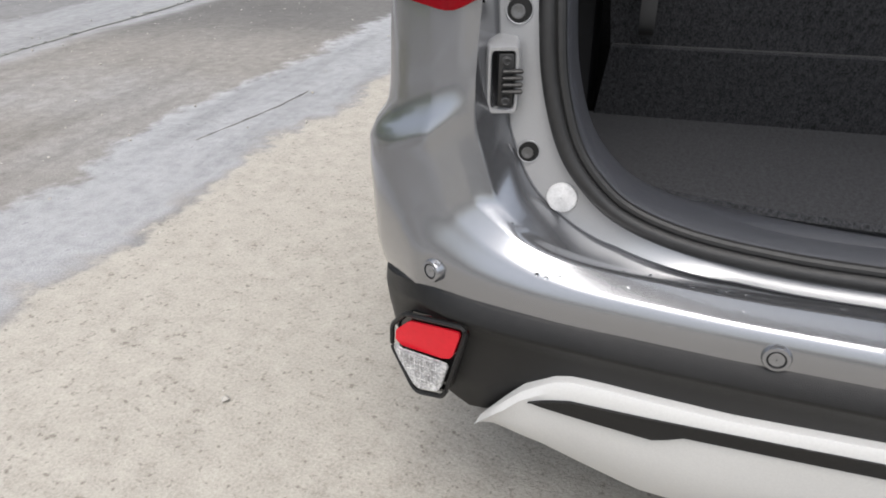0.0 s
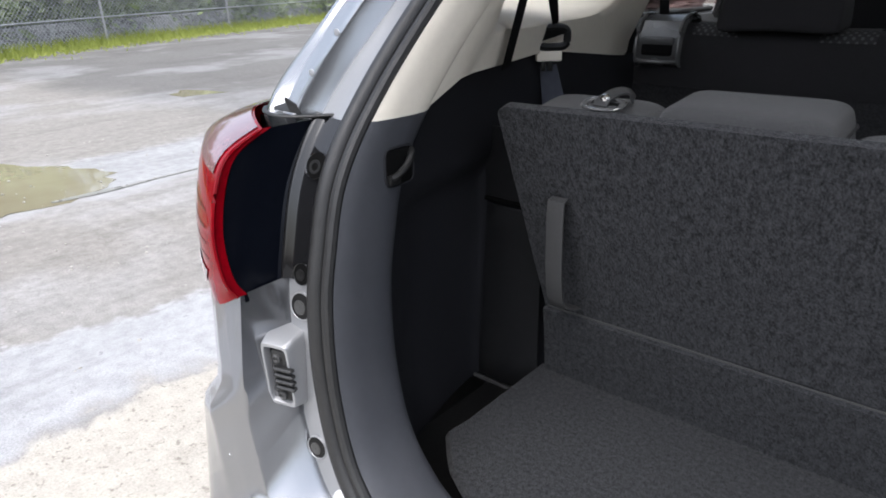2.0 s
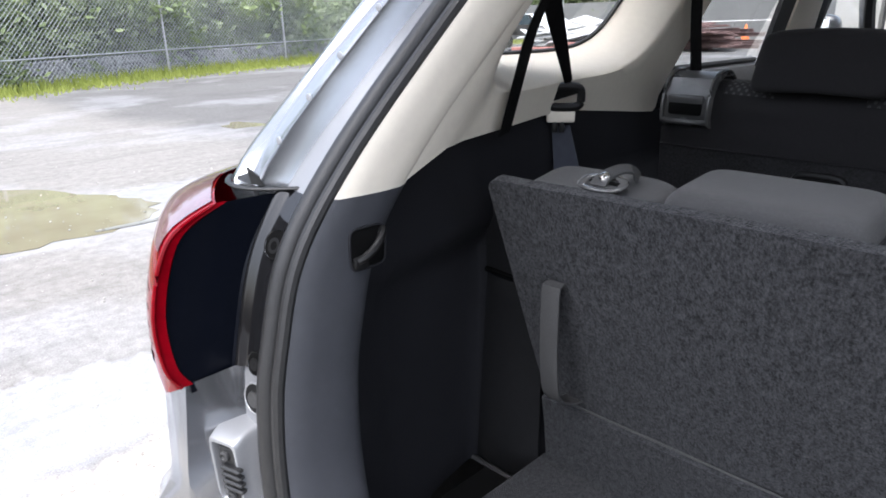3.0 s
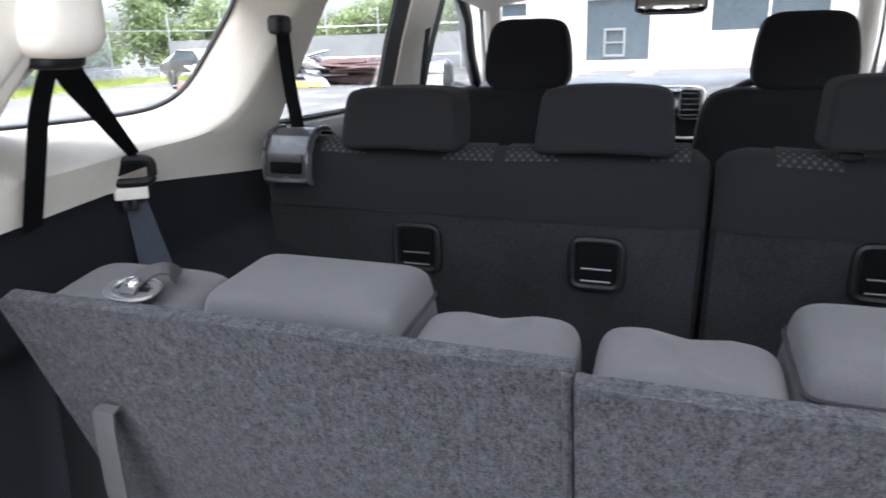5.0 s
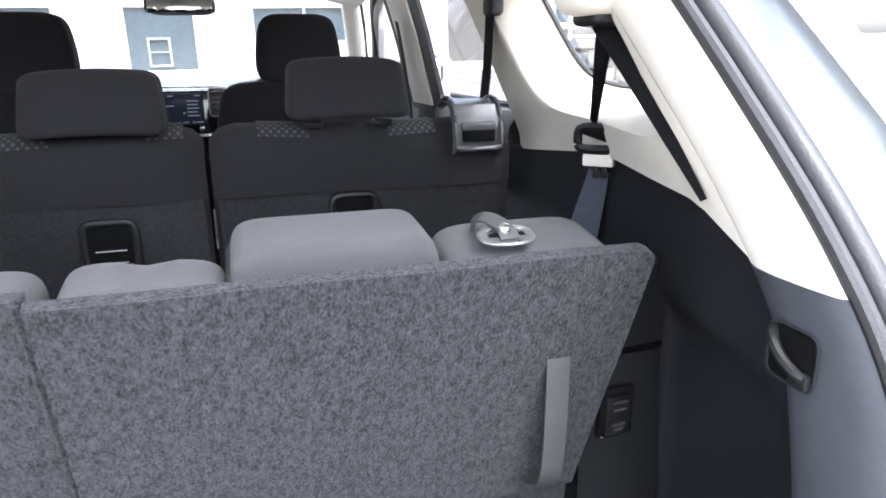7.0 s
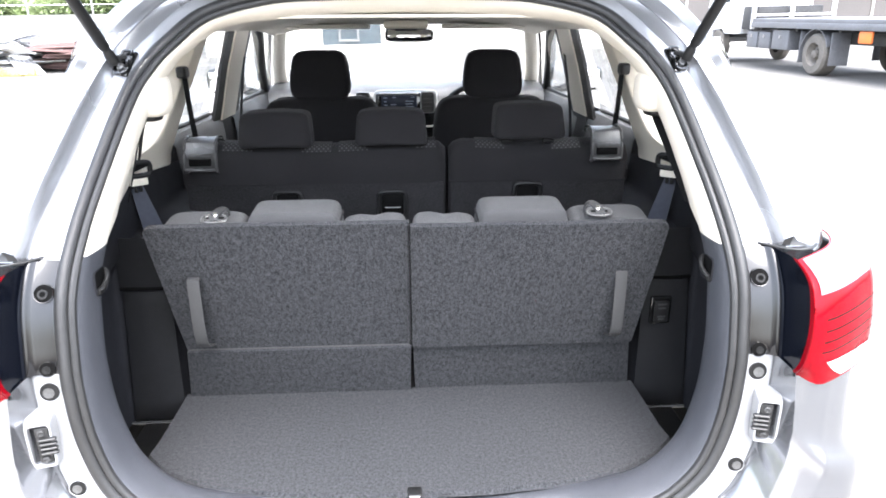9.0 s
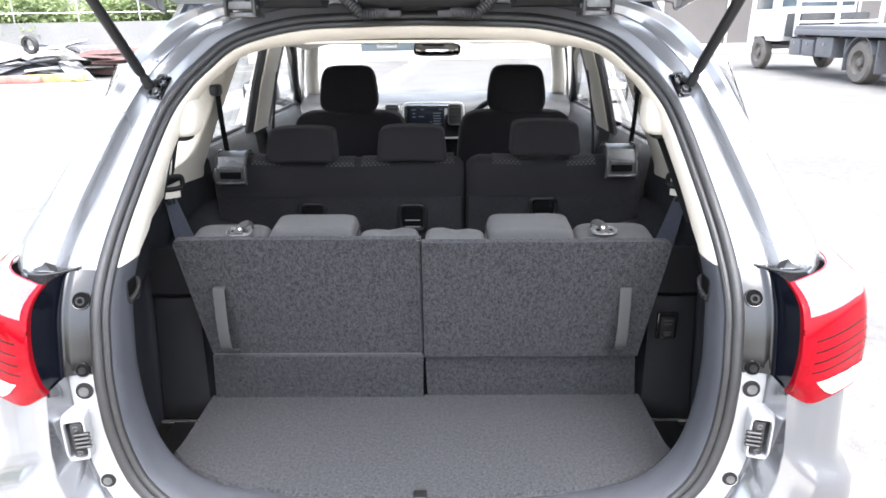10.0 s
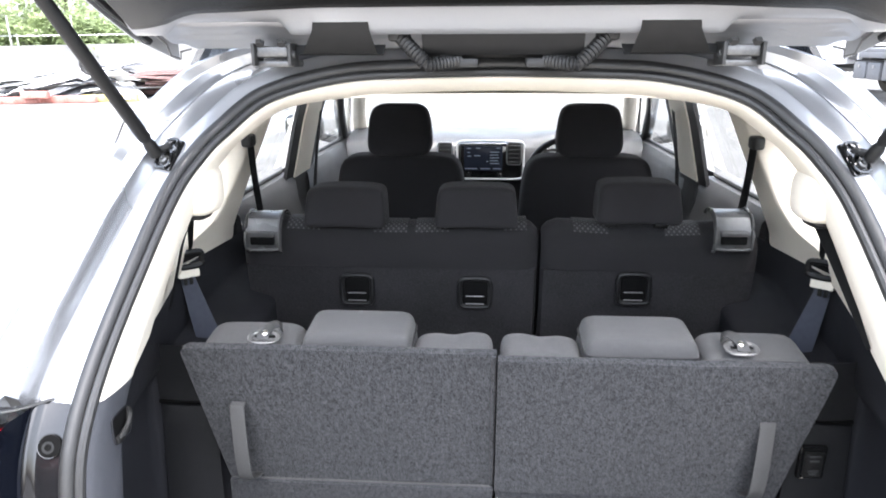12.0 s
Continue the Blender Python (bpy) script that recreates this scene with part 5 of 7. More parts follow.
        rows.append([a, a.lerp(G, 0.05), a.lerp(G, 0.5) + Vector((0, 0.004, 0)), a.lerp(G, 0.95), G + Vector((0, -0.003, 0)), G.lerp(H, 0.12), G.lerp(H, 0.5), G.lerp(H, 0.92), H, H.lerp(lip, 0.08), H.lerp(lip, 0.9), lip, lip + Vector((s * 0.010, 0.003, 0)), lip + Vector((s * 0.026 * (1 + 0.8 * w), 0.05, 0.0)), lip + Vector((s * 0.04 * (1 + 0.8 * w), 0.19, 0.004)), lip + Vector((s * 0.045 * (1 + 0.9 * w), 0.33, 0.006))])
    rows.insert(0, [p + Vector((0, 0.014, -0.035)) for p in rows[0]])
    part("rear_pillar", sheet(rows), PAINT_LIT, car, "silver rear pillar outer panel with a rain channel", sharp=40)
    for q in np.linspace(0.10, 0.74, 8):
        c = line[int(q * (len(line) - 1))]
        part("spot_weld", cushion(tuple(c + Vector((0, -0.0012, 0.001))), (0.010, 0.0028, 0.009), 0.9, 0.9, 10, 6), PAINT_IN, car)
    part("pillar_foot_rubber", tube(catmull([(s * .626, .092, 1.147), (s * .658, .060, 1.146), (s * .686, .042, 1.146), (s * .712, .040, 1.149), (s * .726, .052, 1.152)], 14), 0.0034, 8, flat=0.6), RUBBER, car)
    crump = sheet([[(s * .668, .060 - 0.002 * k, 1.148 + 0.004 * k), (s * (.676 + .002 * k), .050, 1.150 + 0.006 * k), (s * (.690 + .001 * k), .046 + .004 * k, 1.152 + 0.002 * k), (s * .706, .050, 1.150 + .001 * k)] for k in range(4)], thick=0.002)
    part("rubber_tail", crump, RUBBER, car, "crumpled black rubber at the pillar foot")

    # upper side body: lower skin with wheel arches
    rows = []
    for y in np.linspace(0.05, 4.42, 120):
        hw = lerp(y, [0.05, 0.3, 0.8, 2.0, 3.6, 4.1, 4.42], [0.826, 0.852, 0.880, 0.888, 0.880, 0.83, 0.69])
        zl = lerp(y, [0.05, 0.3, 4.0, 4.42], [0.50, 0.24, 0.24, 0.32])
        for yc in (0.97, 3.64):
            if abs(y - yc) < 0.385:
                zl = max(zl, 0.34 + math.sqrt(0.385 ** 2 - (y - yc) ** 2))
        zt = lerp(y, [0.05, 0.4, 1.2, 3.0, 3.3, 4.42], [0.93, 1.20, 1.20, 1.18, 1.12, 0.86])
        rows.append([(s * (hw - q), y, zl + (zt - zl) * t) for t, q in ((0, 0.03), (0.05, 0.012), (0.25, 0.004), (0.5, 0.0), (0.72, 0.012), (0.9, 0.025), (1.0, 0.06))])
    part("body_side", sheet(rows), PAINT, car, sharp=50)
    for y in (0.97, 3.64):
        road_wheel(car, (s * 0.755, y, 0.345 + 0.019 * (y - 0.97) + 0.0157 * s * 0.78), 0.345, 0.225, s, dusty=False)
    # outer pillars beside the doors
    for pts, w in (([(1.00, 1.18, 0.835), (1.08, 1.38, 0.765), (1.15, 1.60, 0.665)], 0.07), ([(1.87, 1.17, 0.800), (1.87, 1.38, 0.738), (1.85, 1.61, 0.668)], 0.10), ([(3.12, 1.18, 0.82), (2.80, 1.38, 0.745), (2.38, 1.60, 0.64)], 0.07)):
        rows = [[(s * x, y + d * w / 2, z) for d in (-1, 0, 1)] for y, z, x in catmull(pts, 8)]
        part("door_pillar", sheet(rows, thick=0.012), ANCHOR, car)
    part("roof_rail", sheet([[(s * (lerp(y, [0.44, 0.7, 1.2], [0.490, 0.530, 0.555]) + 0.05 * t), y, 1.652 - 0.05 * t * t) for t in (0, 0.5, 1.0, 1.4)] for y in [0.47, 0.55, 0.62, 0.70, 0.85, 1.0, 1.2, 1.6, 2.0, 2.38]], thick=0.01), PAINT, car)

rows = []
for y in np.linspace(0.50, 2.40, 14):
    zc = lerp(y, [0.50, 0.8, 1.6, 2.4], [1.645, 1.672, 1.680, 1.62])
    rows.append([(x, y, zc - 0.05 * (x / 0.6) ** 4) for x in np.linspace(-0.56, 0.56, 13)])
part("roof", sheet(rows, thick=0.008), PAINT, car)
rows = []
for i in range(KT, NR - KT + 1):
    if abs(RING[i].x) < 0.368:
        a = off(i, *top_prof(i)[-1])
        x = a.x
        rows.append([a, (x * 1.02, 0.455, 1.640), (x * 1.03, 0.52, 1.650), (x * 1.04, 0.60, 1.645)])
part("roof_rear_edge", sheet(rows), PAINT_LIT, car, "silver rear edge of the roof under the hinges")
rows = []
for y in np.linspace(3.10, 4.45, 10):
    rows.append([(x * lerp(y, [3.1, 4.0, 4.45], [0.80, 0.80, 0.72]), y, lerp(y, [3.1, 3.9, 4.3, 4.45], [1.16, 1.08, 0.95, 0.84]) - 0.03 * x * x) for x in np.linspace(-1, 1, 9)])
part("bonnet", sheet(rows), PAINT, car)
fb = sheet([[(x, 4.46 - 0.12 * (x / 0.75) ** 2, z) for x in np.linspace(-0.75, 0.75, 9)] for z in (0.30, 0.5, 0.72, 0.84)], thick=0.02)
part("front_bumper", fb, PAINT, car)
part("underbody", rbox((-0.74, 0.02, 0.24), (0.74, 4.3, 0.32), 0.02), DARK_STEEL, car)
for s in (-1, 1):
    part("boot_outer_wall", sheet([[(s * 0.83, y, z) for y in (0.12, 0.6, 1.2)] for z in (0.30, 0.8, 1.12)], thick=0.01), DARK_STEEL, car)
part("rear_under_panel", sheet([[(x, 0.0, z) for x in np.linspace(-0.78, 0.78, 7)] for z in (0.28, 0.45, 0.58)], thick=0.01), DARK_STEEL, car)

# windscreen and side glass
ws = part("windscreen", sheet([[(x * w, y - 0.09 * (x * x), z) for x in np.linspace(-1, 1, 9)] for y, z, w in ((3.20, 1.19, 0.74), (2.80, 1.39, 0.67), (2.40, 1.565, 0.58))], thick=0.005), GLASS, car)
ws.visible_shadow = False
for s in (-1, 1):
    for pts in ([(1.16, 1.19, .80), (1.72, 1.19, .80), (1.70, 1.56, .675), (1.26, 1.56, .675)], [(2.02, 1.19, .80), (3.04, 1.19, .80), (2.38, 1.56, .66), (2.00, 1.57, .675)], [(0.38, 1.20, .806), (0.96, 1.20, .806), (1.10, 1.50, .716), (0.52, 1.50, .716)]):
        g = part("side_glass", plate([Vector((s * x, y, z)) for y, z, x in pts][::s], 0.004), GLASS, car)
        g.visible_shadow = False
    mr = part("door_mirror", cushion((s * 0.99, 2.79, 1.26), (0.20, 0.10, 0.14), 0.5, 0.5), BLACK_GLOSS, car)
    part("mirror_glass", rbox((s * 0.99 - 0.075, 2.728, 1.21), (s * 0.99 + 0.075, 2.736, 1.31), 0.002), MIRROR, mr)
    part("mirror_arm", tube([(s * 0.83, 2.80, 1.19), (s * 0.93, 2.79, 1.22)], 0.022, 8), BLACK_PLASTIC, mr)

# ---- raised tailgate ----
gate = thing("tailgate", (0, 0.44, 1.63), "raised silver tailgate showing its black inner trim and hinges", "tailgate")
GA = radians(31)


def gp(x, u, h):
    """Gate point: u metres from the hinge line along the gate, h below its inner face."""
    return Vector((x, 0.43 - u * math.cos(GA), 1.632 + u * math.sin(GA) - h))


U = [-0.03, 0.0, 0.03, 0.08, 0.16, 0.30, 0.50, 0.75, 0.95, 1.05]
GW = [0.55, 0.588, 0.604, 0.618, 0.632, 0.65, 0.67, 0.685, 0.67, 0.63]


def windowed(bm):
    """Cuts the rear window's opening, rounded at the corners."""
    gone = []
    for f in bm.faces:
        c = f.calc_center_median()
        u = (0.43 - c.y) / math.cos(GA)
        if (abs(c.x) / 0.50) ** 6 + (abs(u - 0.375) / 0.185) ** 6 < 1:
            gone.append(f)
    bmesh.ops.delete(bm, geom=gone, context="FACES")
    return bm


def between(vals, n):
    """Finer steps between the given ones."""
    return sorted(set(list(vals) + list(np.linspace(vals[0], vals[-1], n))))


rows = [[gp(x * lerp(u, U, GW), u, -0.028 - 0.02 * (1 - x * x)) for x in np.linspace(-1, 1, 61)] for u in between(U, 50)]
part("outer_skin", windowed(sheet(rows, thick=0.008)), PAINT, gate)
edge = [(0.505 * spow(math.cos(a), 0.34), 0.375 + 0.190 * spow(math.sin(a), 0.34)) for a in np.linspace(0, 2 * math.pi, 60, endpoint=False)]
win = part("rear_window", sheet([[gp(x * k, 0.375 + (u - 0.375) * k, -0.036 - 0.012 * (1 - k * k)) for x, u in edge] for k in (1.03, 0.8, 0.5, 0.02)], close=True, thick=0.004), GLASS, gate, "clear rear window in the raised tailgate")
part("window_seal", tube([gp(x, u, -0.02) for x, u in edge], 0.016, 8, closed=True), RUBBER, win)
def smooth(v, lo, hi):
    t = min(1, max(0, (v - lo) / (hi - lo)))
    return t * t * (3 - 2 * t)


def trim_u(x):
    """Where the black lining starts, measured from the hinge line."""
    return 0.142 - 0.016 * smooth(abs(x), 0.25, 0.50) - 0.060 * smooth(abs(x), 0.46, 0.60)


us = sorted(set(list(np.linspace(-0.024, 0.06, 26)) + list(np.linspace(0.06, 0.20, 22))))
rows = []
for u in us:
    w = lerp(u, U, GW)
    row = []
    for x in np.linspace(-1, 1, 141):
        ax = abs(x * w)
        h = lerp(u, [-0.03, 0.0, 0.066, 0.076, 0.084, 0.092, 0.118, 0.15, 0.20], [-0.010, -0.016, -0.012, 0.020, 0.026, 0.022, 0.004, -0.012, -0.016])
        h += 0.0055 * math.exp(-((u - 0.004) / 0.0040) ** 2) * smooth(0.56 - ax, 0, 0.02)
        h += 0.0045 * math.exp(-((u - 0.021) / 0.0035) ** 2) * smooth(ax, 0.44, 0.45) * smooth(0.535 - ax, 0, 0.02)
        pocket = smooth(ax, 0.335, 0.352) * smooth(0.545 - ax, 0.0, 0.03) * smooth(u, 0.036, 0.048) * smooth(0.110 - u, 0.0, 0.03)
        h -= 0.020 * pocket
        h += 0.010 * math.exp(-((ax - 0.565) / 0.012) ** 2) * smooth(0.075 - u, 0, 0.03)
        h -= 0.034 * smooth(abs(x), 0.955, 1.0)
        row.append(gp(x * w, u, h))
    rows.append(row)
part("inner_frame", sheet(rows, thick=0.004), PAINT_IN, gate, "silver pressed inner frame of the tailgate", sharp=40)
for s in (-1, 1):
    pad = sheet([[gp(s * x, u, h) for x, u, h in ((xa - 0.004 * k, 0.026, 0.010), (xa, 0.032, 0.030), (lerp(0.4, [0, 1], [xa, xb]), 0.060, 0.042), (lerp(0.9, [0, 1], [xa, xb]), 0.098, 0.026), (xb, 0.106, 0.000))] for xa, xb, k in ((0.196, 0.210, 1), (0.204, 0.217, 0), (0.336, 0.286, 0), (0.346, 0.294, -1))])
    # black material stands in for the shade on this part of the frame
    part("frame_boss", pad, BLACK_PLASTIC, gate, "raised boss on the gate frame, its shade put in as dark colour", sharp=30)
    part("edge_seam", tube([gp(s * 0.575, 0.085, 0.010), gp(s * 0.556, 0.050, 0.020), gp(s * 0.560, 0.024, 0.026), gp(s * 0.548, 0.012, 0.024), gp(s * 0.540, 0.030, 0.022), gp(s * 0.520, 0.034, 0.020)], 0.0018, 6), STEEL_DULL, gate)
    # bowed edge line beside the lining
    part("side_seal", tube([gp(s * (lerp(u, U, GW) - 0.012), u, 0.006) for u in np.linspace(0.03, 1.0, 20)], 0.006, 8), RUBBER, gate, "dark sealing bead along the gate edge")
part("wiring_cover", sheet([[gp(x, u, h) for u, h in ((0.016, 0.008), (0.020, 0.028), (0.056, 0.042), (0.072, 0.036), (0.080, 0.010))] for x in np.linspace(-0.128, 0.128, 13)]), ANCHOR, gate, "black wiring cover between the hinges")
rows = []
TK, TH = [0.0, 0.004, 0.03, 0.36, 0.76, 0.86], [-0.004, 0.020, 0.030, 0.035, 0.03, 0.0]
for k in between(TK, 44):
    row = []
    for x in np.linspace(-1, 1, 61):
        u = trim_u(x * 0.592) + k
        row.append(gp(x * min(0.592, lerp(u, U, GW) - 0.022), u, lerp(k, TK, TH) - 0.008 * abs(x) ** 6))
    rows.append(row)
part("inner_trim", windowed(sheet(rows, thick=0.004)), BLACK_PLASTIC, gate, "black plastic tailgate lining")
for s in (-1, 1):
    rows = [[gp(s * lerp(u, U, GW), u, h) for u in np.linspace(-0.02, 1.04, 16)] for h in (-0.03, -0.005, 0.012)]
    part("gate_edge", sheet(rows, thick=0.003), PAINT_IN, gate)
    hx = s * 0.376
    hg = part("hinge", rbox((hx - 0.032, 0.392, 1.600), (hx + 0.032, 0.455, 1.611), 0.003), STEEL_DULL, gate, "plated steel hinge")
    part("hinge_arm", rbox((hx - 0.026, 0.378, 1.616), (hx + 0.026, 0.390, 1.634), 0.004), STEEL_DULL, hg)
    for q in (-0.030, 0.030):
        part("hinge_cheek", rbox((hx + q - 0.003, 0.372, 1.602), (hx + q + 0.003, 0.42, 1.638), 0.002), DARK_STEEL, hg)
    part("hinge_pin", tube([(hx - 0.036, 0.388, 1.620), (hx + 0.036, 0.388, 1.620)], 0.006, 10), STEEL_DULL, hg)
    for q in (-0.018, 0.018):
        part("hinge_bolt", disc((hx + q, 0.376, 1.640), (0, -0.6, -0.8), [(0.008, 0.0), (0.007, 0.006), (0.001, 0.006)], 6), DARK_STEEL, hg)
    # wiring boot
    pts = [Vector((s * (0.070 + 0.100 * t), 0.400 - 0.030 * math.sin(math.pi * t), 1.610 + 0.042 * max(0, t - 0.5) / 0.5 - 0.006 * math.sin(math.pi * t))) for t in np.linspace(0, 1, 44)]
    part("wiring_boot", tube(pts, [0.0105 + 0.0025 * (k % 2) for k in range(44)], 10), RUBBER, gate, "ribbed black rubber wiring boot")
    part("boot_end", rbox((s * 0.168 - 0.018, 0.385, 1.640), (s * 0.168 + 0.018, 0.415, 1.665), 0.006), RUBBER, gate)
    part("boot_end", rbox((s * 0.068 - 0.030, 0.388, 1.598), (s * 0.068 + 0.030, 0.41, 1.614), 0.005), RUBBER, gate)
    # gas strut
    a, b = Vector((s * 0.572, 0.334, 1.468)), Vector((s * 0.668, 0.075, 1.862))
    sp = thing("gas_strut", tuple(a), "black gas strut holding the tailgate up", "gas strut", "tailgate struts")
    d = (b - a).normalized()
    part("cylinder", tube([a + d * 0.022, a + d * 0.028, a + d * 0.36, a + d * 0.366], [0.008, 0.0108, 0.0108, 0.008], 16), BLACK_PLASTIC, sp)
    part("rod", tube([a + d * 0.36, b], 0.005, 10), STEEL, sp)
    part("ball_socket", tube([a - d * 0.012, a - d * 0.008, a + d * 0.012, a + d * 0.026], [0.006, 0.0105, 0.0105, 0.007], 12), BLACK_PLASTIC, sp)
    mb = Matrix.Translation((s * 0.556, 0.356, 1.456)) @ Euler((radians(-42), 0, radians(s * 20))).to_matrix().to_4x4()
    br = rbox((-0.017, -0.005, -0.031), (0.017, 0.005, 0.031), 0.004, 2, m=mb)
    part("bracket", br, BLACK_GLOSS, sp, "black steel strut bracket")
    for lo, hi, r in ((-0.028, 0.004, 0.0034), (0.004, 0.028, 0.0028)):
        ring_ = [mb @ Vector((0.0125 * spow(math.cos(q), 0.5), -0.009, (lo + hi) / 2 + (hi - lo) / 2 * spow(math.sin(q), 0.5))) for q in np.linspace(0, 2 * math.pi, 24, endpoint=False)]
        part("bracket_rim", tube(ring_, r, 8, closed=True), BLACK_GLOSS, sp)
    part("bolt", disc(mb @ Vector((0.001, -0.006, -0.013)), mb.to_3x3() @ Vector((0, -1, 0)), [(0.0085, 0.0), (0.008, 0.006), (0.005, 0.008), (0.003, 0.006), (0.0008, 0.006)], 6), STEEL_DULL, sp)
    part("ball_stud", tube([a, mb @ Vector((s * 0.006, -0.004, 0.016))], 0.006, 10), DARK_STEEL, sp)

# ---- boot lining and cabin trim ----
def rim_prof(i):
    k = lerp(abs(RING[i].x), [0.30, 0.50], [1.0, 0.0]) * (1 if RING[i].z > 1.2 else 0)
    return [(-0.030, 0.004), (-0.033, 0.006), (-0.037, 0.0), (-0.040 - 0.012 * k, -0.025), (-0.041 - 0.022 * k, -0.055), (-0.039 - 0.028 * k, -0.078), (-0.034 - 0.032 * k, -0.090), (-0.022 - 0.034 * k, -0.100)]


KD = max(i for i in range(NH) if RING[i].z < 1.151)
def rim_sheet(idx):
    """The opening's lining: it runs straight forward into the car."""
    return sheet([[off(i, d, 0) + Vector((0, -h, 0)) for d, h in rim_prof(i)] for i in idx])


part("gate_frame_trim", rim_sheet(list(range(NR - KD, NR)) + list(range(0, KD + 1))), TRIM_DARK, car, "charcoal plastic trim round the lower boot opening", sharp=60)
part("gate_frame_trim", rim_sheet(list(range(KD, NR - KD + 1))), BEIGE, car, "beige trim round the upper boot opening", sharp=60)

WY = [0.10, 0.208, 0.40, 0.63, 0.97, 1.10, 1.25]
WX = [0.580, 0.575, 0.625, 0.690, 0.728, 0.735, 0.74]


RINGZ, RINGX = [q[1] for q in HALF[8:]], [0.982 * q[0] for q in HALF[8:]]


def wall_x(y, z):
    base = lerp(y, WY, WX) - 0.36 * max(0, z - 1.16) ** 1.05
    k = min(1, max(0, (y - yb(z) - 0.075) / 0.11))
    return (lerp(z, RINGZ, RINGX) - 0.036) * (1 - k) + base * k


BELT_Y = {-1: 0.386, 1: 0.226}


def belt_z(y):
    return lerp(y, [0.10, 0.179, 0.208, 0.63, 0.974, 1.2], [1.151, 1.150, 1.180, 1.178, 1.139, 1.12])


def lining_x(y, z):
    """Half width of the boot's dark lining, with the wheel-arch bulge low down."""
    top = lerp(y, [0.085, 0.13, 0.20, 0.40, 0.63, 0.97, 1.2], [0.572, 0.600, 0.622, 0.655, 0.692, 0.730, 0.74])
    low = lerp(y, [0.085, 0.13, 0.20, 0.33, 0.405, 0.43, 0.438, 0.450, 0.47, 0.7, 1.0, 1.2], [0.570, 0.600, 0.645, 0.680, 0.692, 0.692, 0.686, 0.575, 0.562, 0.56, 0.60, 0.68])
    k = min(1, max(0, (z - 0.985) / 0.05))
    k = k * k * (3 - 2 * k)
    return low + (top - low) * k


for s in (-1, 1):
    # dark lower wall with the wheel-arch bulge
    rows = []
    for t in np.linspace(0, 1, 34):
        row = []
        for y in [0.085, 0.105, 0.125, 0.14, 0.17, 0.21, 0.27, 0.34, 0.405, 0.43, 0.4345, 0.438, 0.442, 0.446, 0.45, 0.47, 0.55, 0.65, 0.78, 0.9, 1.0, 1.15]:
            z = 0.60 + (belt_z(y) - 0.60) * t
            row.append((s * lining_x(y, z), y, z))
        rows.append(row)
    part("boot_side_trim", sheet(rows), LINING, car, "charcoal plastic boot side lining", sharp=50)
    # removable lid with a pale lower edge; a dark bar draws the gap's shade
    rows = []
    for k, z in enumerate((0.606, 0.611, 0.66, 0.74, 0.82, 0.90, 0.940, 0.945)):
        xo = lerp(z, [0.60, 0.95], [0.688, 0.668])
        row = []
        for i_, t in enumerate((0.0, 0.03, 0.25, 0.5, 0.75, 1.0)):
            d = 0.0 if k in (0, 7) or i_ == 0 else 0.004
            row.append((s * (0.560 + (xo - 0.560) * (1 - t)), 0.431 - d - 0.006 * math.sin(math.pi * t) + 0.004 * t, z))
        rows.append(row)
    lid = part("storage_lid", sheet(rows, thick=0.003), LINING_LID, car, "removable charcoal storage lid in the boot lining", sharp=40)
    part("lid_edge", tube([(s * x, 0.425, 0.600) for x in (0.692, 0.63, 0.565)], 0.0045, 6), SATIN_GREY, lid)
    part("lid_gap", tube([(s * x, 0.4305, 0.952) for x in (0.672, 0.62, 0.565)], 0.0040, 6), RECESS_SHADE, lid)
    # ledge over the lid, up to the belt line
    rows = [[(s * x, y, z) for x, y in ((0.672, 0.432), (0.62, 0.426), (0.565, 0.428))] for z in (0.957, 0.965, 1.03, 1.075)]
    part("arch_panel", sheet(rows, thick=0.003), LINING_LID, car, "charcoal wheel-arch panel above the lid", sharp=40)
    hk = thing("luggage_hook", (s * 0.572, 0.10, 1.06), "black plastic luggage hook on the boot trim", "hook", "luggage hooks")
    part("recess", cushion((s * 0.5655, 0.112, 1.090), (0.014, 0.046, 0.044), 0.3, 0.3, 28, 14), RECESS_SHADE, hk)
    part("recess_rim", tube([(s * 0.5595, 0.112 + 0.024 * spow(math.cos(a), 0.4), 1.090 + 0.023 * spow(math.sin(a), 0.4)) for a in np.linspace(0, 2 * math.pi, 32, endpoint=False)], 0.0014, 6, closed=True, up=(1, 0, 0)), LINING, hk)
    part("hook", tube(catmull([(s * 0.563, 0.094, 1.078), (s * 0.554, 0.098, 1.080), (s * 0.551, 0.114, 1.090), (s * 0.553, 0.126, 1.102), (s * 0.560, 0.132, 1.106)], 14), 0.0046, 8), ANCHOR, hk)
    part("hook_foot", rbox((s * 0.557 - 0.004, 0.090, 1.070), (s * 0.557 + 0.004, 0.108, 1.082), 0.002), ANCHOR, hk)

    # beige upper wall round the quarter window
    cy, cz = 0.695, 1.377

    def win_pt(a, k=1.0):
        hw, hh = 0.235 * k, 0.115 * k
        x, y = spow(math.cos(a), 0.42) * hw, spow(math.sin(a), 0.42) * hh
        return cy + x + 0.70 * y, cz + y

    def edge_pt(a):
        d = (math.cos(a), math.sin(a))
        lo, hi = 0.0, 1.5
        for _ in range(40):
            m_ = (lo + hi) / 2
            y, z = cy + d[0] * m_, cz + d[1] * m_
            ok = z > belt_z(y) - 0.004 and z < 1.56 and y < 1.09 + 0.40 * (z - 1.26) and y > yb(z) + 0.080
            lo, hi = (m_, hi) if ok else (lo, m_)
        return cy + d[0] * lo, cz + d[1] * lo

    def glass_x(z):
        return 0.785 - 0.30 * (z - 1.25)
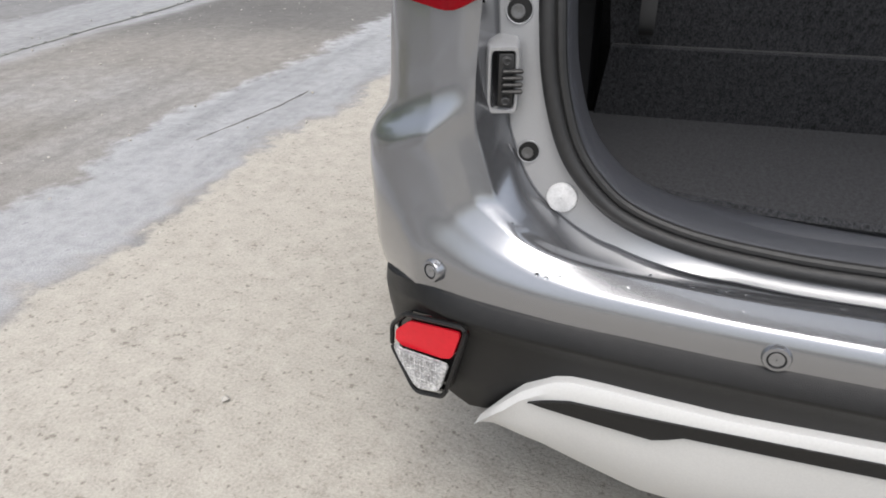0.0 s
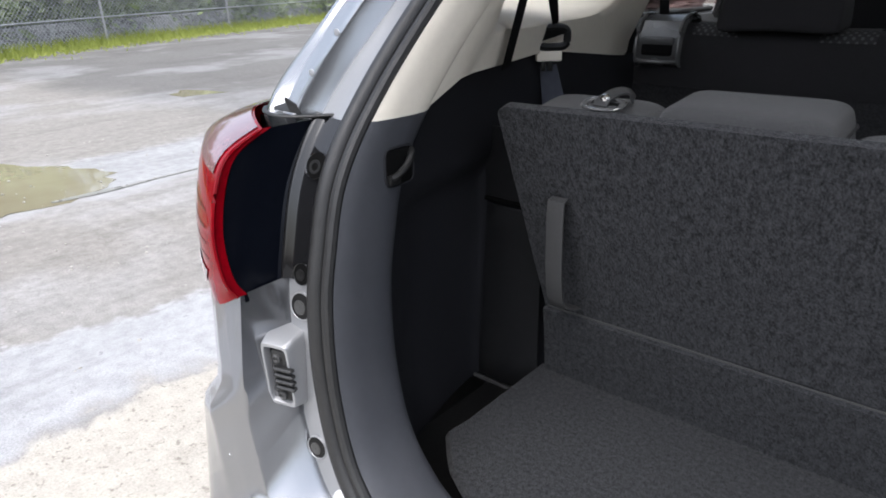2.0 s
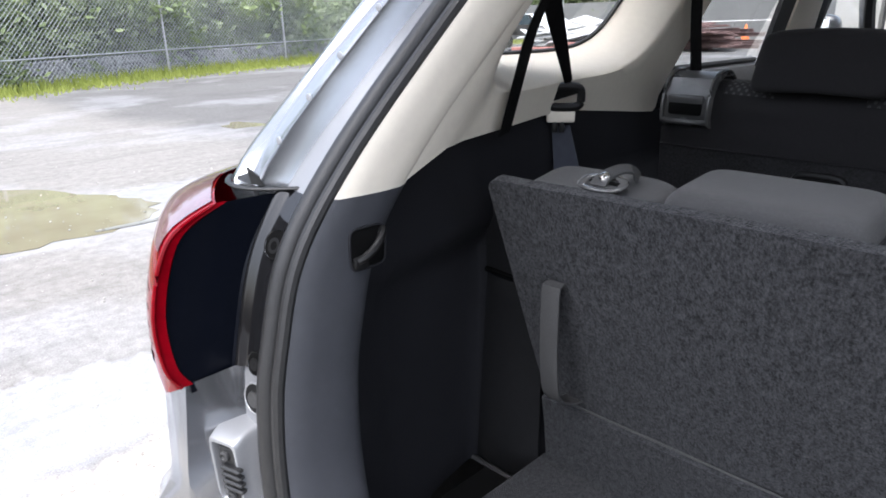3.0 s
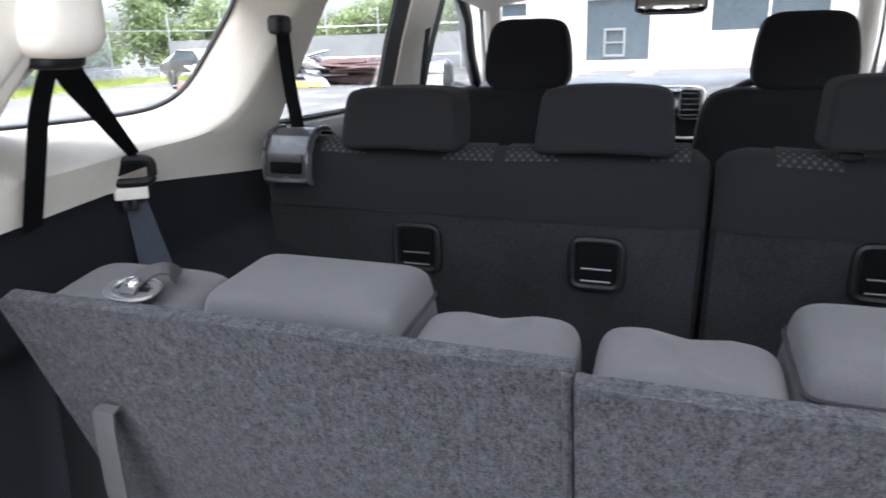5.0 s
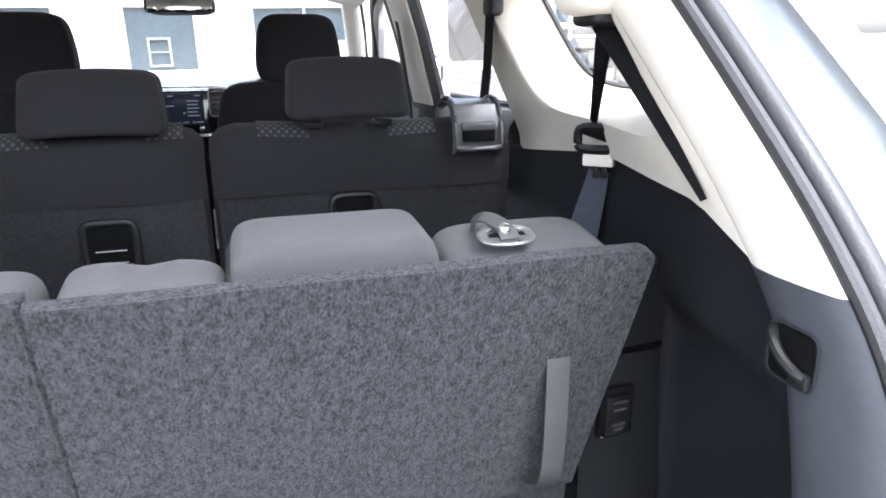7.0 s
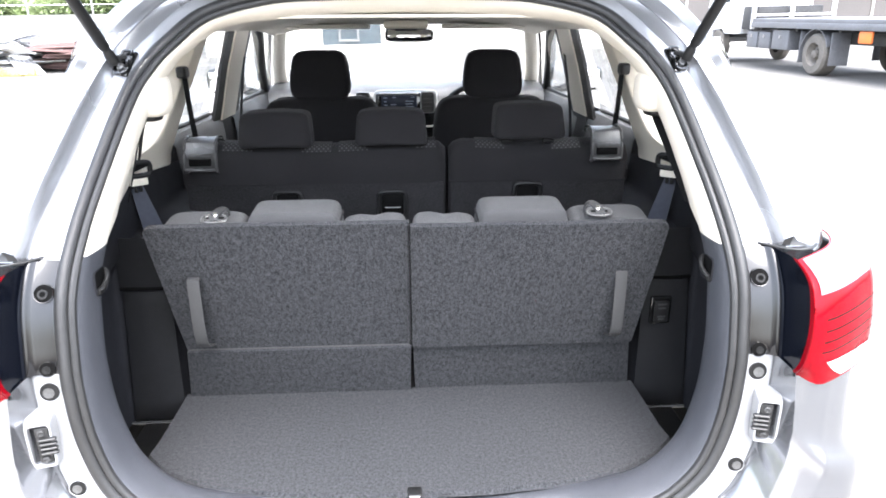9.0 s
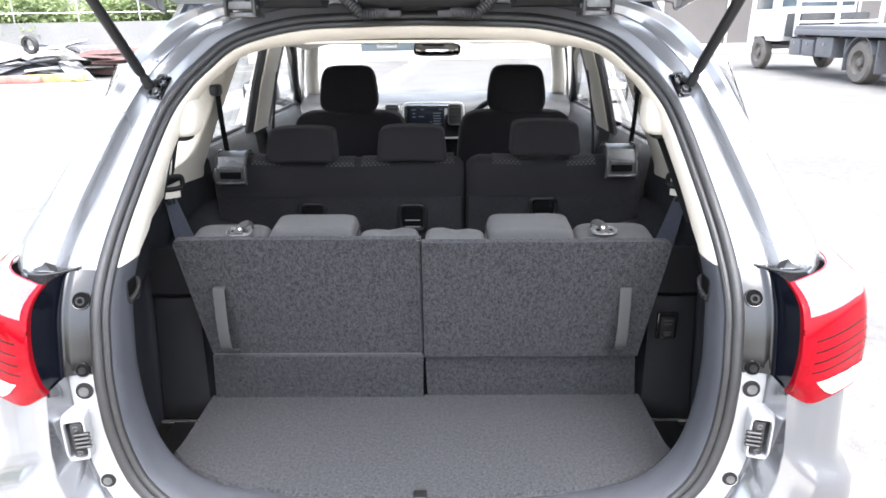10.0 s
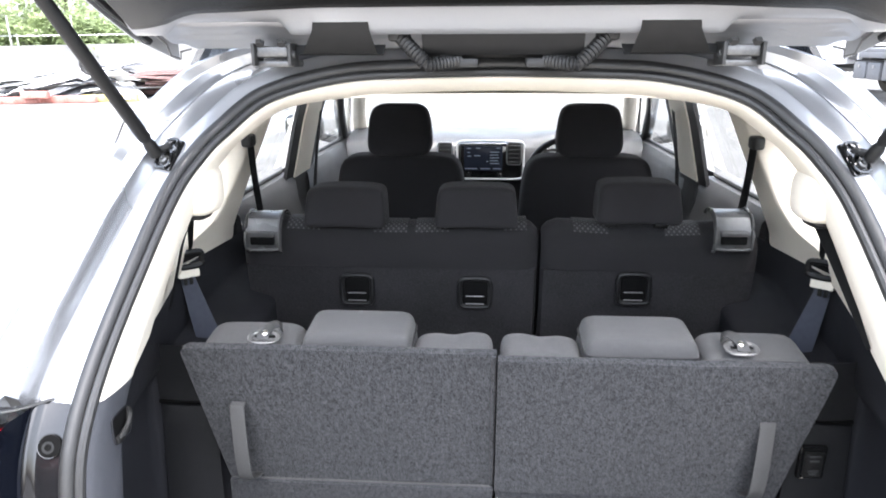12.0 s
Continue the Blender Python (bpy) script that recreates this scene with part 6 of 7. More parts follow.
    rows = []
    for k in range(120):
        a = 2 * math.pi * k / 120
        g = win_pt(a)
        w, e = win_pt(a, 1.34), edge_pt(math.atan2(g[1] - cz, g[0] - cy))
        w = (w[0], max(w[1], belt_z(w[0]) + 0.02))
        if (w[0] - cy) ** 2 + (w[1] - cz) ** 2 > 0.92 * ((e[0] - cy) ** 2 + (e[1] - cz) ** 2):
            w = (cy + 0.94 * (e[0] - cy), cz + 0.94 * (e[1] - cz))
        gx_ = glass_x(g[1])
        wx = wall_x(*w)
        row = [(s * (gx_ + 0.004), *g), (s * gx_, *g)]
        for t, q in ((0.35, 0.25), (0.7, 0.72), (0.9, 0.96)):
            row.append((s * (gx_ + (wx - gx_) * q), g[0] + (w[0] - g[0]) * t, g[1] + (w[1] - g[1]) * t))
        for t in (0.0, 0.15, 0.35, 0.6, 0.85, 1.0):
            y, z = w[0] + (e[0] - w[0]) * t, w[1] + (e[1] - w[1]) * t
            row.append((s * wall_x(y, z), y, z))
        row.append((s * (wall_x(*e) + 0.03), e[0], e[1]))
        rows.append(row)
    part("quarter_trim", sheet(rows, wrap=True), BEIGE, car, "pale beige moulded trim round the rear quarter window", sharp=60)
    ws_ = [(s * (glass_x(win_pt(a)[1]) + 0.001), *win_pt(a, 0.995)) for a in np.linspace(0, 2 * math.pi, 80, endpoint=False)]
    part("window_gasket", tube(ws_, 0.0045, 6, closed=True, up=(1, 0, 0)), RUBBER, car)
    # belt guide bulge, belt, clip and stalk of the third row
    sb = thing("seat_belt", (s * 0.60, 0.40, 1.17), "black third-row seat belt hanging from a beige guide", "seat belt", "third-row belts")
    part("guide_cover", cushion((s * 0.525, 0.382, 1.396), (0.074, 0.096, 0.090), 0.6, 0.65), BEIGE, sb, "rounded beige belt guide cover")
    part("guide", cushion((s * 0.532, 0.386, 1.354), (0.042, 0.056, 0.026), 0.5, 0.6), BLACK_PLASTIC, sb)

    def strap(pts, w, mat_, par, nm="webbing", face=(1, 0, 0), th=0.0016, label="", taper=None):
        c = catmull(pts, 20)
        rws = []
        for q in range(20):
            d = (c[min(q + 1, 19)] - c[max(q - 1, 0)]).normalized()
            u = d.cross(Vector(face)).normalized()
            h = (w + ((taper or w) - w) * q / 19) / 2
            rws.append([c[q] - u * h, c[q] + u * h])
        return part(nm, sheet(rws, thick=th), mat_, par, label)
    y1 = BELT_Y[s]
    leg = [Vector((0.549, 0.388, 1.352)).lerp(Vector((0.602 if s < 0 else 0.581, y1, 1.172 if s < 0 else 1.190)), t) for t in np.linspace(0, 1, 7)]
    strap([(s * min(p.x, wall_x(p.y, p.z) - 0.006), p.y, p.z) for p in leg], 0.034 if s < 0 else 0.026, WEBBING, sb, face=(-s * 0.966, 0.26, 0) if s < 0 else (-s * 0.35, -0.93, -0.15), taper=0.034 if s < 0 else 0.006)
    leg = [Vector((0.548, 0.405, 1.356)).lerp(Vector((0.668, 0.606, 1.220)), t) for t in np.linspace(0, 1, 7)]
    strap([(s * min(p.x, wall_x(p.y, p.z) - 0.010), p.y, p.z) for p in leg], 0.036, WEBBING, sb, face=(-s * 0.80, -0.55, 0.2), taper=0.016)
    cu, cn = Vector((-s * 0.74, 0.66, 0)), Vector((-s * 0.66, -0.74, 0))
    cc = Vector((s * 0.654, 0.594, 1.200))

    def clip_at(u, z, n=0.0):
        return cc + cu * u + cn * n + Vector((0, 0, z))
    part("belt_clip", tube([clip_at(0.026 * spow(math.cos(a), 0.5), 0.016 * spow(math.sin(a), 0.5)) for a in np.linspace(0, 2 * math.pi, 36, endpoint=False)], 0.0068, 8, closed=True), ANCHOR, sb, "black belt tongue parked in its holder")
    part("clip_fold", sheet([[clip_at(u, 0.014 - 0.008 * k - 0.012 * k * (0.02 - u) / 0.04, 0.002) for u in np.linspace(-0.020, 0.024, 5)] for k in (0, 0.5, 1.0)], thick=0.003), WEBBING, sb)
    mh = Matrix((( cu.x, cn.x, 0, 0), (cu.y, cn.y, 0, 0), (0, 0, 1, 0), (0, 0, 0, 1)))
    mh.translation = cc
    part("clip_holder", rbox((-0.027, -0.012, -0.040), (0.018, 0.002, -0.022), 0.003, m=mh), BEIGE, sb, "pale plastic clip holder")
    for q in (-0.014, -0.002):
        part("prong", rbox((q - 0.004, -0.004, -0.056), (q + 0.004, 0.001, -0.038), 0.0015, m=mh), ANCHOR, sb)
    strap([(s * 0.674, 0.615, 1.150), (s * 0.652, 0.61, 1.07), (s * 0.618, 0.60, 0.96), (s * 0.590, 0.59, 0.88)], 0.030, WEB_BLUE, sb, "belt_stalk", face=(-s * 0.5, -0.86, 0), th=0.004, taper=0.075)
    # second-row shoulder belt
    sb2 = thing("seat_belt", (s * 0.66, 1.03, 1.16), "black second-row shoulder belt on the beige pillar", "seat belt", "second-row belts")
    part("guide", cushion((s * 0.652, 1.002, 1.405), (0.03, 0.05, 0.035), 0.5, 0.5), BLACK_PLASTIC, sb2)
    strap([(s * 0.648, 1.005, 1.398), (s * 0.647, 1.015, 1.30), (s * 0.643, 1.03, 1.20), (s * 0.640, 1.04, 1.10)], 0.045, WEBBING, sb2, face=(1, 0, 0))
    # door cards, sills and inner pillars
    for y0, y1 in ((1.13, 1.72), (1.90, 3.06)):
        rows = [[(s * x, y, z) for y in np.linspace(y0, y1, 8)] for z, x in ((0.45, 0.70), (0.84, 0.69), (0.90, 0.64), (0.94, 0.64), (0.98, 0.70), (1.10, 0.735), (1.165, 0.742), (1.195, 0.765), (1.200, 0.80))]
        part("door_card", sheet(rows), DOOR_GREY, car, "grey moulded door card")
        part("window_strip", tube([(s * 0.79, y0 + 0.02, 1.206), (s * 0.79, y1 - 0.02, 1.206)], 0.007, 6), RUBBER, car)
    for y0, y1, mt, dx, zs in ((1.640, 1.735, ANCHOR, 0.0, (0.5, 1.0, 1.15, 1.38, 1.58)), (1.735, 1.96, DOOR_GREY, -0.008, (0.5, 1.0, 1.15, 1.176)), (1.735, 1.96, BEIGE, -0.006, (1.172, 1.28, 1.38, 1.58)), (1.96, 2.03, ANCHOR, 0.0, (0.5, 1.0, 1.15, 1.38, 1.58))):
        rows = [[(s * (lerp(z, [0.5, 1.0, 1.15, 1.38, 1.58], [0.72, 0.752, 0.762, 0.708, 0.648]) + dx), y + lerp(z, [0.5, 1.0, 1.15, 1.58], [0.06, 0.02, 0.0, 0.005]), z) for y in np.linspace(y0, y1, 4)] for z in zs]
        part("centre_pillar_trim", sheet(rows, thick=0.012), mt, car)
    pts = catmull([(s * 0.745, 3.10, 1.19), (s * 0.69, 2.76, 1.37), (s * 0.60, 2.36, 1.56)], 12)
    part("front_pillar_trim", tube(pts, [0.045 - 0.001 * k for k in range(12)], 10, flat=0.8), BEIGE, car)
    part("door_frame", tube(catmull([(s * 0.80, 2.86, 1.20), (s * 0.755, 2.58, 1.36), (s * 0.712, 2.38, 1.49), (s * 0.668, 2.10, 1.565), (s * 0.660, 1.80, 1.572)], 24), [0.028] * 14 + [0.024, 0.020] + [0.015] * 8, 8), ANCHOR, car)
    part("door_frame", tube(catmull([(s * 0.78, 1.07, 1.20), (s * 0.72, 1.13, 1.40), (s * 0.665, 1.24, 1.555), (s * 0.655, 1.60, 1.572)], 16), 0.014, 8), ANCHOR, car)
    strap([(s * 0.660, 1.84, 1.42), (s * 0.685, 1.86, 1.30), (s * 0.71, 1.88, 1.12), (s * 0.71, 1.88, 0.9)], 0.045, WEBBING, sb2, face=(1, 0, 0))
    part("visor", rbox((s * 0.36 - 0.19, 2.20, 1.525), (s * 0.36 + 0.19, 2.36, 1.545), 0.008), HEADLINER, car)

rows = []
for y in np.linspace(0.50, 2.42, 12):
    zc = lerp(y, [0.50, 0.58, 0.9, 2.0, 2.42], [1.552, 1.545, 1.572, 1.578, 1.552])
    rows.append([(x, y, zc - 0.045 * abs(x / 0.62) ** 4) for x in np.linspace(-0.64, 0.64, 15)])
part("headliner", sheet(rows, thick=0.006), HEADLINER, car, "beige cloth headliner")
part("overhead_console", rbox((-0.10, 2.12, 1.525), (0.10, 2.36, 1.562), 0.012), BEIGE, car)
part("map_lamp", rbox((-0.05, 2.145, 1.516), (0.05, 2.20, 1.527), 0.004), SATIN_GREY, car)
part("sensor_cover", cushion((-0.02, 2.46, 1.515), (0.16, 0.14, 0.05), 0.5, 0.5), BLACK_PLASTIC, car)
mirror = thing("rear_view_mirror", (0.01, 2.38, 1.50), "black framed interior rear-view mirror", "mirror")
part("shell", cushion((0.015, 2.385, 1.496), (0.235, 0.035, 0.064), 0.45, 0.35), BLACK_PLASTIC, mirror)
part("glass", rbox((-0.092, 2.362, 1.470), (0.122, 2.368, 1.521), 0.002), MIRROR, mirror)
part("stalk", tube([(0.01, 2.40, 1.505), (0.005, 2.43, 1.525)], 0.012, 8), BLACK_PLASTIC, mirror)
for nm, y0, y1 in (("rear_cabin_carpet", 0.45, 1.2), ("cabin_carpet", 1.1, 3.2)):
    part(nm, rbox((-0.72, y0, 0.36), (0.72, y1, 0.42), 0.005), CARPET_DARK, car)

# boot floor and sill
floor = thing("boot_floor", (0, 0.25, 0.64), "flat charcoal carpeted boot floor board", "boot floor")
def floor_edge(x):
    return lerp(abs(x), [0, 0.143, 0.264, 0.379, 0.449, 0.496, 0.545, 0.56], [0.036, 0.039, 0.052, 0.076, 0.106, 0.133, 0.180, 0.20])
rows = []
for x in np.linspace(-0.555, 0.555, 41):
    ye = floor_edge(x)
    rows.append([(x, y, 0.655 - (0.004 if y == ye else 0)) for y in [ye] + list(np.linspace(ye + 0.004, 0.443, 8))])
part("carpet", sheet(rows, thick=0.012), CARPET, floor)
part("pocket_base", rbox((-0.66, 0.05, 0.585), (0.66, 0.44, 0.600), 0.004), BLACK_PLASTIC, car)
rows = []
for x in np.linspace(-0.455, 0.455, 45):
    zs_ = lerp(abs(x), [0, 0.2, 0.34, 0.41, 0.455], [0.622, 0.627, 0.634, 0.636, 0.612])
    rows.append([(x, y, z) for y, z in ((-0.018, zs_ - 0.010), (-0.010, zs_ + 0.008), (0.005, zs_ + 0.020), (0.02, zs_ + 0.026), (max(0.03, floor_edge(x) - 0.008), max(zs_ + 0.028, 0.652)), (floor_edge(x) + 0.004, 0.646))])
part("sill_plate", sheet(rows), TRIM_DARK, car, "grey plastic boot sill plate", sharp=60)
lt = thing("gate_latch_striker", (0, 0.03, 0.66), "black gate latch striker on the sill", "latch")
part("cover", rbox((-0.014, 0.018, 0.640), (0.014, 0.050, 0.672), 0.004), BLACK_PLASTIC, lt)
part("loop", tube([(-0.009, 0.014, 0.655), (-0.009, 0.014, 0.676), (0.009, 0.014, 0.676), (0.009, 0.014, 0.655)], 0.0035, 8), STEEL, lt)
# cargo socket on the lining
sk = thing("power_socket", (0.615, 0.385, 0.80), "black power socket panel with white print on the boot lining", "power socket")
msk = Matrix.Translation((0.602, 0.419, 0.872)) @ Euler((radians(2), 0, radians(3))).to_matrix().to_4x4()
part("panel", rbox((-0.026, -0.006, -0.036), (0.026, 0.006, 0.036), 0.005, m=msk), BLACK_GLOSS, sk)
part("lid", rbox((-0.018, -0.011, -0.030), (0.018, -0.0055, 0.026), 0.004, m=msk), BLACK_PLASTIC, sk)
for q, w in ((0.018, 0.011), (0.008, 0.009), (-0.014, 0.010), (-0.021, 0.007)):
    part("print_bar", rbox((-w, -0.0122, q - 0.002), (w, -0.0112, q + 0.002), 0, m=msk), WEB_GREY, sk)

# ---- third row ----
def back_y(z):
    return 0.285 + 0.33 * (1.138 - z)


SLOPE = math.atan(0.33)


def third_seat(s):
    t = thing("third_row_seat", (s * 0.27, 0.40, 0.655), "folding third-row seat with a charcoal carpeted back", "car seat", "third-row seats")
    x0, x1 = 0.0010, 0.532

    def face(x, z, d=0.0):
        return Vector((s * x, back_y(z) - d * math.cos(SLOPE), z - d * math.sin(SLOPE)))
    rows = []
    zz = list(np.linspace(0.812, 1.110, 12)) + [1.118, 1.126, 1.132, 1.136, 1.138]
    for z in zz:
        xe = lerp(z, [0.81, 1.10, 1.128, 1.134, 1.138], [0.524, 0.545, 0.546, 0.541, 0.530])
        rows.append([face(x, z, 0.0018 * noise.noise(Vector((x * 9, z * 9, s)))) for x in [x0, x0 + 0.004] + list(np.linspace(x0 + 0.03, xe - 0.012, 18)) + [xe - 0.003, xe]])
    b = sheet(rows, thick=-0.014)
    bmesh.ops.recalc_face_normals(b, faces=b.faces)
    part("carpet_back", b, CARPET, t, "charcoal heather carpet backing")
    rows = []
    for z in (0.8112, 0.80, 0.76, 0.72, 0.68, 0.662, 0.656):
        xi, xo = lerp(z, [0.66, 0.80, 0.812], [0.0058, 0.0026, 0.001]), lerp(z, [0.66, 0.81], [0.545, 0.522])
        rows.append([face(x, z, 0.003 if z > 0.79 else 0.001) for x in np.linspace(xi, xo, 12)])
    b = sheet(rows, thick=-0.008)
    bmesh.ops.recalc_face_normals(b, faces=b.faces)
    part("carpet_flap", b, CARPET, t, "hinged carpet flap joining seat and floor")
    part("seam", tube([face(x0 + 0.004, 0.8118, 0.0022), face(0.520, 0.8118, 0.0022)], 0.0016, 6), WEB_GREY, t)
    part("edge_binding", tube([face(x0 + 0.0045, z, 0.0012) for z in (0.815, 0.9, 1.0, 1.1, 1.1365)], 0.0042, 8), CARPET, t)
    # pull strap, hanging plumb from its upper seam
    top_ = face(0.464, 1.012, 0.004)
    pts = [top_ + Vector((0, 0.004, -0.004)), top_ + Vector((0, -0.004, 0.004)), top_ + Vector((0, -0.010, -0.004)), top_ + Vector((0, -0.010, -0.05)), top_ + Vector((0, -0.008, -0.10)), top_ + Vector((0, 0.002, -0.150)), top_ + Vector((0, 0.030, -0.170)), top_ + Vector((0, 0.052, -0.176))]
    c = catmull(pts, 26)
    part("pull_strap", sheet([[q - Vector((0.0125, 0, 0)), q - Vector((0.0095, 0.0006, 0)), q + Vector((0.0095, -0.0006, 0)), q + Vector((0.0125, 0, 0))] for q in c], thick=0.003), WEB_GREY, t, "grey webbing pull strap")
    # seat-side cushions over the top edge
    def tilt(m_c, rx):
        return Matrix.Translation(m_c) @ Euler((radians(rx), 0, 0)).to_matrix().to_4x4()
    def behind(bm):
        """Cushions stay in front of the carpeted board."""
        for v in bm.verts:
            v.co.y = max(v.co.y, back_y(v.co.z) + 0.017)
        return bm
    hr = part("headrest", behind(cushion((0, 0, 0), (0.206, 0.120, 0.106), 0.26, 0.20, 44, 24, m=tilt((s * 0.247, 0.374, 1.104), 5), warp=lambda p: (p.x * (0.98 - 1.5 * max(0, p.z)), p.y * (0.97 - 1.4 * max(0, p.z)) + 0.12 * max(0, p.z), p.z))), CLOTH_GREY, t, "grey cloth headrest cushion folded flush")
    part("piping", tube([Vector((s * 0.247, 0.373, 1.127)) + Vector((0.0985 * spow(math.cos(a), 0.20), 0.0575 * spow(math.sin(a), 0.20), 0.0050 * spow(math.sin(a), 0.20) + 0.002)) for a in np.linspace(0, 2 * math.pi, 64, endpoint=False)], 0.0020, 6, closed=True), CLOTH_DARK, hr)
    part("side_bolster", behind(cushion((0, 0, 0), (0.182, 0.122, 0.13), 0.40, 0.34, 40, 22, m=tilt((s * 0.436, 0.354, 1.076), 10))), CLOTH_GREY, t, "grey cloth shoulder cushion")
    def lobes(p):
        crease = math.exp(-((p.x + s * 0.002) / 0.006) ** 2)
        return (p.x, p.y, p.z - (0.007 * crease + 0.007 * max(0, s * p.x) / 0.07) * (1 if p.z > 0 else 0))
    part("centre_cushion", behind(cushion((0, 0, 0), (0.142, 0.100, 0.120), 0.36, 0.26, 64, 26, m=tilt((s * 0.077, 0.352, 1.075), 8), warp=lobes)), CLOTH_GREY, t, "grey cloth centre cushion with a middle crease")
    part("foam_back", rbox((min(s * 0.02, s * 0.52), 0.032, -0.20), (max(s * 0.02, s * 0.52), 0.11, 0.17), 0.03, 3, m=Matrix.Translation((0, back_y(0.9), 0.9)) @ Euler((SLOPE, 0, 0)).to_matrix().to_4x4()), CLOTH_GREY, t)
    part("seat_cushion", rbox((min(s * 0.02, s * 0.52), 0.48, 0.42), (max(s * 0.02, s * 0.52), 0.80, 0.60), 0.04, 3), CLOTH_GREY, t)
    # release plate, strap and stud
    c0 = Vector((s * 0.404, 0.312, 1.1475))

    def on_plate(u, v, h=0.0):
        return c0 + Vector((s * u, v * 0.93, v * 0.36 + h))
    ov = [on_plate(0.0240 * spow(math.cos(a), 0.75), 0.0135 * spow(math.sin(a), 0.75), 0.0015) for a in np.linspace(0, 2 * math.pi, 40, endpoint=False)]
    pl = part("release_plate", tube(ov, 0.0048, 8, closed=True, flat=0.5), SATIN_LIGHT, t, "oval satin grey release bezel")
    part("plate_base", sheet([[on_plate(0.026 * k * spow(math.cos(a), 0.75), 0.0155 * k * spow(math.sin(a), 0.75), 0.0012) for a in np.linspace(0, 2 * math.pi, 40, endpoint=False)] for k in (1.0, 0.55, 0.06)], close=True), SATIN_GREY, pl)
    part("slot", rbox((-0.017, -0.0030, 0), (0.019, 0.0030, 0.0010), 0.0004, 1, m=Matrix.Translation(on_plate(0, 0.001, 0.0016)) @ Euler((math.atan(0.38), 0, 0)).to_matrix().to_4x4()), RECESS_SHADE, pl)
    sp = catmull([on_plate(0.002, -0.008, 0.003), on_plate(0.001, 0.000, 0.0068), on_plate(-0.003, 0.010, 0.0085), on_plate(-0.010, 0.022, 0.0080), on_plate(-0.018, 0.032, 0.003), on_plate(-0.023, 0.039, -0.010)], 24)
    rows = []
    for k, q in enumerate(sp):
        d = (sp[min(k + 1, 23)] - sp[max(k - 1, 0)]).normalized()
        side = d.cross(Vector((0, -0.36, 0.93))).normalized() * 0.0098
        rows.append([q - side, q + side])
    part("release_strap", sheet(rows, thick=0.0024), DOOR_GREY, t, "grey webbing release strap")
    part("stud", disc(on_plate(-0.002, -0.001, 0.0095), (0, -0.45, 0.9), [(0.0062, -0.004), (0.0065, 0.0), (0.0052, 0.0022), (0.0030, 0.0030), (0.0005, 0.0032)], 18), CHROME, t, "bright chrome stud")


for s in (-1, 1):
    third_seat(s)

# ---- second row, split sixty to forty ----
def second_back_y(z):
    return lerp(z, [0.45, 0.70, 0.95, 1.10, 1.17, 1.20], [1.08, 1.00, 0.945, 0.925, 0.925, 0.945])


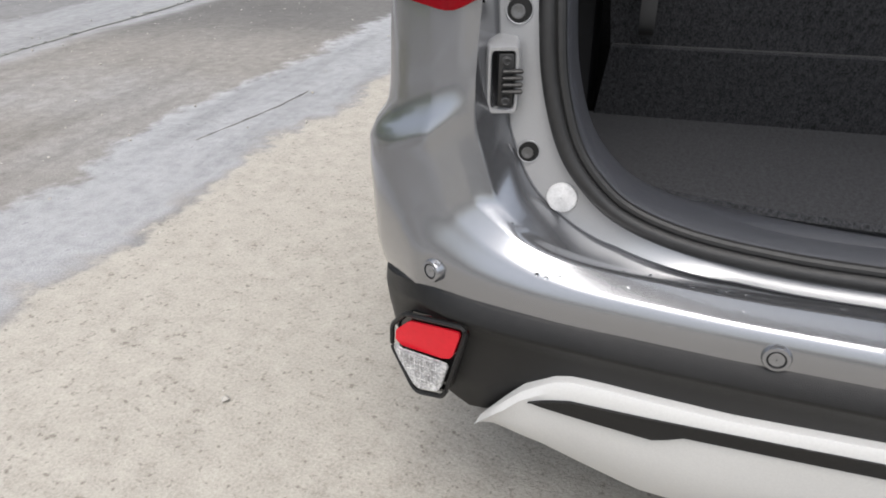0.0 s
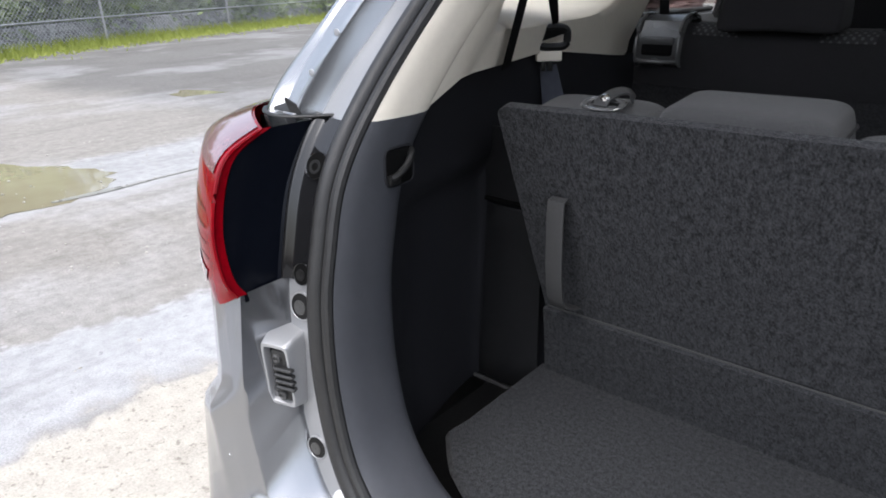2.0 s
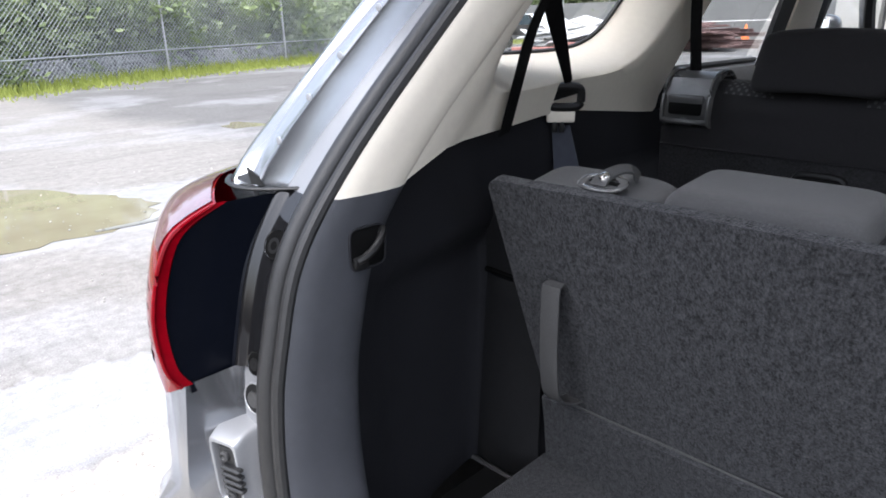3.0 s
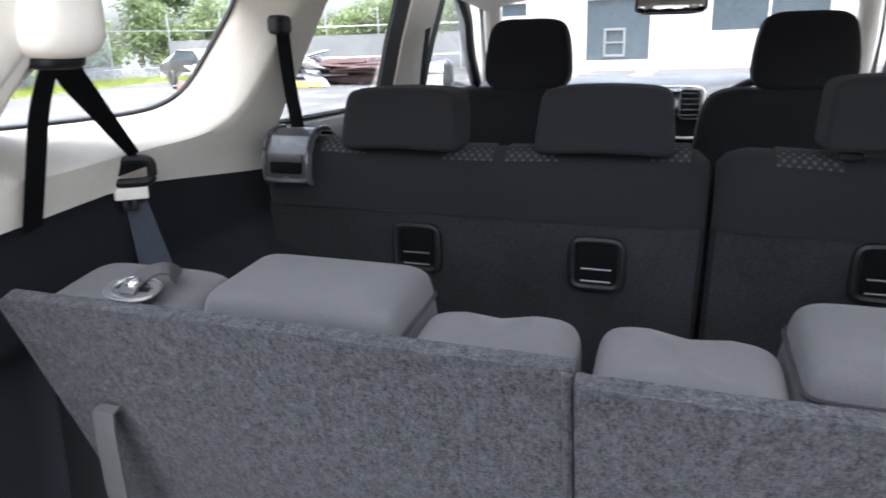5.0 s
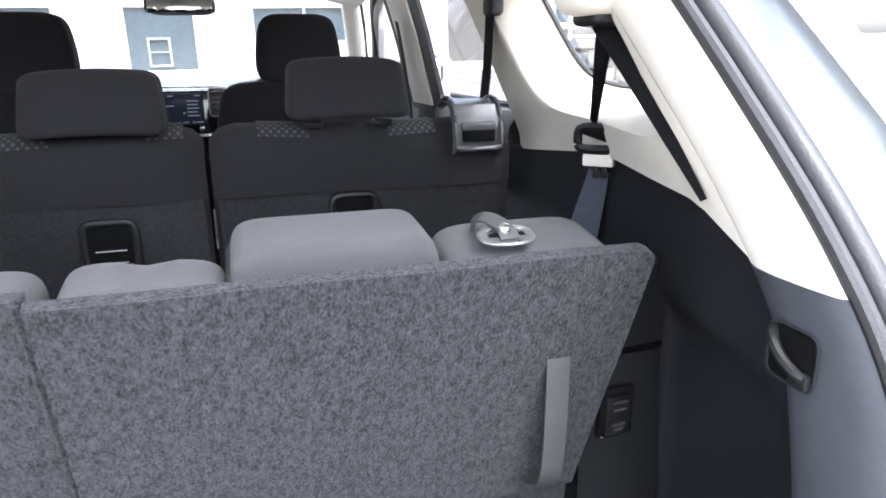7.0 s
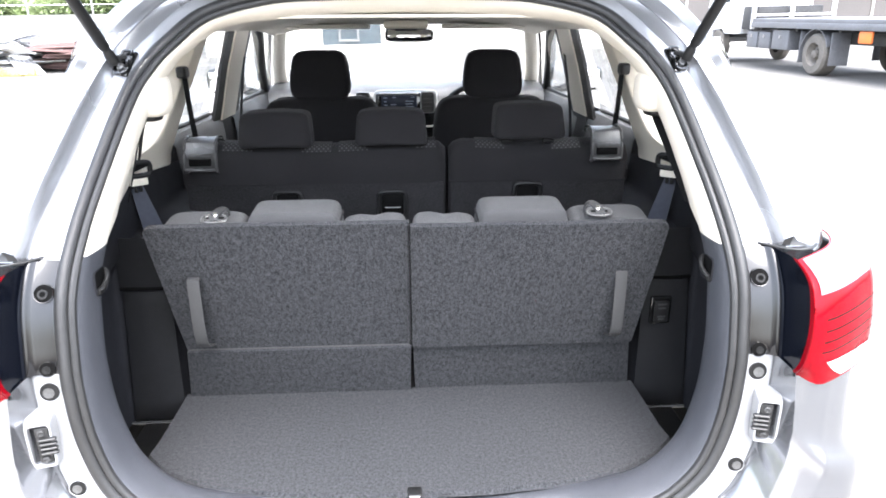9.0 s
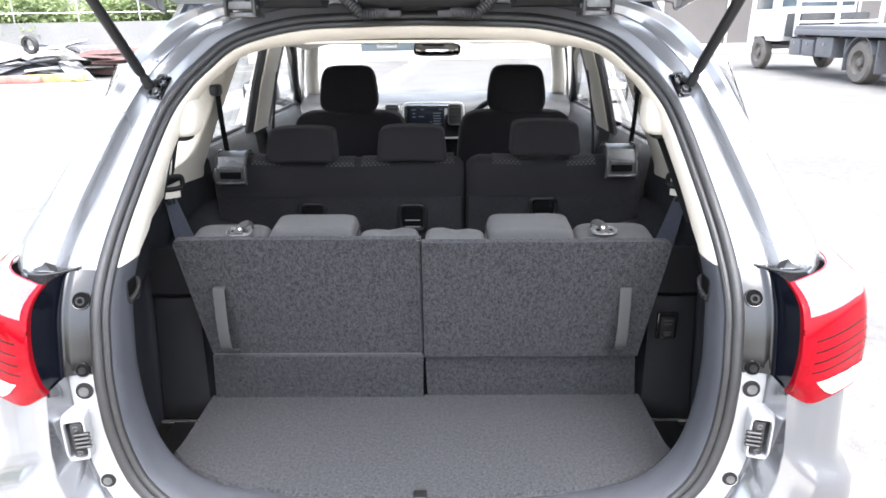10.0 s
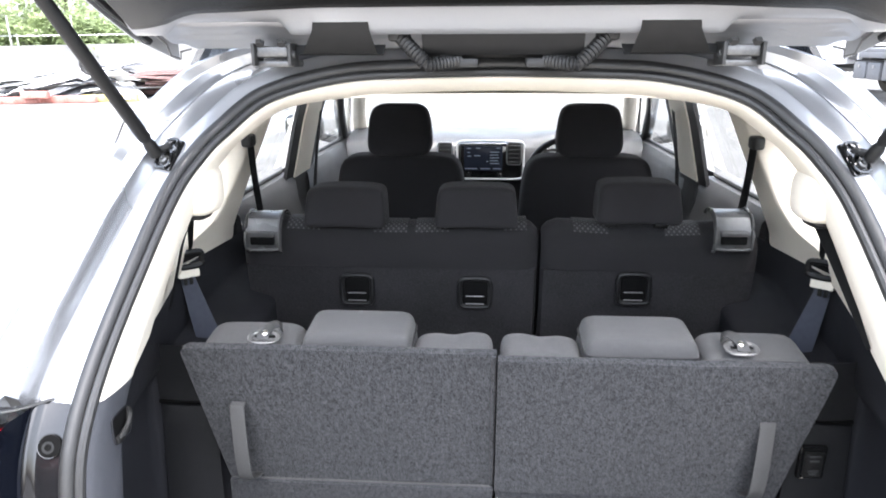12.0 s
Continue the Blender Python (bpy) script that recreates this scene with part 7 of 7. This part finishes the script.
def second_seat(xa, xb, rests, latches, rel, lift, label):
    t = thing("second_row_seat", ((xa + xb) / 2, 1.1, 0.42), label, "car seat", "second-row seats")
    dip = lambda x: 0.010 * math.cos((x - xa) / (xb - xa) * 2 * math.pi)
    def back_rows(z0, z1, n, d):
        return [[(x, second_back_y(z) - d, z) for x in [xa, xa + 0.008] + list(np.linspace(xa + 0.03, xb - 0.03, 14)) + [xb - 0.008, xb]] for z in np.linspace(z0, z1, n)]
    rows = back_rows(0.45, 1.085, 12, 0.0)
    for r in rows:
        r[0] = (r[0][0], r[0][1] + 0.02, r[0][2])
        r[-1] = (r[-1][0], r[-1][1] + 0.02, r[-1][2])
    part("carpet_back", sheet(rows, thick=0.01), CARPET_DARK, t, "dark felt seat back")
    prof = [(-0.0005, 1.083), (-0.004, 1.11), (-0.004, 1.15), (0.004, 1.18), (0.022, 1.197), (0.055, 1.203), (0.095, 1.197), (0.125, 1.17), (0.14, 1.08), (0.15, 0.80), (0.16, 0.50)]
    rows = []
    for k, x in enumerate([xa, xa + 0.004, xa + 0.018] + list(np.linspace(xa + 0.045, xb - 0.045, 20)) + [xb - 0.018, xb - 0.004, xb]):
        edge = min(abs(x - xa), abs(x - xb))
        dr = 0.022 * (1 - min(1, edge / 0.04)) ** 2
        rows.append([(x, 0.925 + y + (dr if y < 0.03 else (-dr if y > 0.09 else 0)), z - (dr * 1.2 if z > 1.15 else 0) + (dip(x) * 0.5 if z > 1.16 else 0)) for y, z in prof])
    part("cloth_top", sheet(rows), CLOTH_DARK, t, "black cloth upper backrest", sharp=60)
    part("back_seam", tube([(xa + 0.02, second_back_y(1.085) - 0.003, 1.085), (xb - 0.02, second_back_y(1.085) - 0.001, 1.085)], 0.0012, 6), CLOTH_DARK, t)
    part("seat_cushion", rbox((xa, 1.08, 0.42), (xb, 1.55, 0.66), 0.05, 3), CLOTH_DARK, t)
    for x, hz_ in rests:
        h = part("headrest", cushion((x, 0.955, hz_), (0.212, 0.100, 0.102), 0.26, 0.20, 44, 24, warp=lambda p: (p.x * (0.97 - 0.9 * p.z), p.y + 0.25 * p.z, p.z + 0.006 * math.cos(p.x * 14))), CLOTH_DARK, t, "black cloth headrest")
        for q in (-0.062, 0.062):
            part("guide", rbox((x + q - 0.017, 0.935, 1.196), (x + q + 0.017, 0.965, 1.208), 0.004), ANCHOR, h)
        for sg in (-1, 1):
            a0, a1 = sorted((x + sg * 0.070, x + sg * 0.158))
            a0, a1 = max(a0, xa + 0.03), min(a1, xb - 0.03)
            if a1 - a0 > 0.03:
                pr = [(0.004, 1.184), (0.012, 1.194), (0.030, 1.204), (0.055, 1.2065), (0.09, 1.202)]
                part("dotted_panel", sheet([[(xx, 0.925 + y, z + dip(xx) * 0.5) for y, z in pr] for xx in np.linspace(a0, a1, 6)]), CLOTH_DOT, t, "black cloth panel with pale dots")
    for x, z in latches:
        y = second_back_y(z)
        fr = part("tether_frame", tube([(x + 0.040 * spow(math.cos(a), 0.35), y - 0.006, z + 0.040 * spow(math.sin(a), 0.35)) for a in np.linspace(0, 2 * math.pi, 28, endpoint=False)], 0.007, 8, closed=True, up=(0, 1, 0)), ANCHOR, t, "black child-seat anchor recess")
        part("well", rbox((x - 0.036, y - 0.006, z - 0.036), (x + 0.036, y - 0.002, z + 0.036), 0.001), RECESS_SHADE, fr)
        for q in (-0.008, -0.029):
            part("anchor_bar", tube([(x - 0.024, y - 0.010, z + q), (x + 0.024, y - 0.010, z + q)], 0.0018, 8), STEEL_DULL, fr)
    sx = 1 if rel > 0 else -1
    a0, a1 = rel - 0.048, rel + 0.048
    prof = [(q, z + lift) for q, z in [(0.004, 1.124), (-0.014, 1.128), (-0.020, 1.150), (-0.015, 1.185), (0.002, 1.211), (0.030, 1.222), (0.065, 1.220), (0.09, 1.204)]]
    rl = part("release_handle", sheet([[(x, 0.925 + y + (0.006 if k in (0, 5) else 0), z - (0.006 if k in (0, 5) else 0)) for y, z in prof] for k, x in enumerate((a0, a0 + 0.006, a0 + 0.012, a1 - 0.012, a1 - 0.006, a1))]), SATIN_GREY, t, "satin grey seat release handle")
    for x in (a0 + 0.004, a1 - 0.004):
        part("handle_rib", tube(catmull([(x, 0.925 + y - 0.003, z + 0.001) for y, z in prof], 18), 0.0036, 8), SATIN_LIGHT, rl, "raised satin edge")
    part("handle_well", rbox((a0 + 0.016, 0.901, 1.146 + lift), (a1 - 0.016, 0.912, 1.168 + lift), 0.004), RECESS_SHADE, rl)
    part("handle_lip", tube([(a0 + 0.006, 0.905, 1.136 + lift), (a0 + 0.02, 0.901, 1.134 + lift), (a1 - 0.02, 0.901, 1.134 + lift), (a1 - 0.006, 0.905, 1.136 + lift)], 0.0045, 8), SATIN_LIGHT, rl)
    part("handle_top", rbox((a0 + 0.014, 0.902, 1.166 + lift), (a1 - 0.014, 0.912, 1.182 + lift), 0.005), SATIN_GREY, rl)


second_seat(-0.665, 0.111, ((-0.385, 1.242), (-0.048, 1.245)), ((-0.363, 1.02), (-0.050, 1.016)), -0.602, 0.0, "black cloth double rear bench seat with two headrests")
second_seat(0.119, 0.665, ((0.357, 1.260),), ((0.359, 1.036),), 0.590, 0.018, "black cloth single rear seat with one headrest")
for s in (-1, 1):
    bk = thing("belt_buckle", (s * 0.40, 0.52, 1.03), "grey third-row belt buckle strap behind the seat", "belt buckle", "third-row buckles")
    part("strap", sheet([[Vector((s * (0.60 - 0.10 * t), 0.52 + 0.05 * t - 0.02, 0.98 + 0.03 * math.sin(3 * t))), Vector((s * (0.60 - 0.10 * t), 0.58 + 0.05 * t, 0.985 + 0.03 * math.sin(3 * t)))] for t in np.linspace(0, 1, 8)], thick=0.004), WEB_GREY, bk)

# ---- front seats and dashboard ----
def front_seat(x):
    t = thing("front_seat", (x, 2.1, 0.42), "black cloth front seat with a rounded headrest", "car seat", "front seats")
    part("headrest", cushion((x, 1.885, 1.342), (0.252, 0.11, 0.200), 0.40, 0.34, 44, 28, warp=lambda p: (p.x * (1 - 1.2 * max(0, p.z + 0.02)), p.y + 0.1 * p.z, p.z)), CLOTH_DARK, t, "rounded black cloth headrest")
    for q in (-0.06, 0.06):
        part("post", tube([(x + q, 1.90, 1.15), (x + q, 1.89, 1.26)], 0.006, 8), CHROME, t)
    part("backrest", cushion((x, 1.95, 0.90), (0.53, 0.17, 0.70), 0.26, 0.30, 48, 32, warp=lambda p: (p.x * (1 - 0.22 * max(0, p.z)), p.y - 0.16 * p.z, p.z)), CLOTH_DARK, t)
    part("piping", tube([(x + 0.20 * math.sin(a), 1.845, 1.222 - 0.02 * math.sin(a) ** 2) for a in np.linspace(-1.4, 1.4, 20)], 0.003, 6), SATIN_GREY, t)
    part("seat_cushion", rbox((x - 0.25, 2.0, 0.42), (x + 0.25, 2.5, 0.66), 0.06, 3), CLOTH_DARK, t)


for x in (-0.363, 0.363):
    front_seat(x)

dash = thing("dashboard", (0, 2.9, 0.45), "black moulded dashboard with a lit centre screen", "dashboard")
rows = []
for x in np.linspace(-0.745, 0.745, 31):
    hood = 0.025 * math.exp(-((x - 0.37) / 0.16) ** 4)
    rows.append([(x, y, z + (hood if z > 1.15 and y < 2.9 else 0)) for y, z in ((2.76, 0.62), (2.68, 0.85), (2.65, 1.02), (2.65, 1.12), (2.67, 1.190), (2.72, 1.216), (2.85, 1.232), (3.0, 1.240), (3.15, 1.234), (3.22, 1.200))])
part("dash_top", sheet(rows), DASH, dash, "dark grey moulded dash top", sharp=60)
cs = part("console_panel", rbox((-0.172, 2.60, 0.72), (0.152, 2.72, 1.206), 0.02, 3), BLACK_GLOSS, dash, "gloss black centre panel")
part("bezel", tube([(-0.010 + 0.164 * spow(math.cos(a), 0.20), 2.597, 1.120 + 0.095 * spow(math.sin(a), 0.20)) for a in np.linspace(0, 2 * math.pi, 48, endpoint=False)], 0.0055, 8, closed=True, up=(0, 1, 0)), SKID, cs, "bright satin metal surround")
part("screen", rbox((-0.139, 2.590, 1.068), (0.050, 2.598, 1.190), 0.003), SCREEN, cs, "dark lit touch screen")
for x0, z0, w in ((-0.128, 1.176, 0.022), (-0.08, 1.178, 0.02), (0.018, 1.178, 0.022), (-0.124, 1.156, 0.014), (-0.124, 1.138, 0.018), (-0.09, 1.140, 0.03), (-0.012, 1.158, 0.045), (-0.012, 1.144, 0.040), (-0.012, 1.130, 0.045), (-0.012, 1.116, 0.040), (-0.012, 1.102, 0.045), (-0.028, 1.112, 0.008), (-0.135, 1.076, 0.060), (-0.06, 1.076, 0.050), (0.004, 1.076, 0.040)):
    part("icon_bar", rbox((x0, 2.5875, z0), (x0 + w, 2.5895, z0 + 0.0045), 0), ICON, cs)
for x in (-0.118, 0.040):
    part("knob", disc((x, 2.59, 1.050), (0, -1, 0), [(0.013, 0), (0.012, 0.014), (0.001, 0.015)], 18), CHROME, cs, "chrome knob")
for vx in (0.107, -0.235):
    vt = part("air_vent", rbox((vx - 0.036, 2.593, 1.098), (vx + 0.036, 2.62, 1.208), 0.008), BLACK_PLASTIC, dash)
    part("vent_surround", tube([(vx + 0.036 * spow(math.cos(a), 0.3), 2.591, 1.153 + 0.054 * spow(math.sin(a), 0.3)) for a in np.linspace(0, 2 * math.pi, 28, endpoint=False)], 0.0030, 6, closed=True, up=(0, 1, 0)), STEEL, vt)
    for k in range(5):
        part("vent_slat", rbox((vx - 0.031, 2.583, 1.109 + k * 0.020), (vx + 0.031, 2.595, 1.115 + k * 0.020), 0.002), SATIN_LIGHT, vt)
part("centre_console", rbox((-0.12, 2.0, 0.42), (0.12, 2.68, 0.72), 0.03), DASH, dash)
part("cluster", rbox((0.25, 2.655, 1.09), (0.50, 2.675, 1.17), 0.01), BLACK_GLOSS, dash)
sw = thing("steering_wheel", (0.36, 2.47, 1.08), "black three-spoke steering wheel at the dashboard", "steering wheel")
msw = Matrix.Translation((0.36, 2.47, 1.085)) @ Euler((radians(-66), 0, 0)).to_matrix().to_4x4()
part("rim", tube([msw @ Vector((0.185 * math.cos(a), 0.185 * math.sin(a), 0)) for a in np.linspace(0, 2 * math.pi, 48, endpoint=False)], 0.015, 10, closed=True), BLACK_PLASTIC, sw)
part("hub", cushion((0, 0, 0), (0.14, 0.12, 0.05), 0.6, 0.6, m=msw @ Matrix.Translation((0, 0, -0.02))), BLACK_PLASTIC, sw)
for a in (0.0, math.pi, -math.pi / 2):
    part("spoke", tube([msw @ Vector((0.05 * math.cos(a), 0.05 * math.sin(a), -0.01)), msw @ Vector((0.18 * math.cos(a), 0.18 * math.sin(a), 0))], 0.014, 8), SATIN_GREY, sw)
part("column", tube([msw @ Vector((0, 0, -0.03)), msw @ Vector((0, 0, -0.25))], 0.04, 12), BLACK_PLASTIC, sw)
